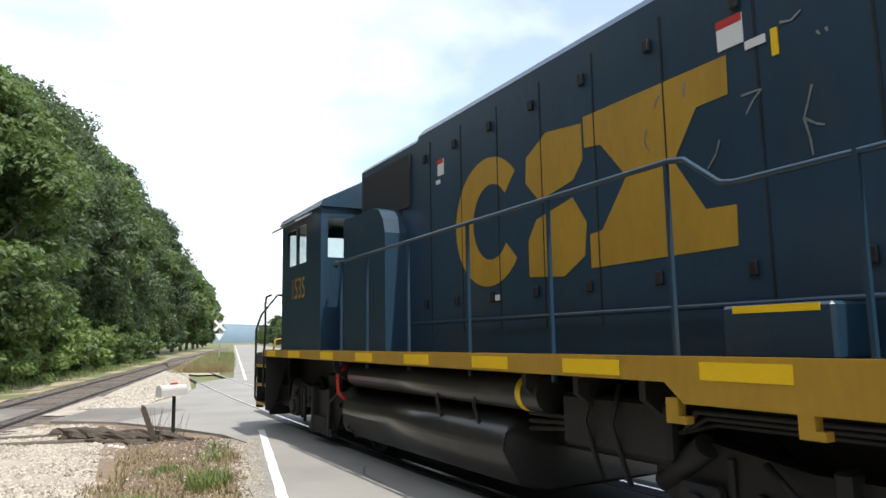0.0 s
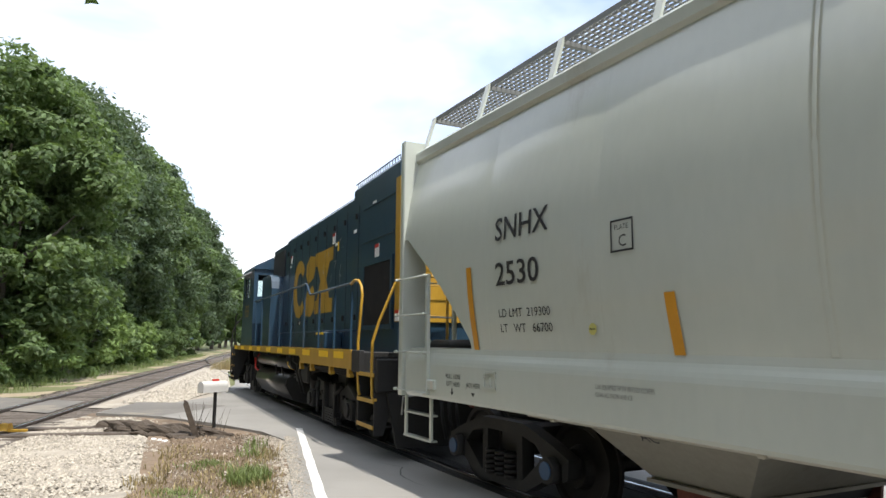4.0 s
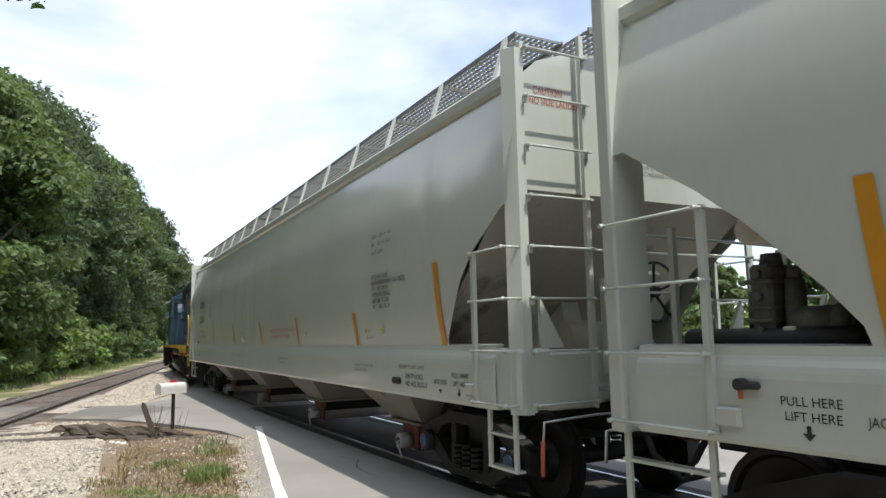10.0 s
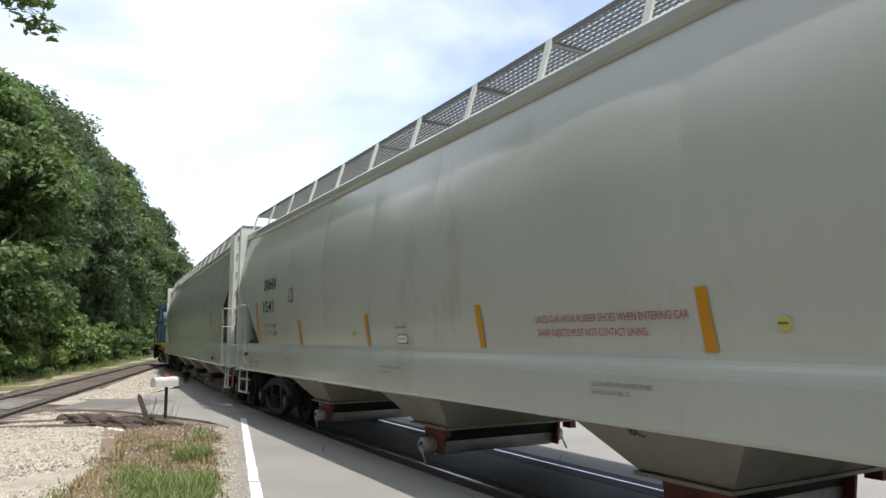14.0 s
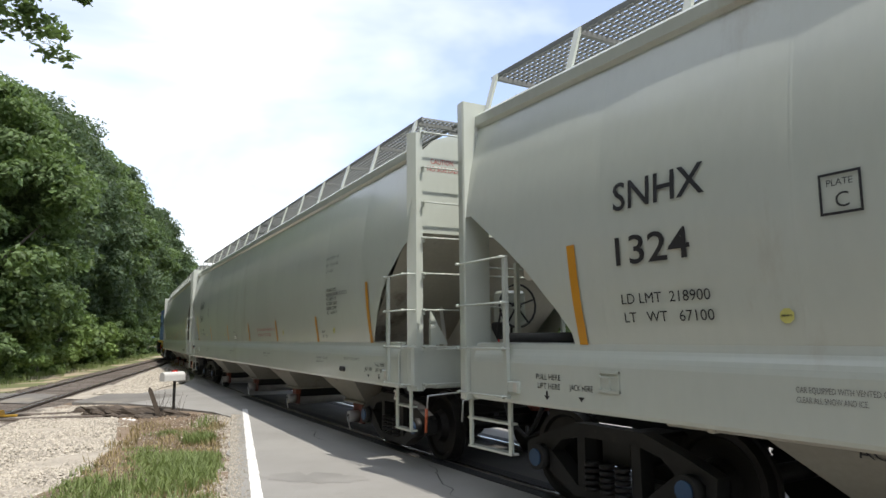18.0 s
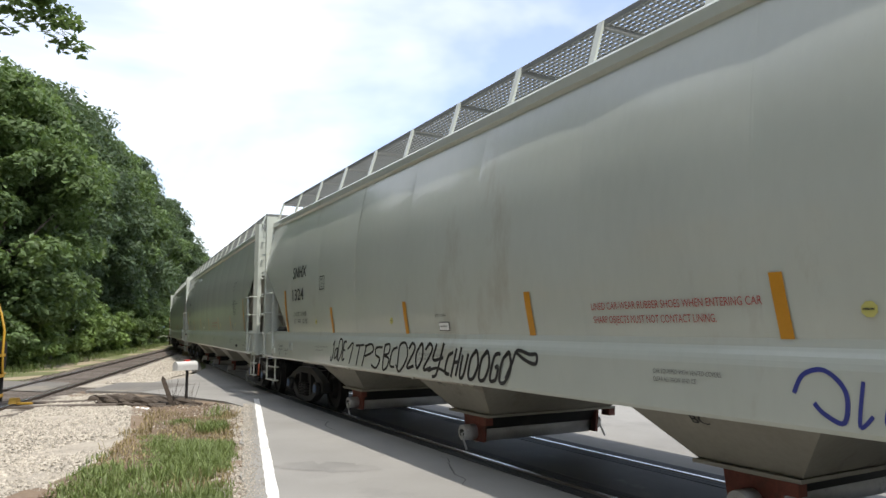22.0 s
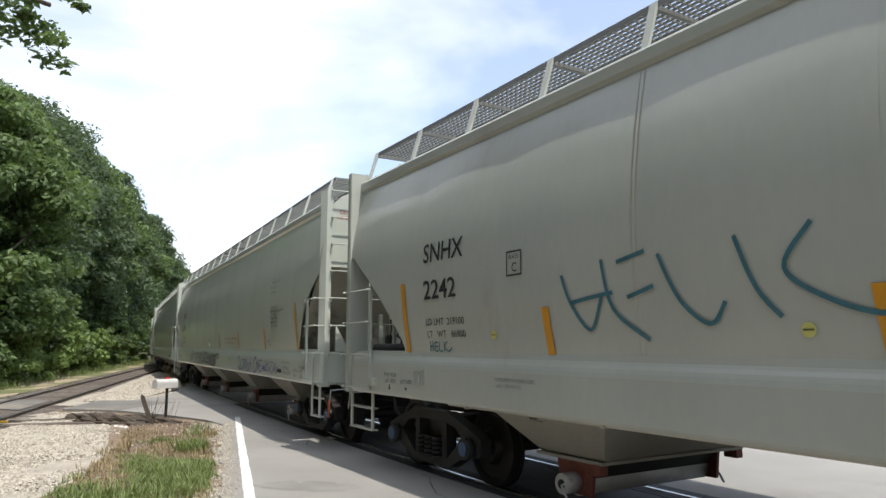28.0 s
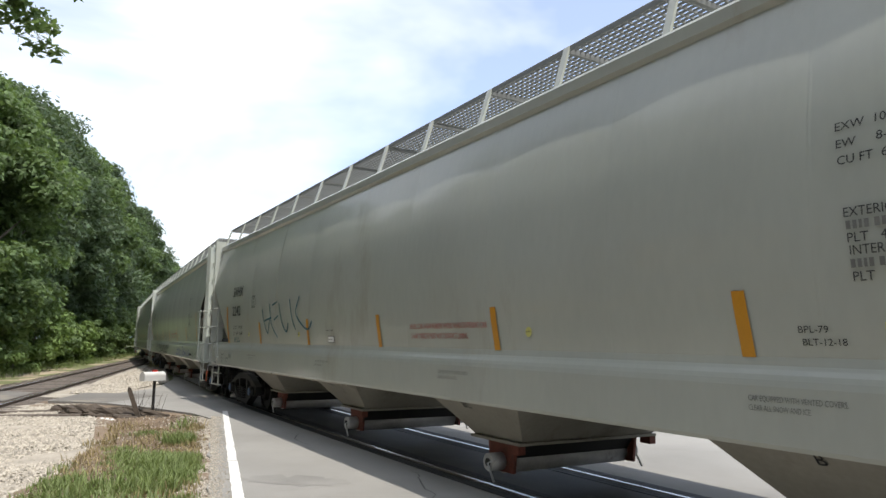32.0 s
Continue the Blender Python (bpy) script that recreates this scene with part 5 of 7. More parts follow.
for word, u0, u1, z0, z1, width in (("iam", 13.84, 14.62, 1.09, 1.37, 0.024), ("al", 14.68, 15.09, 1.08, 1.40, 0.024), ("o", 15.30, 15.62, 1.09, 1.41, 0.032), ("ne", 15.68, 16.07, 1.10, 1.37, 0.027), ("mars", 16.18, 16.72, 1.13, 1.29, 0.020),
                                    ("x", 16.74, 16.88, 1.13, 1.25, 0.018), ("dna", 16.94, 17.46, 1.11, 1.33, 0.020)):
    tag_word(WAGONS[2], word, u0, u1, z0, z1, width, M_INKBLUE, BLUE_TAG, lean=0.06)
scrawl(WAGONS[3], [[(5.20, 2.04), (5.42, 2.07), (5.70, 2.10)], [(5.09, 2.29), (5.19, 2.03), (5.41, 1.80), (5.57, 2.08)], [(5.59, 2.38), (5.69, 1.97), (6.04, 1.71)], [(5.76, 2.34), (6.06, 2.40)], [(5.85, 2.05), (6.13, 2.12)], [(6.19, 2.36), (6.37, 2.00), (6.61, 1.82), (6.75, 1.97)],
                   [(6.86, 2.41), (6.99, 2.05), (7.15, 1.85)], [(7.40, 2.43), (7.20, 2.16), (7.46, 1.95), (7.79, 1.85), (8.00, 1.98), (7.92, 1.89)]], 0.0, 0.0, 1.0, 0.034, M_INKTEAL, on_sill=False, label=TEAL_TAG)
tag_word(WAGONS[3], "heLk", 2.66, 3.15, 1.60, 1.72, 0.018, M_INKTEAL, TEAL_TAG, on_sill=False)

# chalked figure on the second wagon's rear bogie
me = letters("2", 0.13, "LEFT", 0.008)
me.materials.append(M_WHITE)
part("chalk_mark", me, M_WHITE, WAGONS[1], "white chalked figure", m=Matrix(((-1, 0, 0, HL - 18.51), (0, 0, 1, 1.126), (0, 1, 0, 0.77), (0, 0, 0, 1))))

# brake control valve in the front opening of the second wagon
vx = HL - 1.33
bm = bmesh.new()
box(bm, vx - 0.02, vx + 0.13, 1.12, 1.36, 1.60, 2.08, 0.025)
for z in (1.72, 1.80, 1.96):
    box(bm, vx - 0.03, vx + 0.145, 1.10, 1.375, z, z + 0.03, 0.008)
valve = part("control_valve", bm, M_VALVE, WAGONS[1], "dusty dark brake control valve")
for dx, dy, z0, z1, r in ((0.055, 1.22, 2.06, 2.15, 0.075), (-0.10, 1.24, 1.62, 1.98, 0.07), (-0.10, 1.24, 1.98, 2.06, 0.045), (0.17, 1.26, 1.66, 1.92, 0.035)):
    bm = bmesh.new()
    rod(bm, (vx + dx, dy, z0), (vx + dx, dy, z1), r, 14, r * 0.8)
    part("valve_body", bm, M_VALVE, valve)
for z in (1.68, 1.88, 2.02):
    bm = bmesh.new()
    rod(bm, (vx + 0.055, 1.36, z), (vx + 0.055, 1.40, z), 0.028, 8)
    part("valve_cap", bm, M_VALVE, valve)
bm = bmesh.new()
rod(bm, (vx - 0.12, 1.25, 1.71), (vx - 0.36, 1.25, 1.71), 0.105, 16)
rod(bm, (vx - 0.36, 1.25, 1.71), (vx - 0.44, 1.25, 1.71), 0.115, 16, 0.08)
part("valve_drum", bm, M_VALVE, valve)
bm = bmesh.new()
rod(bm, (vx - 0.44, 1.25, 1.71), (vx - 0.48, 1.25, 1.71), 0.075, 16)
part("drum_boot", bm, M_RUBBER, valve)
bm = bmesh.new()
rod(bm, (HL - 1.29, 1.60, 1.372), (HL - 1.29, 1.66, 1.372), 0.035, 12)
box(bm, HL - 1.42, HL - 1.27, 1.615, 1.655, 1.345, 1.392, 0.015)
knob = part("release_knob", bm, M_RUBBER, WAGONS[1], "black release knob on the sill")
bm = bmesh.new()
box(bm, HL - 1.305, HL - 1.285, 1.63, 1.65, 1.29, 1.345)
part("knob_tab", bm, M_HANDLE, knob)
bm = bmesh.new()
box(bm, vx - 0.17, vx - 0.09, 1.36, 1.39, 1.60, 1.70, 0.01)
part("valve_plate", bm, M_HOPPER, valve)

# ---- locomotive ----
LV = 8.15            # half its length; v = distance ahead of the rear end sill
STATION = ([0, 0.72, 1.4, 2.55, 3.3, 4.45, 4.8, 6.2, 9.7, 12.2, 13.55, 14.3, 16.3], [-0.06, 0.62, 1.35, 2.42, 3.18, 4.27, 4.66, 6.08, 9.48, 11.73, 13.19, 13.92, 15.75])


def V(v):
    """Place along the locomotive of one of its stations."""
    return float(np.interp(v, *STATION)) - LV


def handrail(parent, pts, mat, r=0.019, name="handrail", label=""):
    bm = bmesh.new()
    tube(bm, pts, r, 8)
    return part(name, bm, mat, parent, label)


def build_loco(front_number):
    g = thing("locomotive", None, None, "", "locomotive", group="locomotives")
    hw = 0.93
    # deck and side sill
    bm = bmesh.new()
    box(bm, V(0.9), V(15.4), -1.50, 1.50, 1.40, 1.50, 0.01)
    part("deck", bm, M_BLACK, g, "dark walkway deck")
    for sy in (1, -1):
        bm = bmesh.new()
        slab(bm, [(1.12 - LV, 1.535), (V(15.6), 1.51), (V(15.6), 1.38), (V(4.95), 1.36), (V(4.8), 1.23), (1.12 - LV, 1.23)], sy * 1.50, sy * 1.535, "y")
        sill = part("side_sill", bm, M_YELLOW, g, "yellow painted side sill")
        for i, v in enumerate((1.62, 2.67, 4.05, 5.35, 6.75, 8.3, 9.9, 11.5, 13.1, 14.6)):
            bm = bmesh.new()
            box(bm, V(v), V(v + 0.62), min(sy * 1.535, sy * 1.541), max(sy * 1.535, sy * 1.541), 1.385, 1.495)
            part("reflector", bm, M_REFLECT, sill, "bright yellow reflector tape")
        # dark end plate of the sill beside the steps, and the warning sign in the stepwell
        bm = bmesh.new()
        box(bm, 0.72 - LV, 1.118 - LV, min(sy * 1.44, sy * 1.525), max(sy * 1.44, sy * 1.525), 1.2, 1.53, 0.01)
        part("sill_end", bm, M_BLACK, g, "dark end plate of the side sill")
        bm = bmesh.new()
        slab(bm, [(0.45 - LV + 0.105 * math.cos(a), 1.33 + 0.105 * math.sin(a)) for a in (0.7854 * k + 0.3927 for k in range(8))], sy * 1.04, sy * 1.05, "y")
        sign = part("stop_sign", bm, M_REFLECT, g, "small yellow octagonal stop sign")
        me = letters("STOP", 0.045, "CENTER")
        me.materials.append(M_TEXT)
        side = Vector((-sy, 0, 0))
        m = Matrix((side, Vector((0, 0, 1)), Vector((0, sy, 0)))).transposed().to_4x4()
        m.translation = (0.45 - LV, sy * 1.053, 1.355)
        part("lettering", me, M_TEXT, sign, m=m)
        bm = bmesh.new()
        box(bm, 0.6 - LV, 0.78 - LV, min(sy * hw, sy * (hw + 0.014)), max(sy * hw, sy * (hw + 0.014)), 1.98, 2.15)
        st = part("notice", bm, M_WHITE, g, "white notice with a red band")
        bm = bmesh.new()
        box(bm, 0.6 - LV, 0.78 - LV, min(sy * (hw + 0.014), sy * (hw + 0.017)), max(sy * (hw + 0.014), sy * (hw + 0.017)), 2.10, 2.15)
        part("notice_band", bm, M_RED, st)
        for v in (1.3, 2.5, 3.95, 4.85):
            bm = bmesh.new()
            slab(bm, [(V(v), 1.26), (V(v + 0.10), 1.26), (V(v + 0.10), 1.10), (V(v - 0.06), 1.10), (V(v - 0.06), 1.15), (V(v), 1.15)], sy * 1.46, sy * 1.53, "y")
            part("jacking_bracket", bm, M_YELLOW, sill)
    # long hood: tall rear radiator section, lower middle, air filter section
    bm = bmesh.new()
    def hood(v0, v1, top, half, bev):
        ring = [(-half, 1.5), (half, 1.5), (half, top - bev), (half - bev * 0.8, top), (-half + bev * 0.8, top), (-half, top - bev)]
        slab(bm, ring, V(v0), V(v1), "x")
    hood(0.75, 3.3, 4.60, hw, 0.08)
    hood(3.3, 9.7, 4.46, hw, 0.10)
    part("long_hood", bm, M_BLUE, g, "dark blue engine hood")
    bm = bmesh.new()
    hood(9.7, 11.9, 4.36, hw, 0.06)
    part("filter_hood", bm, M_BLUE, g)
    for sy in (1, -1):
        bm = bmesh.new()
        box(bm, V(9.95), V(11.75), min(sy * hw, sy * (hw + 0.03)), max(sy * hw, sy * (hw + 0.03)), 3.45, 4.18)
        part("filter_grille", bm, M_RUBBER, g, "dark intake screen")
    for sy in (1, -1):
        bm = bmesh.new()
        ring = [(9.85 - LV, 1.5), (9.85 - LV, 3.1), (9.92 - LV, 3.3), (10.05 - LV, 3.44), (10.25 - LV, 3.5), (11.4 - LV, 3.5), (11.4 - LV, 1.5)]
        slab(bm, ring, sy * hw, sy * (hw + 0.33), "y")
        part("blower_duct", bm, M_BLUE, g, "rounded blue blower duct")
        # radiator grille: frame and slats
        bm = bmesh.new()
        y0, y1 = sy * hw, sy * (hw + 0.045)
        for a, b, c, d in ((0.95, 2.55, 2.98, 3.06), (0.95, 2.55, 1.86, 1.94), (0.95, 1.03, 1.94, 2.98), (2.47, 2.55, 1.94, 2.98)):
            box(bm, V(a), V(b), min(y0, y1), max(y0, y1), c, d)
        gr = part("radiator_frame", bm, M_BLUE, g)
        for i in range(20):
            bm = bmesh.new()
            v = 1.07 + i * 0.0715
            slab(bm, [(V(v), sy * (hw + 0.005)), (V(v + 0.05), sy * (hw + 0.035)), (V(v + 0.056), sy * (hw + 0.03)), (V(v + 0.008), sy * (hw + 0.002))], 1.94, 2.98, "z")
            part("slat", bm, M_BLACK, gr)
        # seams, latches and vents on the hood doors
        for v in (2.95, 3.75, 4.55, 5.35, 6.15, 6.95, 7.75, 8.55, 9.35):
            bm = bmesh.new()
            box(bm, V(v) - 0.008, V(v) + 0.008, min(sy * hw, sy * (hw + 0.006)), max(sy * hw, sy * (hw + 0.006)), 1.75, 4.2)
            part("door_seam", bm, M_BLACK, g)
            for z in (2.05, 3.95):
                bm = bmesh.new()
                box(bm, V(v) + 0.1, V(v) + 0.17, min(sy * hw, sy * (hw + 0.035)), max(sy * hw, sy * (hw + 0.035)), z, z + 0.11, 0.01)
                part("latch", bm, M_BLACK, g)
        bm = bmesh.new()
        tube(bm, [(V(9.7), sy * (hw + 0.10), 1.86), (V(2.7), sy * (hw + 0.10), 1.86)], 0.022, 6)
        part("side_pipe", bm, M_BLUE, g)
        bm = bmesh.new()
        box(bm, V(3.94), V(4.68), min(sy * hw, sy * (hw + 0.36)), max(sy * hw, sy * (hw + 0.36)), 1.51, 1.84, 0.02)
        part("battery_box", bm, M_BLUE, g, "worn blue battery box")
        bm = bmesh.new()
        box(bm, V(4.02), V(4.6), min(sy * (hw + 0.36), sy * (hw + 0.366)), max(sy * (hw + 0.36), sy * (hw + 0.366)), 1.79, 1.835)
        part("stripe", bm, M_REFLECT, g)
        for v, z, m, a, b in ((4.63, 3.69, M_WHITE, 0.19, 0.22), (4.48, 3.62, M_WHITE, 0.14, 0.06), (4.39, 3.5, M_REFLECT, 0.05, 0.19), (8.98, 3.70, M_WHITE, 0.15, 0.2), (9.08, 3.60, M_WHITE, 0.1, 0.05), (7.77, 2.06, M_WHITE, 0.14, 0.06), (2.62, 2.2, M_WHITE, 0.09, 0.12), (1.7, 3.1, M_WHITE, 0.22, 0.22), (1.9, 4.05, M_WHITE, 0.2, 0.06), (3.1, 3.7, M_WHITE, 0.16, 0.06)):
            bm = bmesh.new()
            box(bm, V(v), V(v + a), min(sy * hw, sy * (hw + 0.012)), max(sy * hw, sy * (hw + 0.012)), z, z + b)
            st = part("notice", bm, m, g, "small white notice" if m == M_WHITE else "yellow tag")
            if b > 0.15 and m == M_WHITE:
                bm = bmesh.new()
                box(bm, V(v), V(v + a), min(sy * (hw + 0.012), sy * (hw + 0.015)), max(sy * (hw + 0.012), sy * (hw + 0.015)), z + b * 0.72, z + b)
                part("notice_band", bm, M_RED, st)
        emblem(g, sy, hw)
        for st in (((4.52, 3.31), (4.36, 3.31), (4.43, 3.25), (4.49, 3.17)), ((4.01, 3.22), (4.05, 3.1), (4.08, 3.02), (4.05, 2.88), (4.04, 2.77)), ((4.08, 3.02), (4.0, 2.96), (3.95, 2.94)), ((4.19, 3.71), (4.11, 3.69), (4.04, 3.73)),
                   ((5.41, 3.32), (5.44, 3.21), (5.38, 3.12)), ((5.0, 3.58), (5.02, 3.50), (5.0, 3.46)), ((5.25, 3.57), (5.32, 3.47)), ((4.72, 3.05), (4.76, 2.95), (4.84, 2.86)), ((3.95, 3.55), (3.93, 3.52)), ((3.89, 3.55), (3.88, 3.52))):
            bm = bmesh.new()
            for p, q in zip(st, st[1:]):
                d = Vector((q[0] - p[0], q[1] - p[1])).normalized() * 0.009
                slab(bm, [(p[0] - d.y - LV, p[1] + d.x), (p[0] + d.y - LV, p[1] - d.x), (q[0] + d.y * 0.6 - LV, q[1] - d.x * 0.6), (q[0] - d.y * 0.6 - LV, q[1] + d.x * 0.6)], sy * (hw + 0.005), sy * (hw + 0.0075), "y")
            part("scratch", bm, M_STEEL, g, "pale scratch in the paint")
        # raised panel line and bolts above the radiator
        bm = bmesh.new()
        box(bm, V(0.95), V(2.7), min(sy * hw, sy * (hw + 0.02)), max(sy * hw, sy * (hw + 0.02)), 3.42, 3.45)
        box(bm, V(0.95), V(2.7), min(sy * hw, sy * (hw + 0.02)), max(sy * hw, sy * (hw + 0.02)), 4.04, 4.06)
        part("panel_trim", bm, M_BLUE, g)
    # roof hardware: radiator fan rail, exhaust, bell
    for i in range(5):
        bm = bmesh.new()
        for k in range(4):
            rod(bm, (V(0.9 + 0.5 * i + 0.12 * k), hw - 0.06, 4.60), (V(0.9 + 0.5 * i + 0.12 * k), hw - 0.06, 4.68), 0.008, 5)
        rod(bm, (V(0.9 + 0.5 * i), hw - 0.06, 4.68), (V(1.4 + 0.5 * i), hw - 0.06, 4.68), 0.01, 5)
        part("roof_rail", bm, M_BLACK, g)
    bm = bmesh.new()
    rod(bm, (V(11.3), 0.3, 4.3), (V(11.3), 0.3, 4.50), 0.28, 16, 0.24)
    rod(bm, (V(11.3), 0.3, 4.50), (V(11.3), 0.3, 4.56), 0.24, 16, 0.08)
    part("antenna_dome", bm, M_STEEL, g, "grey roof antenna dome")
    bm = bmesh.new()
    box(bm, V(6.0), V(7.2), -0.35, 0.35, 4.50, 4.6, 0.03)
    part("exhaust_stack", bm, M_BLACK, g)
    # cab: walls with real window openings
    cab(g)
    # short hood and front platform
    bm = bmesh.new()
    ring = [(-0.9, 1.5), (0.9, 1.5), (0.9, 2.45), (0.75, 2.6), (-0.75, 2.6), (-0.9, 2.45)]
    slab(bm, ring, V(14.45), V(15.55), "x")
    part("short_hood", bm, M_BLUE, g)
    # rear hood end: yellow panel with blue lower band
    bm = bmesh.new()
    box(bm, V(0.715), V(0.755), -hw - 0.004, hw + 0.004, 1.97, 4.28)
    end = part("hood_end", bm, M_YELLOW, g, "yellow painted hood end")
    for sy in (1, -1):
        bm = bmesh.new()
        box(bm, V(0.725), V(0.90), min(sy * (hw + 0.002), sy * (hw + 0.008)), max(sy * (hw + 0.002), sy * (hw + 0.008)), 1.97, 4.28)
        part("corner_band", bm, M_YELLOW, g)
    bm = bmesh.new()
    slab(bm, [(0.09 + 0.57 * (abs(math.cos(a)) ** 0.4) * (1 if math.cos(a) > 0 else -1), 3.66 + 0.165 * (abs(math.sin(a)) ** 0.5) * (1 if math.sin(a) > 0 else -1)) for a in (0.2618 * k + 0.1309 for k in range(24))], V(0.66), V(0.715), "x")
    nb = part("number_board", bm, M_WHITE, end, "white number board")
    me = letters(front_number, 0.225, "CENTER", 0.004)
    me.materials.append(M_TEXT)
    m = Matrix((Vector((0, -1, 0)), Vector((0, 0, 1)), Vector((-1, 0, 0)))).transposed().to_4x4()
    m.translation = (V(0.655), 0.09, 3.55)
    part("lettering", me, M_TEXT, nb, m=m @ Matrix.Diagonal((1.22, 1, 1, 1)))
    bm = bmesh.new()
    box(bm, V(0.5), V(0.72), -0.40, 0.16, 3.98, 4.27, 0.07)
    part("light_housing", bm, M_YELLOW, end)
    for y in (-0.25, 0.01):
        bm = bmesh.new()
        rod(bm, (V(0.5), y, 4.12), (V(0.47), y, 4.12), 0.1, 14)
        part("headlight", bm, M_STEEL, end)
    # grab irons on the hood end
    for z in (2.06, 2.54, 3.02, 3.48, 3.95, 4.42):
        for y in (0.34,):
            bm = bmesh.new()
            tube(bm, [(V(0.71), y + 0.32, z + 0.05), (V(0.60), y + 0.31, z), (V(0.60), y - 0.31, z), (V(0.71), y - 0.32, z + 0.05)], 0.013, 6)
            part("grab_iron", bm, M_YELLOW, end)
    bm = bmesh.new()
    for k in range(18):
        a0, a1 = 0.70 + 4.88 * k / 18, 0.70 + 4.88 * (k + 1) / 18
        slab(bm, [(0.24 - r * math.cos(a), 3.07 + 1.05 * r * math.sin(a)) for a, r in ((a0, 0.30), (a1, 0.30), (a1, 0.16), (a0, 0.16))], V(0.708), V(0.714), "x")
    bmesh.ops.remove_doubles(bm, verts=bm.verts[:], dist=0.0005)
    part("emblem_crescent", bm, M_BLUE, end, "blue open crescent of the emblem")
    for z0, z1 in ((3.09, 3.38), (2.76, 3.05)):
        bm = bmesh.new()
        slab(bm, [(-0.08, z0), (-0.34, z0), (-0.42, z0 + 0.08), (-0.42, z1 - 0.08), (-0.34, z1), (-0.08, z1), (0.0, z1 - 0.08), (0.0, z0 + 0.08)], V(0.708), V(0.714), "x")
        part("emblem_lozenge", bm, M_BLUE, end, "blue lozenge of the emblem")
    bm = bmesh.new()
    slab(bm, [(-0.44, 3.38), (-0.44, 3.22), (-0.56, 3.07), (-0.44, 2.92), (-0.44, 2.76), (-0.90, 2.76), (-0.90, 2.92), (-0.76, 3.07), (-0.90, 3.22), (-0.90, 3.38)], V(0.708), V(0.714), "x")
    part("emblem_hourglass", bm, M_BLUE, end, "blue hourglass shape of the emblem")
    # black rim round the number board
    bm = bmesh.new()
    slab(bm, [(0.09 + 0.595 * (abs(math.cos(a)) ** 0.4) * (1 if math.cos(a) > 0 else -1), 3.66 + 0.185 * (abs(math.sin(a)) ** 0.5) * (1 if math.sin(a) > 0 else -1)) for a in (0.2618 * k + 0.1309 for k in range(24))], V(0.67), V(0.714), "x")
    part("board_rim", bm, M_BLACK, end, "black rim of the number board")
    # platform ends, steps, pilots
    for sx, v0, v1 in ((-1, 0.0, 0.95), (1, 15.4, 16.3)):
        bm = bmesh.new()
        box(bm, V(v0), V(v1), -1.02, 1.02, 1.40, 1.50, 0.01)
        part("platform", bm, M_BLACK, g)
        bm = bmesh.new()
        xe = V(v0) if sx < 0 else V(v1)
        box(bm, min(xe, xe - sx * 0.09), max(xe, xe - sx * 0.09), -1.5, 1.5, 0.95, 1.42, 0.02)
        part("end_sill", bm, M_BLACK, g)
        bm = bmesh.new()
        slab(bm, [(-1.35, 0.95), (1.35, 0.95), (1.2, 0.18), (-1.2, 0.18)], xe - 0.03, xe + 0.03, "x")
        part("pilot", bm, M_BLACK, g, "black pilot plate")
        for sy in (1, -1):
            st = part("stepwell", None, None, g)
            a, b = (V(0.12), V(0.9)) if sx < 0 else (V(15.45), V(16.2))
            for c in (a, b):
                bm = bmesh.new()
                slab(bm, [(sy * 1.0, 1.45), (sy * 1.50, 1.45), (sy * 1.50, 0.35), (sy * 1.36, 0.35)], c - 0.015, c + 0.015, "x")
                part("well_plate", bm, M_BLACK, st)
            bm = bmesh.new()
            box(bm, a, b, min(sy * 1.0, sy * 1.03), max(sy * 1.0, sy * 1.03), 0.4, 1.45)
            part("well_plate", bm, M_BLACK, st)
            for z, o in ((0.45, 1.34), (0.81, 1.26), (1.18, 1.18)):
                bm = bmesh.new()
                box(bm, a, b, min(sy * (o - 0.2), sy * 1.50), max(sy * (o - 0.2), sy * 1.50), z, z + 0.03)
                s2 = part("step", bm, M_BLACK, st)
                bm = bmesh.new()
                box(bm, a, b, min(sy * 1.50, sy * 1.515), max(sy * 1.50, sy * 1.515), z - 0.02, z + 0.035)
                part("nosing", bm, M_YELLOW, s2, "yellow step edge")
            # tall yellow rails each side of the steps
            for c, up in ((a, 2.42), (b, 2.42)):
                inner = (c == b) if sx < 0 else (c == a)
                if sx < 0 and inner:
                    pts = [(q - LV, sy * 1.50, z) for q, z in ((1.33, 2.58), (1.12, 2.625), (0.90, 2.60), (0.76, 2.50), (0.71, 2.38), (0.79, 2.0), (0.87, 1.65), (0.84, 1.2), (0.80, 0.93), (0.74, 0.87))]
                elif sx < 0:
                    pts = [(q - LV, sy * y, z) for q, y, z in ((-0.02, 0.98, 2.60), (0.02, 1.1, 2.60), (0.06, 1.2, 2.52), (0.13, 1.42, 1.95), (0.17, 1.50, 1.65), (0.18, 1.50, 1.2), (0.14, 1.50, 0.9), (0.10, 1.50, 0.84), (-0.02, 1.50, 0.85))]
                elif inner:
                    pts = [(c + sx * -0.30, sy * 1.50, 2.55), (c + sx * -0.05, sy * 1.52, 2.53), (c, sy * 1.53, 2.40), (c - sx * 0.04, sy * 1.53, 1.95), (c + sx * 0.03, sy * 1.53, 1.45), (c + sx * 0.05, sy * 1.54, 0.75), (c + sx * 0.02, sy * 1.50, 0.68)]
                else:
                    pts = [(c, sy * 1.0, 2.62), (c, sy * 1.10, 2.62), (c - sx * 0.02, sy * 1.44, 2.2), (c, sy * 1.53, 1.9), (c, sy * 1.53, 0.55), (c, sy * 1.46, 0.45)]
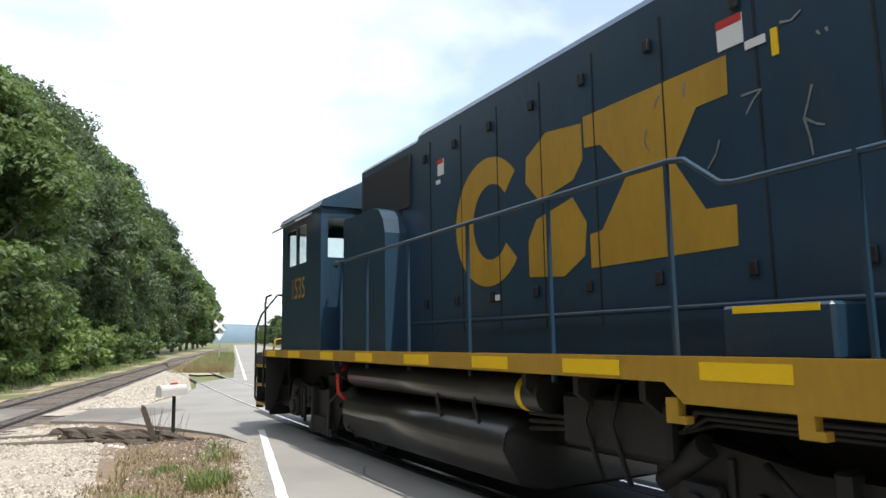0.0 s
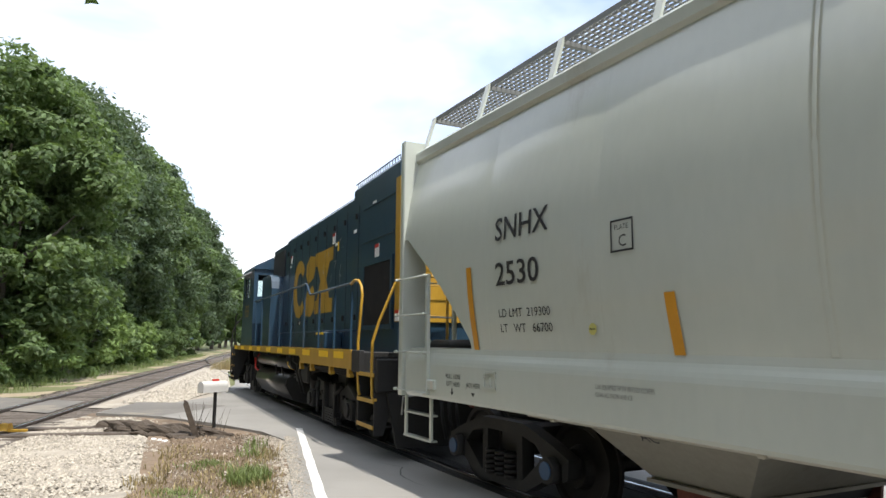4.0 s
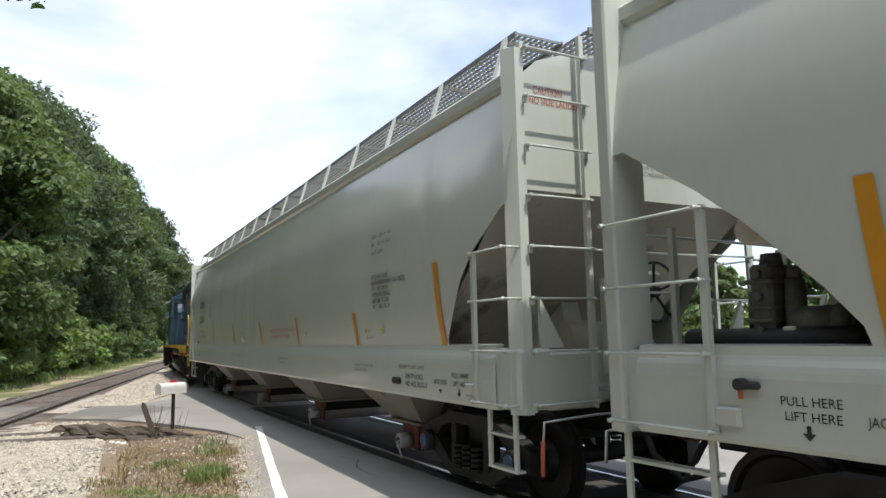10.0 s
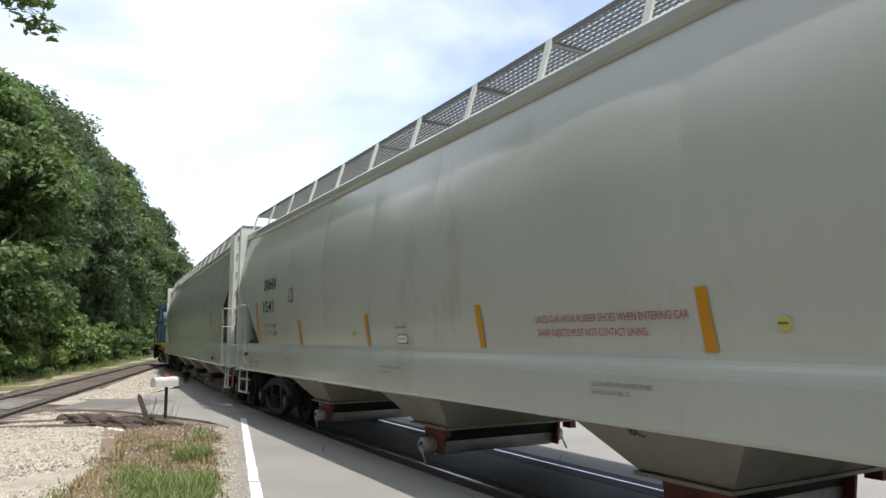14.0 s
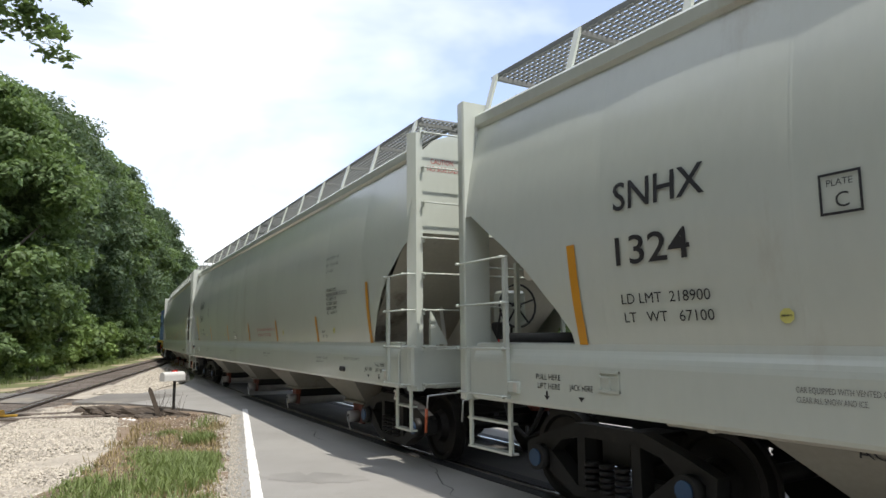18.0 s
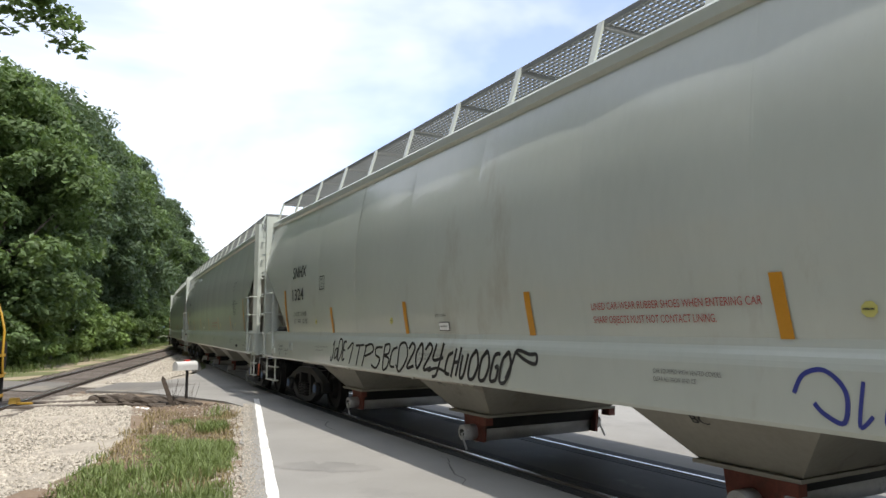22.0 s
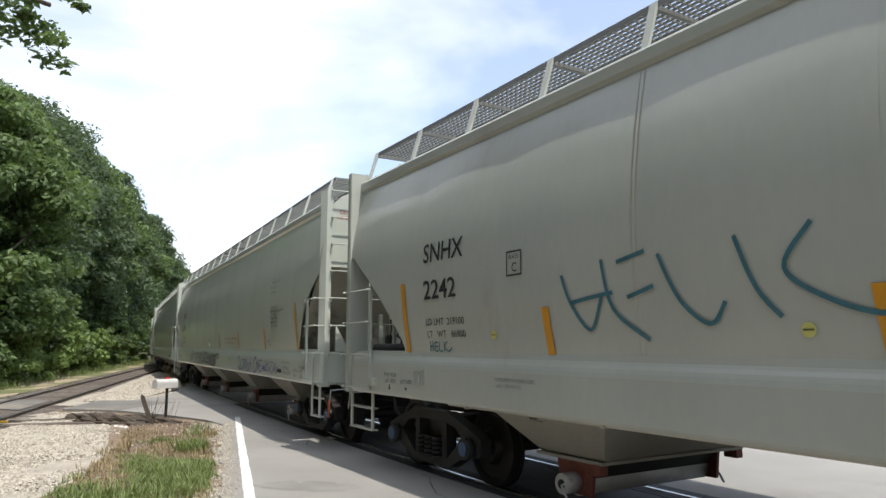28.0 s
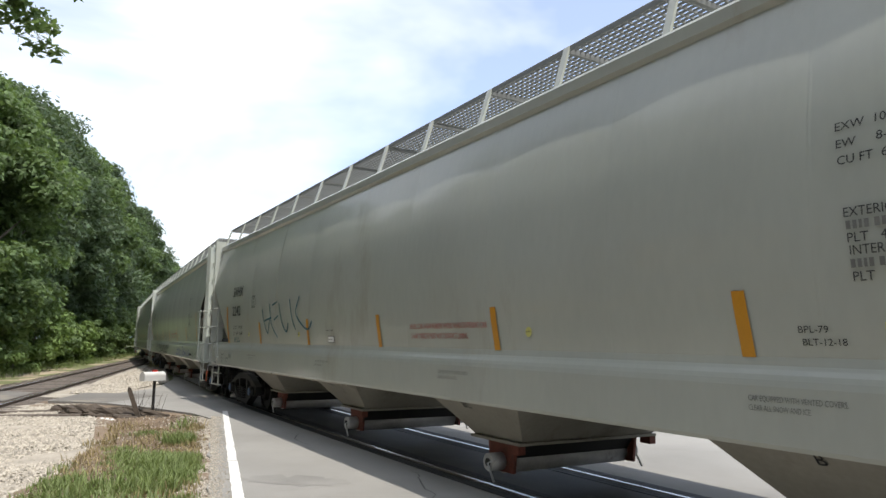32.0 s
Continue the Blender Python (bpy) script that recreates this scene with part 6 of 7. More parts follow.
                handrail(g, pts, M_YELLOW if sx < 0 else M_BLACK, 0.022, "step_rail", "yellow step handrail" if sx < 0 else "black step handrail")
        # end rail across, hoses, coupler, lamp
        for sy in (1, -1):
            handrail(g, [(xe, sy * 1.0, 2.62), (xe, sy * 0.45, 2.62), (xe, sy * 0.42, 2.55), (xe, sy * 0.42, 1.5)], M_YELLOW if sx < 0 else M_BLACK, 0.022, "end_rail")
            bm = bmesh.new()
            rod(bm, (xe, sy * 0.8, 1.18), (xe + sx * 0.09, sy * 0.8, 1.18), 0.12, 16, 0.13)
            d = part("ditch_light", bm, M_BLACK, g, "round ditch light")
            bm = bmesh.new()
            rod(bm, (xe + sx * 0.088, sy * 0.8, 1.18), (xe + sx * 0.095, sy * 0.8, 1.18), 0.1, 16)
            part("lens", bm, M_STEEL, d)
            for q in range(3):
                bm = bmesh.new()
                y = sy * (0.35 + 0.12 * q)
                tube(bm, [(xe, y, 1.0), (xe + sx * 0.16, y, 0.95), (xe + sx * 0.2, y * 0.98, 0.6), (xe + sx * 0.24, y * 0.9, 0.3)], 0.025, 6)
                part("hose", bm, M_RUBBER, g)
            handrail(g, [(xe + sx * 0.02, sy * 1.15, 1.42), (xe + sx * 0.03, sy * 1.10, 1.7), (xe + sx * 0.03, sy * 0.9, 1.72), (xe + sx * 0.02, sy * 0.86, 1.42)], M_YELLOW, 0.02, "grab_loop")
        bm = bmesh.new()
        box(bm, min(xe, xe + sx * 0.2), max(xe, xe + sx * 0.2), -0.1, 0.1, 0.76, 0.96, 0.03)
        box(bm, min(xe + sx * 0.1, xe + sx * 0.30), max(xe + sx * 0.1, xe + sx * 0.30), -0.16, 0.16, 0.72, 1.0, 0.05)
        part("coupler", bm, M_RUST, g)
    # walkway handrails with posts
    for sy in (1, -1):
        posts = [1.4, 2.5, 3.62, 4.88, 6.16, 7.51, 8.91, 10.23, 11.3]
        handrail(g, [(V(1.2), sy * 1.46, 2.60), (V(1.4), sy * 1.47, 2.60), (V(4.40), sy * 1.47, 2.58), (V(4.5), sy * 1.47, 2.60), (V(4.74), sy * 1.47, 2.81), (V(4.86), sy * 1.47, 2.83), (V(11.7), sy * 1.47, 2.80), (V(12.05), sy * 1.30, 2.80), (V(12.2), sy * 1.25, 2.9)], M_BLUE, 0.021, "handrail", "dark blue walkway handrail")
        for v in posts:
            bm = bmesh.new()
            box(bm, V(v) - 0.013, V(v) + 0.013, sy * 1.475 - 0.016, sy * 1.475 + 0.016, 1.3, 2.60 if v < 4.7 else 2.81)
            part("rail_post", bm, M_BLUE, g)
    # fuel tank, air tanks, pipes
    bm = bmesh.new()
    ring = [(-1.15, 0.92), (-1.36, 0.80), (-1.40, 0.62), (-1.22, 0.30), (-0.9, 0.20), (0.9, 0.20), (1.22, 0.30), (1.40, 0.62), (1.36, 0.80), (1.15, 0.92)]
    slab(bm, ring, V(7.1), V(11.5), "x")
    for f in bm.faces:
        f.smooth = len(f.verts) == 4
    bmesh.ops.bevel(bm, geom=[e for e in bm.edges if len(e.link_faces) == 2 and any(len(f.verts) > 4 for f in e.link_faces)], offset=0.03, segments=2, affect="EDGES")
    part("fuel_tank", bm, M_TANK, g, "glossy black fuel tank")
    for sy in (1, -1):
        bm = bmesh.new()
        rod(bm, (V(6.55), sy * 1.22, 1.16), (V(11.3), sy * 1.22, 1.16), 0.16, 18)
        part("air_tank", bm, M_TANK, g, "long black air reservoir")
        bm = bmesh.new()
        rod(bm, (V(6.8), sy * 1.22, 1.16), (V(6.88), sy * 1.22, 1.16), 0.166, 18)
        part("tape_band", bm, M_REFLECT, g)
        bm = bmesh.new()
        tube(bm, [(V(11.7), sy * 1.25, 1.3), (V(11.75), sy * 1.38, 1.15), (V(11.7), sy * 1.38, 0.9), (V(11.6), sy * 1.3, 0.8)], 0.03, 8)
        part("filler_pipe", bm, M_RED, g, "red capped filler pipe")
        for v in (7.6, 8.4, 5.9, 5.6):
            bm = bmesh.new()
            tube(bm, [(V(v), sy * 1.3, 1.3), (V(v + 0.05), sy * 1.36, 1.0), (V(v - 0.02), sy * 1.25, 0.55)], 0.022, 6)
            part("pipe", bm, M_BLACK, g)
    # underframe: centre sill, cross bearers and pipe bundles in the dark between the bogies
    bm = bmesh.new()
    box(bm, V(0.5), V(15.8), -0.75, 0.75, 0.62, 1.40, 0.02)
    part("underframe", bm, M_BLACK, g)
    for v in (5.2, 5.9, 6.6, 11.7):
        bm = bmesh.new()
        slab(bm, [(-1.45, 1.40), (1.45, 1.40), (1.45, 1.22), (0.8, 0.75), (-0.8, 0.75), (-1.45, 1.22)], V(v), V(v + 0.06), "x")
        part("cross_bearer", bm, M_BLACK, g)
    for sy in (1, -1):
        bm = bmesh.new()
        box(bm, V(5.15), V(6.3), min(sy * 0.95, sy * 1.3), max(sy * 0.95, sy * 1.3), 0.78, 1.2, 0.03)
        part("equipment_box", bm, M_BLACK, g)
        for q in range(3):
            bm = bmesh.new()
            tube(bm, [(V(1.2), sy * (1.30 - 0.1 * q), 1.18 - 0.05 * q), (V(4.9), sy * (1.30 - 0.1 * q), 1.16 - 0.05 * q), (V(5.1), sy * 1.2, 1.0), (V(6.9), sy * 1.2, 0.98 - 0.07 * q)], 0.022, 6)
            part("pipe", bm, M_BLACK, g)
    loco_bogie(g, 3.46 - LV)
    loco_bogie(g, 12.5 - LV)
    return g


def emblem(g, sy, hw):
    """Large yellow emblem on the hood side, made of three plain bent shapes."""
    y0, y1 = (hw + 0.001, hw + 0.0045) if sy > 0 else (-hw - 0.0045, -hw - 0.001)
    place = lambda v, z: ((v if sy > 0 else 13.1 - v) - LV, z)
    # a thick open crescent
    bm = bmesh.new()
    k = 30
    for i in range(k):
        a, b = (radians(40 + 280 * q / k) for q in (i, i + 1))
        q = [(7.80 - 0.70 * math.cos(a), 2.94 + 0.72 * math.sin(a)), (7.80 - 0.70 * math.cos(b), 2.94 + 0.72 * math.sin(b)), (7.74 - 0.37 * math.cos(b), 2.93 + 0.42 * math.sin(b)), (7.74 - 0.37 * math.cos(a), 2.93 + 0.42 * math.sin(a))]
        slab(bm, [place(*p) for p in q], y0, y1, "y")
    bmesh.ops.remove_doubles(bm, verts=bm.verts[:], dist=0.0005)
    part("emblem_crescent", bm, M_YELLOW, g, "yellow open crescent of the emblem")
    # two leaning lozenges
    for ring in (((6.20, 3.60), (6.72, 3.66), (7.06, 3.48), (7.08, 3.22), (6.86, 3.0), (6.34, 3.10), (6.20, 3.26)), ((7.06, 2.26), (6.52, 2.22), (6.22, 2.38), (6.18, 2.68), (6.36, 2.94), (6.92, 2.82), (7.06, 2.62))):
        bm = bmesh.new()
        slab(bm, [place(*p) for p in ring], y0, y1, "y")
        part("emblem_lozenge", bm, M_YELLOW, g, "yellow lozenge of the emblem")
    # an hourglass with feet
    bm = bmesh.new()
    slab(bm, [place(*p) for p in ((6.17, 3.65), (4.62, 3.65), (4.63, 3.36), (4.91, 3.35), (5.15, 2.99), (4.88, 2.57), (4.62, 2.56), (4.63, 2.27), (6.14, 2.26), (6.14, 2.56), (5.98, 2.58), (5.66, 2.99), (5.96, 3.34), (6.17, 3.36))], y0, y1, "y")
    part("emblem_hourglass", bm, M_YELLOW, g, "yellow hourglass shape of the emblem")


def cab(g):
    x0, x1, h = 12.0 - LV, 14.2 - LV, 1.42
    t = 0.05
    c = part("cab", None, None, g)
    for sy in (1, -1):
        y0, y1 = (h - t, h) if sy > 0 else (-h, -h + t)
        bm = bmesh.new()
        wz0, wz1 = 3.0, 3.66
        a, b = 12.75 - LV, 13.85 - LV
        box(bm, x0, x1, y0, y1, 1.5, wz0)
        box(bm, x0, x1, y0, y1, wz1, 3.86)
        box(bm, x0, a, y0, y1, wz0, wz1)
        box(bm, b, x1, y0, y1, wz0, wz1)
        box(bm, 13.27 - LV, 13.33 - LV, y0, y1, wz0, wz1)
        part("side_wall", bm, M_BLUE, c)
        for p, q in ((a, 13.27 - LV), (13.33 - LV, b)):
            bm = bmesh.new()
            yy = (y0 + y1) / 2
            box(bm, p, q, yy - 0.004, yy + 0.004, wz0, wz1)
            part("window_pane", bm, M_GLASS, c)
        bm = bmesh.new()
        slab(bm, [(sy * h, 3.78), (sy * h, 3.82), (sy * (h + 0.28), 3.66), (sy * (h + 0.28), 3.63)], V(12.9), V(14.3), "x")
        part("sun_visor", bm, M_STEEL, c, "pale metal sun visor")
        me = letters("1535", 0.36, "CENTER")
        me.materials.append(M_YELLOW)
        if sy > 0:
            m = Matrix((Vector((-1, 0, 0)), Vector((0, 0, 1)), Vector((0, 1, 0)))).transposed().to_4x4()
        else:
            m = Matrix((Vector((1, 0, 0)), Vector((0, 0, 1)), Vector((0, -1, 0)))).transposed().to_4x4()
        m.translation = (V(13.55), sy * (h + 0.006), 2.40)
        part("lettering", me, M_YELLOW, c, "yellow cab number", m=m @ Matrix.Diagonal((0.8, 1, 1, 1)))
    # front and rear walls, each with windows either side of the hoods
    for x, hood_half, top in ((x0, 0.93, 4.3), (x1 - t, 0.9, 2.6)):
        bm = bmesh.new()
        box(bm, x, x + t, -h + t, h - t, 1.5, 3.0)
        box(bm, x, x + t, -h + t, h - t, 3.66, 3.86)
        for a, b in ((-h + t, -h + 0.12), (-0.98, 0.98) if x == x0 else (-0.1, 0.1), (h - 0.12, h - t)):
            box(bm, x, x + t, a, b, 3.0, 3.66)
        part("cross_wall", bm, M_BLUE, c)
        for a, b in ((-h + 0.12, -0.98), (0.98, h - 0.12)) if x == x0 else ((-h + 0.12, -0.1), (0.1, h - 0.12)):
            bm = bmesh.new()
            box(bm, x + 0.02, x + 0.03, a, b, 3.0, 3.66)
            part("window_pane", bm, M_GLASS, c)
    bm = bmesh.new()
    slab(bm, [(-h - 0.03, 3.83), (h + 0.03, 3.83), (h - 0.02, 3.94), (0.7, 4.30), (-0.7, 4.30), (-h + 0.02, 3.94)], x0 - 0.05, x1 + 0.12, "x")
    part("cab_roof", bm, M_BLUE, c)
    bm = bmesh.new()
    box(bm, x0 + t, x1 - t, -h + t, h - t, 1.5, 1.54)
    part("cab_floor", bm, M_BLACK, c)


def loco_bogie(g, x):
    r, wb = 0.508, 2.74
    b = part("bogie", None, None, g, "", m=pose(x, 0, 0))
    for sy in (1, -1):
        bm = bmesh.new()
        h = wb / 2
        out = [(-h - 0.45, r + 0.34), (-h - 0.45, r + 0.10), (-h - 0.22, r - 0.06), (-h - 0.2, r - 0.16), (-h + 0.2, r - 0.16), (-h + 0.25, r - 0.02), (-0.75, r + 0.02), (-0.55, r - 0.24), (0.55, r - 0.24), (0.75, r + 0.02), (h - 0.25, r - 0.02), (h - 0.2, r - 0.16),
               (h + 0.2, r - 0.16), (h + 0.22, r - 0.06), (h + 0.45, r + 0.10), (h + 0.45, r + 0.34), (h, r + 0.44), (0.6, r + 0.34), (-0.6, r + 0.34), (-h, r + 0.44)]
        slab(bm, out, sy * 1.02, sy * 1.16, "y")
        part("side_frame", bm, M_BLACK, b)
        bm = bmesh.new()
        for k in range(6):
            box(bm, -0.55 + 0.02 * k, 0.55 - 0.02 * k, min(sy * 1.16, sy * 1.24), max(sy * 1.16, sy * 1.24), r - 0.34 + 0.045 * k, r - 0.305 + 0.045 * k)
        part("leaf_spring", bm, M_BLACK, b)
        for sx in (1, -1):
            bm = bmesh.new()
            box(bm, sx * h - 0.17, sx * h + 0.17, min(sy * 1.16, sy * 1.28), max(sy * 1.16, sy * 1.28), r - 0.17, r + 0.17, 0.03)
            rod(bm, (sx * h, sy * 1.28, r), (sx * h, sy * 1.32, r), 0.12, 12)
            part("axle_box", bm, M_BLACK, b)
            bm = bmesh.new()
            rod(bm, (sx * (h + 0.42), sy * 1.10, r + 0.1), (sx * (h - 0.05), sy * 1.2, r + 0.42), 0.09, 10)
            part("brake_cylinder", bm, M_BLACK, b)
            bm = bmesh.new()
            slab(bm, [(sx * (h - 0.62), r + 0.25), (sx * (h - 0.50), r + 0.25), (sx * (h - 0.42), r - 0.3), (sx * (h - 0.52), r - 0.34)], sy * 0.86, sy * 0.98, "y")
            part("brake_hanger", bm, M_BLACK, b)
            bm = bmesh.new()
            tube(bm, [(sx * (h - 0.5), sy * 1.22, r + 0.36), (sx * (h - 0.75), sy * 1.3, r + 0.2), (sx * (h - 0.75), sy * 1.3, r - 0.2)], 0.03, 6)
            part("sand_pipe", bm, M_BLACK, b)
            for q, z, rr in ((h - 0.42, r + 0.12, 0.05), (h - 0.62, r + 0.16, 0.04), (h + 0.3, r + 0.24, 0.045)):
                bm = bmesh.new()
                rod(bm, (sx * q, sy * 1.15, z), (sx * q, sy * 1.21, z), rr, 10)
                part("bolt_boss", bm, M_WHEEL, b)
            bm = bmesh.new()
            box(bm, sx * (h - 0.98) - 0.05, sx * (h - 0.98) + 0.05, min(sy * 1.1, sy * 1.26), max(sy * 1.1, sy * 1.26), r - 0.36, r + 0.4, 0.02)
            part("spring_hanger", bm, M_BLACK, b)
            bm = bmesh.new()
            box(bm, sx * h - 0.24, sx * h - 0.19, min(sy * 1.14, sy * 1.2), max(sy * 1.14, sy * 1.2), r - 0.2, r + 0.36, 0.01)
            part("pedestal_guide", bm, M_BLACK, b)
    bm = bmesh.new()
    box(bm, -0.3, 0.3, -1.0, 1.0, r + 0.05, r + 0.6, 0.03)
    part("bolster", bm, M_BLACK, b)
    for sx in (1, -1):
        bm = bmesh.new()
        half = [(0.0, 0.1), (0.655, 0.1), (0.655, r + 0.026), (0.69, r + 0.024), (0.695, r), (0.80, r * 0.98), (0.80, r * 0.86), (0.77, r * 0.8), (0.77, r * 0.48), (0.86, r * 0.40), (0.86, 0.1), (1.0, 0.1)]
        lathe(bm, [(-y, q) for y, q in half[:0:-1]] + half, 28)
        part("wheelset", bm, M_WHEEL, b, "steel wheels on an axle", m=pose(sx * wb / 2, 0, r))


LOCO = build_loco("1535")
tagged(LOCO, "dark blue and yellow road-switcher locomotive pulling hopper wagons")
PARKED = copy_thing(LOCO, Matrix.Translation(on_side(1.40)) @ Matrix.Rotation(radians(90) + SIDE_H + math.pi, 4, "Z"))
tagged(PARKED, "parked locomotive with yellow handrails on the side track")


# ---- trees ----
def crown_mesh(name, seed, radius, height, base, mat, blobs=70, leaves=120, size=0.24, droop=0.3):
    """A crown of many small leaves gathered in uneven clumps, with gaps between."""
    rng = np.random.default_rng(seed)
    V, F = [], []
    count = 0
    for _ in range(blobs):
        t = rng.uniform(0.02, 1.0)
        ring = math.sin(math.pi * min(1.0, 0.16 + 0.80 * t)) ** 0.7
        a, rr = rng.uniform(0, 6.283), radius * ring * rng.uniform(0.55, 1.0)
        c = np.array([rr * math.cos(a), rr * math.sin(a), base + height * t + rng.uniform(-0.4, 0.4)])
        br = rng.uniform(0.40, 1.25) * radius * 0.30
        d = rng.normal(size=(leaves, 3)) + np.array([0, 0, 0.35])
        d /= np.linalg.norm(d, axis=1)[:, None]
        p = c + d * br * rng.uniform(0.55, 1.08, size=(leaves, 1)) * np.array([1, 1, 0.6])
        nrm = d + rng.normal(size=(leaves, 3)) * 0.7 + np.array([0, 0, 0.5])
        nrm /= np.linalg.norm(nrm, axis=1)[:, None]
        tan = np.cross(nrm, rng.normal(size=(leaves, 3)))
        tan /= np.linalg.norm(tan, axis=1)[:, None]
        bit = np.cross(nrm, tan)
        s = size * rng.uniform(0.6, 1.35, size=(leaves, 1))
        quad = np.stack([p - tan * s, p + bit * s * 0.5 - nrm * s * 0.12, p + tan * s, p - bit * s * 0.5 - nrm * s * 0.12], axis=1)
        V.append(quad.reshape(-1, 3))
        F.append((np.arange(leaves * 4).reshape(-1, 4) + count))
        count += leaves * 4
    me = bpy.data.meshes.new(name)
    me.from_pydata(np.concatenate(V).tolist(), [], np.concatenate(F).tolist())
    me.materials.append(mat)
    return me


def trunk_mesh(name, seed, height, r, limbs=9, spread=2.6):
    rng = random.Random(seed)
    bm = bmesh.new()
    p, pts = Vector((0, 0, -0.3)), []
    for i in range(7):
        pts.append(p.copy())
        p = p + Vector((rng.uniform(-0.15, 0.15), rng.uniform(-0.15, 0.15), height / 6))
    for i in range(6):
        rod(bm, pts[i], pts[i + 1], r * (1 - i / 7), 8, r * (1 - (i + 1) / 7), caps=False)
    for i in range(limbs):
        k = rng.randint(1, 5)
        a = rng.uniform(0, 6.283)
        q = pts[k] + Vector((math.cos(a) * spread * rng.uniform(0.5, 1), math.sin(a) * spread * rng.uniform(0.5, 1), rng.uniform(0.6, 2.0)))
        m = (pts[k] + q) / 2 + Vector((0, 0, -0.25))
        rod(bm, pts[k], m, r * 0.38, 6, r * 0.26, caps=False)
        rod(bm, m, q, r * 0.26, 6, r * 0.08)
    return bm


TREE_KINDS = []
for k, (mat, rad, hgt, base, size, blobs, leaves) in enumerate(((M_LEAF_DARK, 3.6, 10.5, 2.2, 0.145, 125, 300), (M_LEAF, 3.4, 9.0, 2.0, 0.135, 125, 300), (M_LEAF_DARK, 4.2, 12.0, 2.4, 0.15, 135, 300), (M_LEAF, 3.0, 8.6, 1.4, 0.12, 120, 300), (M_LEAF, 3.9, 11.0, 1.6, 0.145, 130, 300),
                                                                (M_LEAF_DARK, 3.7, 10.5, 1.2, 0.42, 70, 60), (M_LEAF, 3.7, 9.5, 1.0, 0.42, 70, 60))):
    root = thing("tree", None, None, "tall leafy broadleaf tree in full summer leaf", "tree", group="trees beside the side track")
    part("trunk", trunk_mesh("trunk", k, base + hgt * 0.75, 0.24, spread=rad * 0.75), M_BARK, root)
    part("crown", crown_mesh("crown", 11 + k, rad, hgt, base, mat, blobs=blobs, leaves=leaves, size=size), mat, root)
    TREE_KINDS.append(root)
placed = set()
rnd = random.Random(4)


def plant(kind, x, y, size, turn, label=""):
    m = pose(x, y, -0.12, 0, 0, turn) @ Matrix.Diagonal((size, size, size, 1))
    root = TREE_KINDS[kind]
    if kind not in placed:
        placed.add(kind)
        root.matrix_basis = m
        ob = root
    else:
        ob = copy_thing(root, m)
        ob.scale = (size, size, size)
    if label:
        tagged(ob, label)
    return ob


def beside(y, left):
    p = on_side(y, left)
    return p.x, p.y


ROWS = [(1, 11.0, 8.0, 1.12), (3, 29.0, 5.7, 1.32), (4, 25.0, 10.0, 1.08), (3, 33.5, 6.5, 1.41), (1, 36.5, 7.6, 1.41), (0, 41.0, 8.8, 1.36), (2, 46.0, 9.4, 1.28), (0, 51.0, 8.8, 1.43), (2, 56.5, 9.2, 1.36),
        (4, 62.0, 8.8, 1.51), (0, 69.0, 9.0, 1.56), (2, 77.0, 9.4, 1.44), (4, 86.0, 9.0, 1.52), (0, 96.0, 9.4, 1.56), (2, 107.0, 9.0, 1.48), (5, 120.0, 8.8, 1.6), (6, 135.0, 8.0, 1.7), (5, 152.0, 8.0, 1.65),
        (6, 172.0, 8.4, 1.75), (5, 195.0, 8.5, 1.7), (6, 222.0, 9.0, 1.7), (5, 255.0, 9.5, 1.7), (4, 34.0, 14.0, 1.0), (2, 44.0, 14.5, 1.1), (6, 27.0, 15.0, 1.0), (6, 16.0, 14.0, 1.0), (4, 56.0, 13.5, 1.45),
        (2, 68.0, 13.5, 1.5)]
# the row goes on out of view, tall and close, beside and behind the camera
# these unseen trees are added to keep sky light off the wagon sides
ROWS += [(5 + k % 2, 15.0 - 5.0 * k, 9.0 + 1.5 * (k % 3), 1.55) for k in range(17)]
for kind, y, left, size in ROWS:
    x, yy = beside(y, left)
    plant(kind, x, yy, size, rnd.uniform(0, 360))


# a tall tree whose limb reaches out over the track
lx, ly = beside(9.0, 6.2)
lx += 0.9
lt = thing("tree", None, None, "tall tree with a long limb reaching over the track", "tree", group="trees beside the side track", m=pose(lx, ly, -0.12))
bm = trunk_mesh("trunk", 77, 11.0, 0.26, 8, 3.0)
REACH = [(0, 0, 4.8), (1.8, 0.6, 7.0), (3.6, 1.2, 8.4), (5.7, 1.8, 8.8), (7.2, 2.2, 8.4)]
tube(bm, REACH, 0.045, 6)
part("trunk", bm, M_BARK, lt)
part("crown", crown_mesh("crown", 78, 3.4, 6.0, 6.6, M_LEAF, blobs=60, leaves=200, size=0.12), M_LEAF, lt)
limb = crown_mesh("limb_leaves", 79, 1.0, 0.7, 0.0, M_LEAF, blobs=90, leaves=42, size=0.085)
rgl = random.Random(6)
for k in range(90):
    f = rgl.uniform(0.45, 1.0) * (len(REACH) - 1)
    n = min(len(REACH) - 2, int(f))
    c = Vector(REACH[n]).lerp(Vector(REACH[n + 1]), f - n) + Vector((rgl.uniform(-0.5, 0.5), rgl.uniform(-0.8, 0.8), rgl.uniform(-1.0, 0.9)))
    group = [limb.vertices[i] for i in range(k * 168, k * 168 + 168)]
    mid = sum((v.co for v in group), Vector()) / 168
    for v in group:
        v.co = c + (v.co - mid) * Vector((1.25, 1.25, 0.8))
part("limb_leaves", limb, M_LEAF, lt)


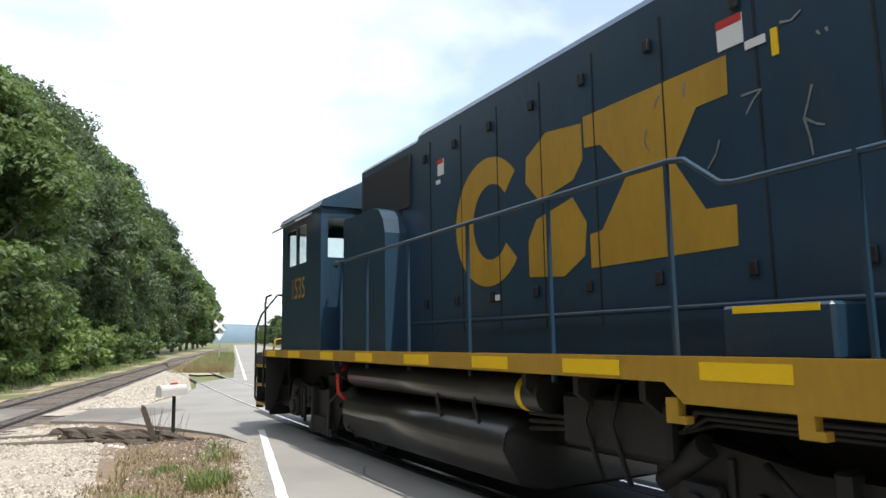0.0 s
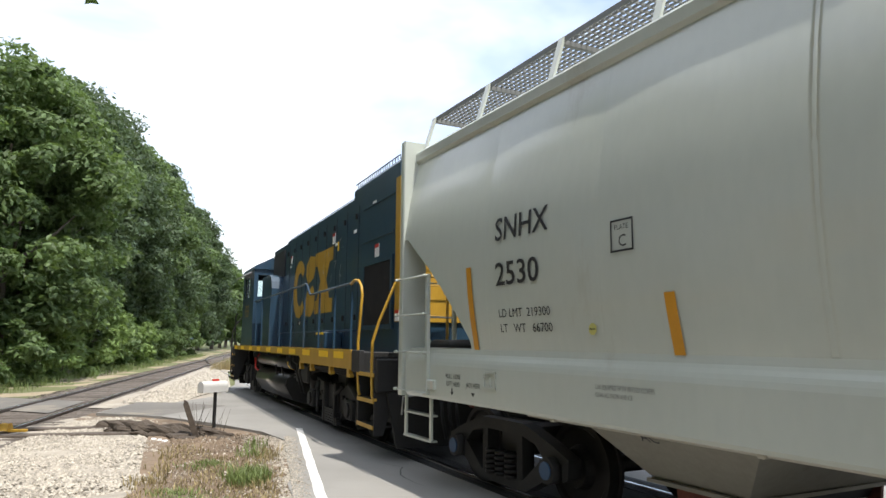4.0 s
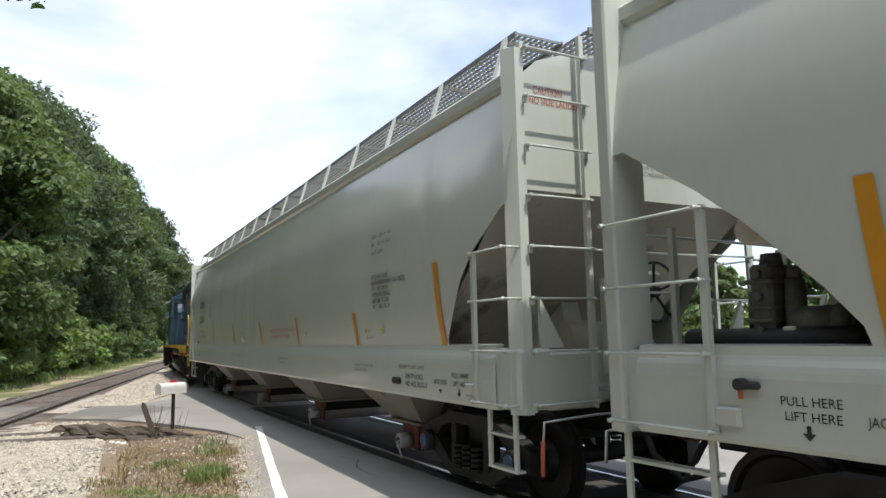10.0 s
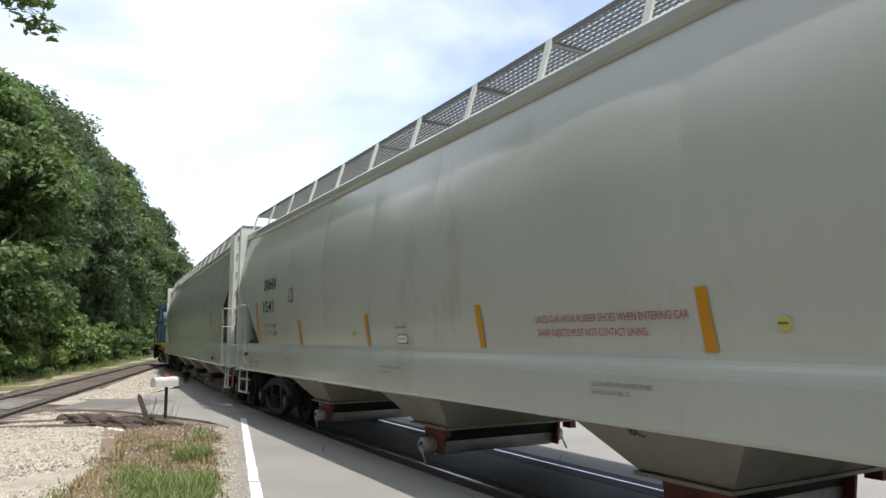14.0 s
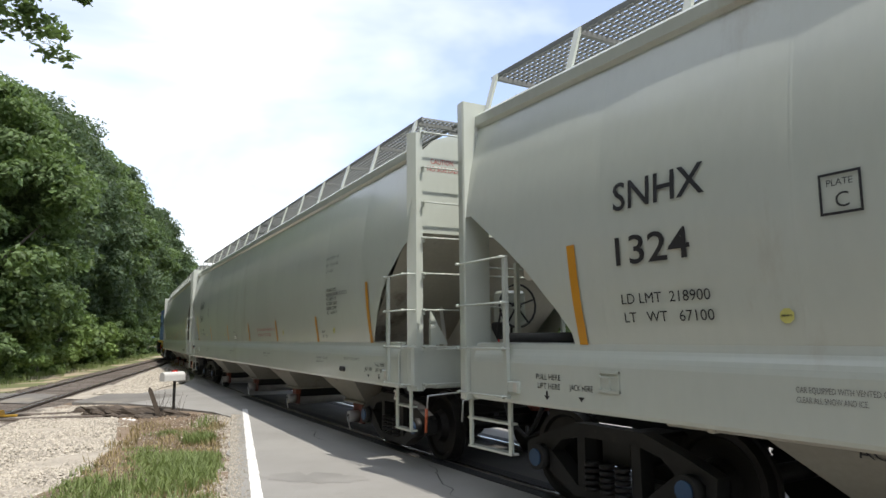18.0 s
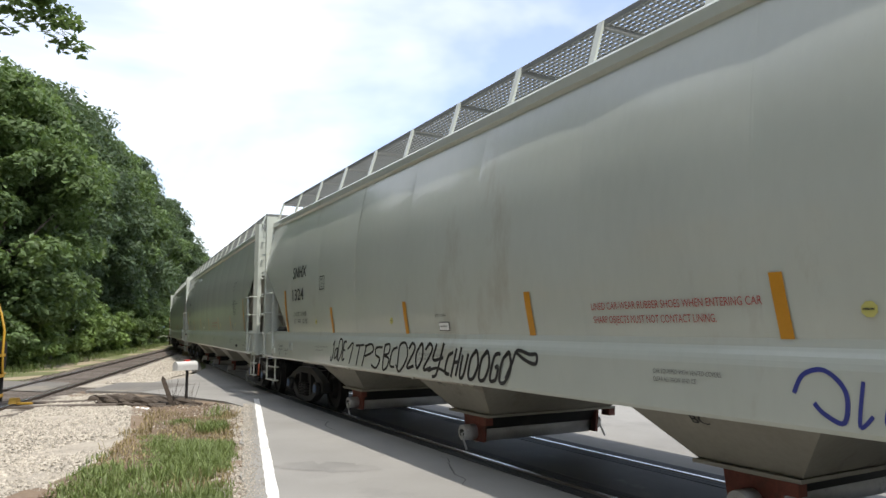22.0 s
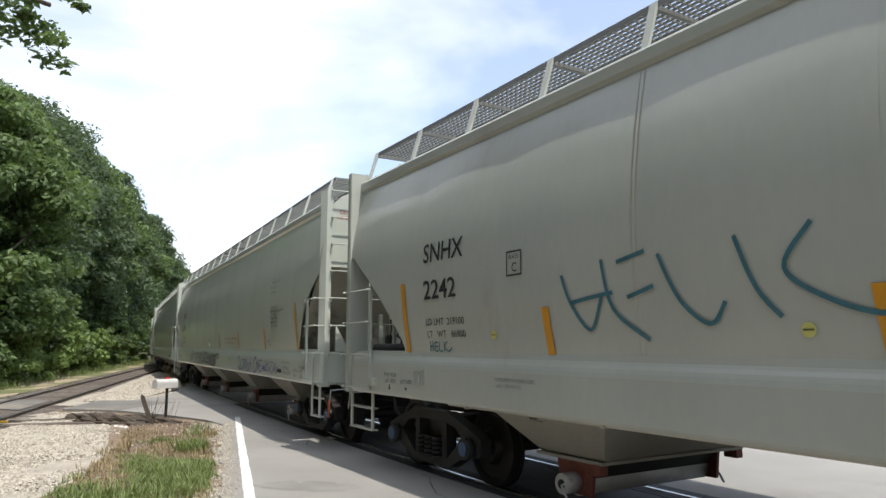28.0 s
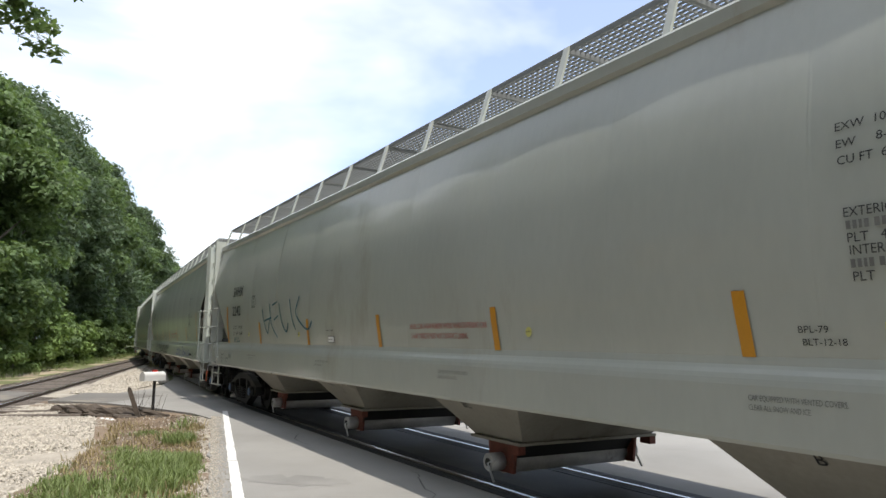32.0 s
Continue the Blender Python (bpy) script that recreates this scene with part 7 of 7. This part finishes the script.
def bush(x, y, rad, hgt, seed, mat):
    root = thing("bush", None, None, "dense green bush at the foot of the trees", "bush", group="bushes beside the side track", m=pose(x, y, -0.12))
    part("stems", trunk_mesh("stems", seed, hgt * 0.6, 0.05, 6, rad * 0.7), M_BARK, root)
    part("foliage", crown_mesh("foliage", seed, rad, hgt, 0.1, mat, blobs=46, leaves=130, size=0.15), mat, root)


for i, (y, left, rad, hgt, mat) in enumerate(((26.0, 3.9, 1.5, 2.2, M_LEAF), (29.5, 3.8, 1.9, 3.0, M_LEAF_LIGHT), (33.5, 4.0, 2.0, 3.6, M_LEAF_LIGHT), (37.5, 3.8, 2.0, 3.7, M_LEAF_LIGHT), (42.0, 4.2, 2.1, 3.6, M_LEAF), (47.0, 3.7, 1.9, 3.0, M_LEAF_LIGHT),
                                              (54.0, 4.0, 2.0, 3.0, M_LEAF), (62.0, 4.2, 2.1, 3.0, M_LEAF), (72.0, 4.2, 2.2, 3.2, M_LEAF), (22.5, 4.3, 1.4, 2.0, M_LEAF_LIGHT), (19.5, 5.4, 1.6, 2.4, M_LEAF_DARK), (13.5, 4.8, 1.6, 2.3, M_LEAF_DARK))):
    x, yy = beside(y, left + 0.7)
    bush(x, yy, rad, hgt, 60 + i, mat)


# ---- grass, stones ----
def blades(name, spots, mat, label, height=0.25, seed=1, lean=0.5):
    rng = np.random.default_rng(seed)
    V, F = [], []
    for x, y, z, n, rad, hgt in spots:
        a, r = rng.uniform(0, 6.283, n), rad * np.sqrt(rng.uniform(0, 1, n))
        bx, by = x + r * np.cos(a), y + r * np.sin(a)
        h = height * hgt * rng.uniform(0.45, 1.15, n)
        ta, w = rng.uniform(0, 6.283, n), rng.uniform(0.004, 0.011, n)
        lx, ly = np.cos(ta) * h * lean * rng.uniform(0.1, 1, n), np.sin(ta) * h * lean * rng.uniform(0.1, 1, n)
        wx, wy = -np.sin(ta) * w, np.cos(ta) * w
        for i in range(n):
            k = len(V)
            V += [(bx[i] - wx[i], by[i] - wy[i], z - 0.03), (bx[i] + wx[i], by[i] + wy[i], z - 0.03), (bx[i] + lx[i] * 0.4 + wx[i] * 0.8, by[i] + ly[i] * 0.4 + wy[i] * 0.8, z + h[i] * 0.6),
                  (bx[i] + lx[i] * 0.4 - wx[i] * 0.8, by[i] + ly[i] * 0.4 - wy[i] * 0.8, z + h[i] * 0.6), (bx[i] + lx[i], by[i] + ly[i], z + h[i])]
            F += [(k, k + 1, k + 2, k + 3), (k + 3, k + 2, k + 4)]
    return thing(name, pydata(name, V, F, mat), mat, label, "grass", kind="stuff")


rng = random.Random(8)
spots, straw = [], []
for i in range(2100):
    y = rng.uniform(0.5, 12.2)
    o = -0.5 - 1.6 * rng.random() ** 1.3
    x = edge_x(y, o)
    d = noise.noise(Vector((x * 1.1, y * 0.8, 2))) + 0.18 * noise.noise(Vector((x * 4, y * 4, 7)))
    green = d + (0.30 if y < 7.2 else 0.12) - 0.17 * max(0.0, y - 6.5) + 0.12 * max(0, o + 1.4)
    if green > 0.12:
        spots.append((x, y, -0.04, 20, 0.16, 0.3 + 0.45 * min(1, max(0, green))))
    elif green > -0.35 and rng.random() < 0.7:
        straw.append((x, y, -0.04, 9, 0.17, 0.5 * rng.random() + 0.2))
for y, o, n, r in ((8.5, -0.72, 330, 0.2), (8.25, -0.82, 220, 0.22), (8.6, -0.95, 100, 0.25), (6.2, -0.85, 330, 0.3), (5.6, -0.8, 240, 0.3), (4.8, -0.9, 260, 0.32), (10.2, -0.8, 70, 0.22), (11.1, -0.75, 50, 0.22), (3.9, -0.95, 220, 0.34), (5.0, -1.6, 150, 0.35), (4.2, -1.8, 140, 0.35)):
    spots.append((edge_x(y, o), y, -0.04, n, r, 0.95))
blades("verge_grass", spots, M_GRASS, "green grass tufts along the road edge", 0.21, 3, 0.9)
blades("dry_grass", straw, M_STRAW, "thin dry grass on the dirt bank", 0.2, 4, 1.0)
isl = []
for i in range(700):
    t = rng.uniform(0, 1)
    y = 39 + 60 * t * t
    isl.append((edge_x(y, -0.9 - rng.uniform(0, 2.6)), y, 0.0, 14, 0.5, 1.4))
blades("island_grass", isl, M_STRAW, "dry pale grass between road and track", 0.35, 5, 0.4)
isl = [(edge_x(y, -0.8 - rng.uniform(0, 2.4)), y, 0.0, 14, 0.6, 1.5) for y in (41 + 50 * rng.random() for _ in range(420))]
blades("island_green_grass", isl, M_GRASS, "green grass between road and track", 0.35, 6, 0.4)
vg = [(*beside(8 + 70 * rng.random(), 2.6 + 2.2 * rng.random()), -0.1, 12, 0.35, 1.2) for _ in range(500)]
blades("track_grass", vg, M_GRASS, "weeds at the foot of the trees", 0.3, 7, 0.5)


def stones(name, n, place, mat, label, lo, hi, seed):
    rg = np.random.default_rng(seed)
    base = np.array([(1, 0, 0), (-1, 0, 0), (0, 1, 0), (0, -1, 0), (0, 0, 1), (0, 0, -1)], float)
    tri = np.array([(0, 2, 4), (2, 1, 4), (1, 3, 4), (3, 0, 4), (2, 0, 5), (1, 2, 5), (3, 1, 5), (0, 3, 5)])
    V, F = [], []
    for i in range(n):
        x, y, z = place(rg)
        s = rg.uniform(lo, hi) * rg.uniform(0.6, 1.2, 3) * np.array([1, 1, 0.7])
        a = rg.uniform(0, 6.283)
        v = (base + rg.normal(size=(6, 3)) * 0.22) * s
        c, d = math.cos(a), math.sin(a)
        v = np.stack([v[:, 0] * c - v[:, 1] * d + x, v[:, 0] * d + v[:, 1] * c + y, v[:, 2] + z], axis=1)
        V.append(v)
        F.append(tri + 6 * i)
    return thing(name, pydata(name, np.concatenate(V).tolist(), np.concatenate(F).tolist(), mat), mat, label, "stones", kind="stuff")


def gravel_place(rg):
    y = rg.uniform(1.0, 15.3)
    left = on_side(y, -1.45).x
    right = float(np.interp(y, [0, 5.2, 7.9, 10.8, 14.3, 15.4], [-3.1, -2.95, -3.6, -4.9, -6.8, -8.3])) + 0.3 * rg.normal()
    x = rg.uniform(left, max(left + 0.1, right))
    return x, y, -0.06 + 0.03 * noise.noise(Vector((x, y, 0)))


stones("limestone_chips", 30000, gravel_place, M_STONE, "loose pale limestone chips", 0.012, 0.04, 1)


def wedge_place(rg):
    y = rg.uniform(18.4, 42)
    l = on_side(y, -1.6).x
    r = np.interp(y, [18.4, 25, 37.5, 42], [-8.0, -8.9, -13.4, -15.6])
    return rg.uniform(l, max(l + 0.2, r)), y, -0.025


stones("wedge_chips", 9000, wedge_place, M_STONE, "loose pale limestone chips", 0.02, 0.06, 2)


def bed_place(rg):
    p = on_side(rg.uniform(3, 60), rg.uniform(-1.7, 1.7))
    return p.x, p.y, -0.085


stones("ballast_stones", 14000, bed_place, M_BALLAST, "brown ballast stones", 0.02, 0.05, 3)


def bank_place(rg):
    y = rg.uniform(1, 12.4)
    return edge_x(y, -0.28 - abs(rg.normal()) * 0.45), y, -0.025


def lip_place(rg):
    y = rg.uniform(0.5, 12.2)
    o = -0.27 + rg.normal() * 0.09
    return edge_x(y, o), y, (0.004 if o > -0.3 else -0.02)


stones("edge_grit", 8000, lip_place, M_STONE, "grey grit along the broken road edge", 0.004, 0.013, 8)
stones("shoulder_grit", 9000, bank_place, M_STONE, "grey grit on the shoulder", 0.005, 0.02, 4)


def dirt_place(rg):
    y = rg.uniform(4, 12.6)
    return float(np.interp(y, [4, 7.9, 10.8, 14], [-3.0, -3.5, -4.7, -6.2])) + abs(rg.normal()) * 0.6, y, -0.02


stones("dirt_crumbs", 12000, dirt_place, M_DIRT, "crumbs of brown earth", 0.008, 0.04, 5)
stones("dirt_pebbles", 2200, dirt_place, M_STONE, "pale pebbles scattered on the dirt", 0.008, 0.03, 6)

# ties of the side track
tie = bmesh.new()
box(tie, -0.115, 0.115, -1.28, 1.28, -0.22, -0.068, 0.012)
TIE = finish("tie", tie, M_TIE)
for i in range(115):
    y = 2.0 + 0.52 * i * math.cos(SIDE_H)
    p = on_side(y)
    rj = random.Random(i)
    part("tie", TIE, M_TIE, side_track, m=Matrix.Translation((p.x, p.y, rj.uniform(-0.02, 0.012))) @ Matrix.Rotation(radians(90) + SIDE_H + rj.uniform(-0.03, 0.03), 4, "Z"))

# ---- small things ----
mb = thing("mailbox", None, None, "white enamel mailbox on a thin dark post", "mailbox", m=pose(-4.65, 12.35, -0.08, 0, 0, 58))
bm = bmesh.new()
box(bm, -0.022, 0.022, -0.022, 0.022, -0.2, 0.83)
part("post", bm, M_BLACK, mb)
bm = bmesh.new()
ring = [(-0.085, 0.82), (0.085, 0.82)] + [(0.085 * math.cos(radians(a)), 0.93 + 0.085 * math.sin(radians(a))) for a in range(0, 181, 20)]
slab(bm, ring, -0.32, 0.2, "x")
part("body", bm, M_MAILBOX, mb)
bm = bmesh.new()
box(bm, -0.07, 0.06, -0.01, 0.02, 1.0, 1.05)
part("flag", bm, M_RED, mb, "faded red flag")
bm = bmesh.new()
slab(bm, ring, 0.2, 0.215, "x")
part("door", bm, M_MAILBOX, mb, "open front flap")

st = bmesh.new()
slab(st, [(-0.05, -0.15), (0.05, -0.15), (0.045, 0.72), (0.0, 0.78), (-0.04, 0.7)], -0.02, 0.02, "y")
thing("wooden_stake", st, M_LOG, "dark weathered wooden stake leaning beside the mailbox", "stake", m=pose(-4.78, 12.0, -0.1, 0, -20, 15))

def rotten_log(pts, radii, seed):
    """A split, crumbling log: rings of uneven radius along a crooked line."""
    bm = bmesh.new()
    rings = []
    n = 4 * (len(pts) - 1)
    for i in range(n + 1):
        f = i / n * (len(pts) - 1)
        k = min(len(pts) - 2, int(f))
        c = Vector(pts[k]).lerp(Vector(pts[k + 1]), f - k)
        r = radii[k] + (radii[k + 1] - radii[k]) * (f - k)
        ring = []
        for j in range(14):
            a = 6.28319 * j / 14
            q = r * (1 + 0.55 * noise.noise(Vector((c.x * 2.6 + seed, 1.6 * math.cos(a), 1.6 * math.sin(a)))) + 0.35 * noise.noise(Vector((c.x * 9, 3 * math.cos(a), 3 * math.sin(a) + seed))))
            ring.append(bm.verts.new((c.x + 0.06 * noise.noise(Vector((j, i, seed))), c.y + q * math.cos(a), c.z + 0.85 * q * math.sin(a))))
        rings.append(ring)
    for p, q in zip(rings, rings[1:]):
        for j in range(14):
            bm.faces.new((p[j], p[(j + 1) % 14], q[(j + 1) % 14], q[j]))
    bm.faces.new(rings[0][::-1])
    bm.faces.new(rings[-1])
    return bm


thing("fallen_log", rotten_log([(-1.65, 0.1, 0.06), (-0.9, 0.03, 0.10), (0.0, -0.03, 0.11), (0.9, 0.02, 0.10), (1.5, 0.05, 0.05)], [0.09, 0.14, 0.15, 0.13, 0.07], 1.0), M_LOG, "dark rotten log crumbling at the edge of the gravel", "log", m=pose(-6.1, 12.75, -0.08, 0, 0, -32))
thing("fallen_log", rotten_log([(-1.0, 0, 0.05), (-0.2, 0.04, 0.1), (0.7, -0.02, 0.09), (1.1, 0.02, 0.05)], [0.07, 0.12, 0.1, 0.05], 7.0), M_LOG, "shorter dark rotten log beside the mailbox", "log", m=pose(-5.3, 12.55, -0.06, 0, 0, -18))
rk = random.Random(21)
for i in range(22):
    f = i / 21
    px, py = -7.2 + 2.7 * f + rk.uniform(-0.15, 0.15), 13.35 - 1.35 * f + rk.uniform(-0.28, 0.12)
    ln = rk.uniform(0.12, 0.34)
    thing("timber_splinter", rotten_log([(-ln, 0, 0.02), (0, 0.02, 0.035), (ln, 0, 0.015)], [0.015, rk.uniform(0.025, 0.05), 0.012], i * 3.1), M_LOG, "dark splintered scrap of rotten timber on the dirt", "timber", group="timber splinters", m=pose(px, py, -0.05, 0, rk.uniform(-12, 12), rk.uniform(-80, 40)))
for i, (x, y, s, a) in enumerate(((-7.1, 13.45, 0.55, 10), (-5.2, 12.1, 0.5, -50), (-6.5, 12.95, 0.45, 40), (-4.95, 11.85, 0.35, 10), (-5.7, 12.35, 0.4, 80))):
    ck = bmesh.new()
    box(ck, -0.5 * s, 0.5 * s, -0.28 * s, 0.28 * s, -0.1, 0.13 * s + 0.04, 0.03)
    for v in ck.verts:
        v.co += Vector((noise.noise(v.co * 4 + Vector((i, 0, 0))), noise.noise(v.co * 4 + Vector((0, i, 0))), noise.noise(v.co * 4 + Vector((0, 0, i))))) * 0.07
    thing("broken_timber", ck, M_LOG, "broken chunk of old timber by the log", "timber", group="timber chunks", m=pose(x, y, -0.07, 4, 3, a))
for i, (x, y) in enumerate(((-5.35, 11.75), (-5.5, 11.85), (-5.22, 11.65))):
    ck = bmesh.new()
    box(ck, -0.04, 0.04, -0.03, 0.03, -0.02, 0.04, 0.012)
    for v in ck.verts:
        v.co += Vector((noise.noise(v.co * 20 + Vector((i, 0, 0))), noise.noise(v.co * 20), 0)) * 0.02
    thing("litter", ck, M_WHITE, "crumpled white scrap of litter on the dirt", "litter", group="litter", m=pose(x, y, -0.05, 0, 0, 40 * i))
tw = thing("dry_twigs", None, None, "dry leafless twigs beside the mailbox post", "twigs", m=pose(-4.8, 12.3, -0.08))
rg2 = random.Random(3)
for i in range(16):
    bm = bmesh.new()
    a = Vector((rg2.uniform(-0.3, 0.3), rg2.uniform(-0.15, 0.15), -0.05))
    b = a + Vector((rg2.uniform(-0.25, 0.25), rg2.uniform(-0.1, 0.1), rg2.uniform(0.3, 0.75)))
    rod(bm, a, b, 0.006, 5, 0.002)
    part("twig", bm, M_LOG, tw)

# derail on the side track
p = on_side(12.3, -0.753)
dr = thing("derail", None, None, "yellow steel derail device on the rail", "derail", m=Matrix.Translation((p.x, p.y, 0)) @ Matrix.Rotation(SIDE_H + radians(90), 4, "Z"))
bm = bmesh.new()
slab(bm, [(-0.16, 0.0), (0.16, 0.0), (0.08, 0.12), (-0.08, 0.12)], -0.08, 0.08, "y")
part("block", bm, M_YELLOW, dr)
bm = bmesh.new()
box(bm, -0.08, 0.0, -0.38, -0.06, -0.03, 0.02, 0.01)
part("arm", bm, M_YELLOW, dr)
for k, d in enumerate((-0.45, 0.45)):
    t3 = bmesh.new()
    box(t3, -0.12, 0.12, -2.2, 0.2, -0.16, -0.02, 0.015)
    q = on_side(12.3 + d, -0.9)
    thing("headblock_timber", t3, M_TIE, "long timber carrying the derail", "timber", group="derail timbers", m=Matrix.Translation((q.x, q.y, 0.0)) @ Matrix.Rotation(SIDE_H + radians(90), 4, "Z"))

# level crossing sign far along the road
cs = thing("crossbuck_sign", None, None, "white crossed-board railway crossing sign on a post", "road sign", m=pose(-18.9, 60.2, -0.1, 0, 0, 14))
bm = bmesh.new()
box(bm, -0.05, 0.05, -0.05, 0.05, 0, 3.6)
part("post", bm, M_STEEL, cs)
for a in (45, -45):
    bm = bmesh.new()
    box(bm, -0.61, 0.61, -0.075 - (0.02 if a > 0 else 0), -0.055 - (0.02 if a > 0 else 0), -0.115, 0.115)
    part("board", bm, M_WHITE, cs, m=pose(0, 0, 3.2, 0, a, 0))
bm = bmesh.new()
slab(bm, [(-0.38, 2.5), (0.38, 2.5), (0.0, 1.9)], -0.07, -0.055, "y")
part("yield_board", bm, M_WHITE, cs)

# distance: wooded hills and far trees beyond the road
# Blue of the distance haze is mixed into the hill's base colour.
M_HILL = material("hazy_wooded_hill", (0.16, 0.22, 0.27), rough=1.0, vary=0.12, scale=0.01, fine=0.08)
hv, hf = [], []
for i in range(81):
    a = radians(-60 + 1.9 * i)
    r = 1300
    z = 26 + 22 * noise.noise(Vector((i * 0.13, 0, 1))) + 8 * noise.noise(Vector((i * 0.6, 0, 2)))
    hv += [(-r * math.sin(a), r * math.cos(a), -2), (-r * math.sin(a), r * math.cos(a), z), (-(r + 350) * math.sin(a), (r + 350) * math.cos(a), z * 0.9)]
for i in range(80):
    hf += [(3 * i, 3 * i + 3, 3 * i + 4, 3 * i + 1), (3 * i + 1, 3 * i + 4, 3 * i + 5, 3 * i + 2)]
thing("far_hills", pydata("far_hills", hv, hf, M_HILL, True), M_HILL, "low hazy blue wooded hills on the horizon", "hills", kind="structure")
for i in range(26):
    y = 130 + 14 * i
    plant(5 + i % 2, edge_x(y, 16 + 5 * rnd.random()), y, 0.8 + 0.3 * rnd.random(), rnd.uniform(0, 360), "leafy tree far along the road")
for i in range(34):
    y = -30 + 5.2 * i + 2 * rnd.random()
    plant(5 + i % 2, edge_x(y, 46 + 10 * rnd.random()), y, 0.75 + 0.35 * rnd.random(), rnd.uniform(0, 360), "leafy tree on the far side of the road")
rb = random.Random(21)
for i in range(30):
    y = -20 + 4.4 * i + 2 * rb.random()
    x = edge_x(y, 38 + 6 * rb.random())
    if i < 2:
        root = thing("bush", None, None, "rounded green bush beyond the road", "bush", group="bushes beyond the road", m=pose(x, y, -0.1))
        part("stems", trunk_mesh("stems", 90 + i, 1.6, 0.05, 6, 1.2), M_BARK, root)
        part("foliage", crown_mesh("foliage", 90 + i, 2.3, 3.4, 0.1, (M_LEAF, M_LEAF_LIGHT)[i], blobs=46, leaves=70, size=0.3), (M_LEAF, M_LEAF_LIGHT)[i], root)
        FAR_BUSH = [root] if i == 0 else FAR_BUSH + [root]
    else:
        copy_thing(FAR_BUSH[i % 2], pose(x, y, -0.1, 0, 0, 47 * i))

# utility poles and wires on the far side of the road
M_POLE = material("weathered_pole", (0.17, 0.13, 0.10), rough=0.9, vary=0.3, scale=3, fine=30, stretch=(3, 3, 0.3))
POLES = [(edge_x(y, 15.5), y) for y in (-22, 14, 50, 86, 122, 158)]
for x, y in POLES:
    pl = thing("utility_pole", None, None, "weathered wooden utility pole with a crossarm", "utility pole", group="utility poles", m=pose(x, y, -0.1, 0, 0, 16.33))
    bm = bmesh.new()
    rod(bm, (0, 0, -0.5), (0, 0, 9.2), 0.15, 10, 0.1)
    part("pole", bm, M_POLE, pl)
    bm = bmesh.new()
    box(bm, -1.1, 1.1, -0.05, 0.05, 8.5, 8.62)
    part("crossarm", bm, M_POLE, pl)
    for o in (-1.0, 0.0, 1.0):
        bm = bmesh.new()
        rod(bm, (o, 0, 8.62 if o else 9.2), (o, 0, 8.78 if o else 9.36), 0.04, 8, 0.03)
        part("insulator", bm, M_STEEL, pl)
for o, top, r in ((-1.0, 8.7, 0.012), (0.0, 9.28, 0.012), (1.0, 8.7, 0.012), (0.1, 6.6, 0.022), (0.1, 5.9, 0.03)):
    for (x0, y0), (x1, y1) in zip(POLES, POLES[1:]):
        bm = bmesh.new()
        c, d = math.cos(radians(16.33)), math.sin(radians(16.33))
        tube(bm, [(x0 + (x1 - x0) * k / 8 + o * c, y0 + (y1 - y0) * k / 8 + o * d, top - 0.1 - 0.7 * (1 - (k / 4 - 1) ** 2)) for k in range(9)], r, 4)
        thing("power_line", bm, M_RUBBER, "black power line between the utility poles", "power line", group="power lines")


# ---- motion of the train ----
def place_at(t):
    """Cubic passage through the train's places."""
    ts = [r[0] for r in RUN]
    i = max(0, min(len(ts) - 2, int(np.searchsorted(ts, t, side="right")) - 1))
    def slope(k):
        a, b = max(0, k - 1), min(len(ts) - 1, k + 1)
        return (RUN[b][1] - RUN[a][1]) / (ts[b] - ts[a])
    h = ts[i + 1] - ts[i]
    u = (t - ts[i]) / h
    return ((2 * u ** 3 - 3 * u ** 2 + 1) * RUN[i][1] + (u ** 3 - 2 * u ** 2 + u) * h * slope(i) + (-2 * u ** 3 + 3 * u ** 2) * RUN[i + 1][1] + (u ** 3 - u ** 2) * h * slope(i + 1))


def motions():
    times = [0.5 * i for i in range(65)]
    roll = [0.2 * i for i in range(161)]
    for k, w in enumerate(WAGONS):
        rows = []
        for t in times:
            c = place_at(t) - OFFSETS[k] - HL
            rows.append((t, ride(c + TRUCK, c - TRUCK)))
        walk(w, rows)
        for ws in wheels_of(w):
            x = ws.location.x
            walk(ws, [(t, pose(x, 0, 0.457, 0, math.degrees((place_at(t) - place_at(0)) / 0.457) % 360, 0)) for t in roll])
    rows = []
    for t in times:
        c = place_at(t) + 0.73 + LV
        rows.append((t, ride(c + 4.85, c - 4.85)))
    walk(LOCO, rows)
    for ws in wheels_of(LOCO):
        x = ws.location.x
        walk(ws, [(t, pose(x, 0, 0.508, 0, math.degrees((place_at(t) - place_at(0)) / 0.508) % 360, 0)) for t in roll])


motions()
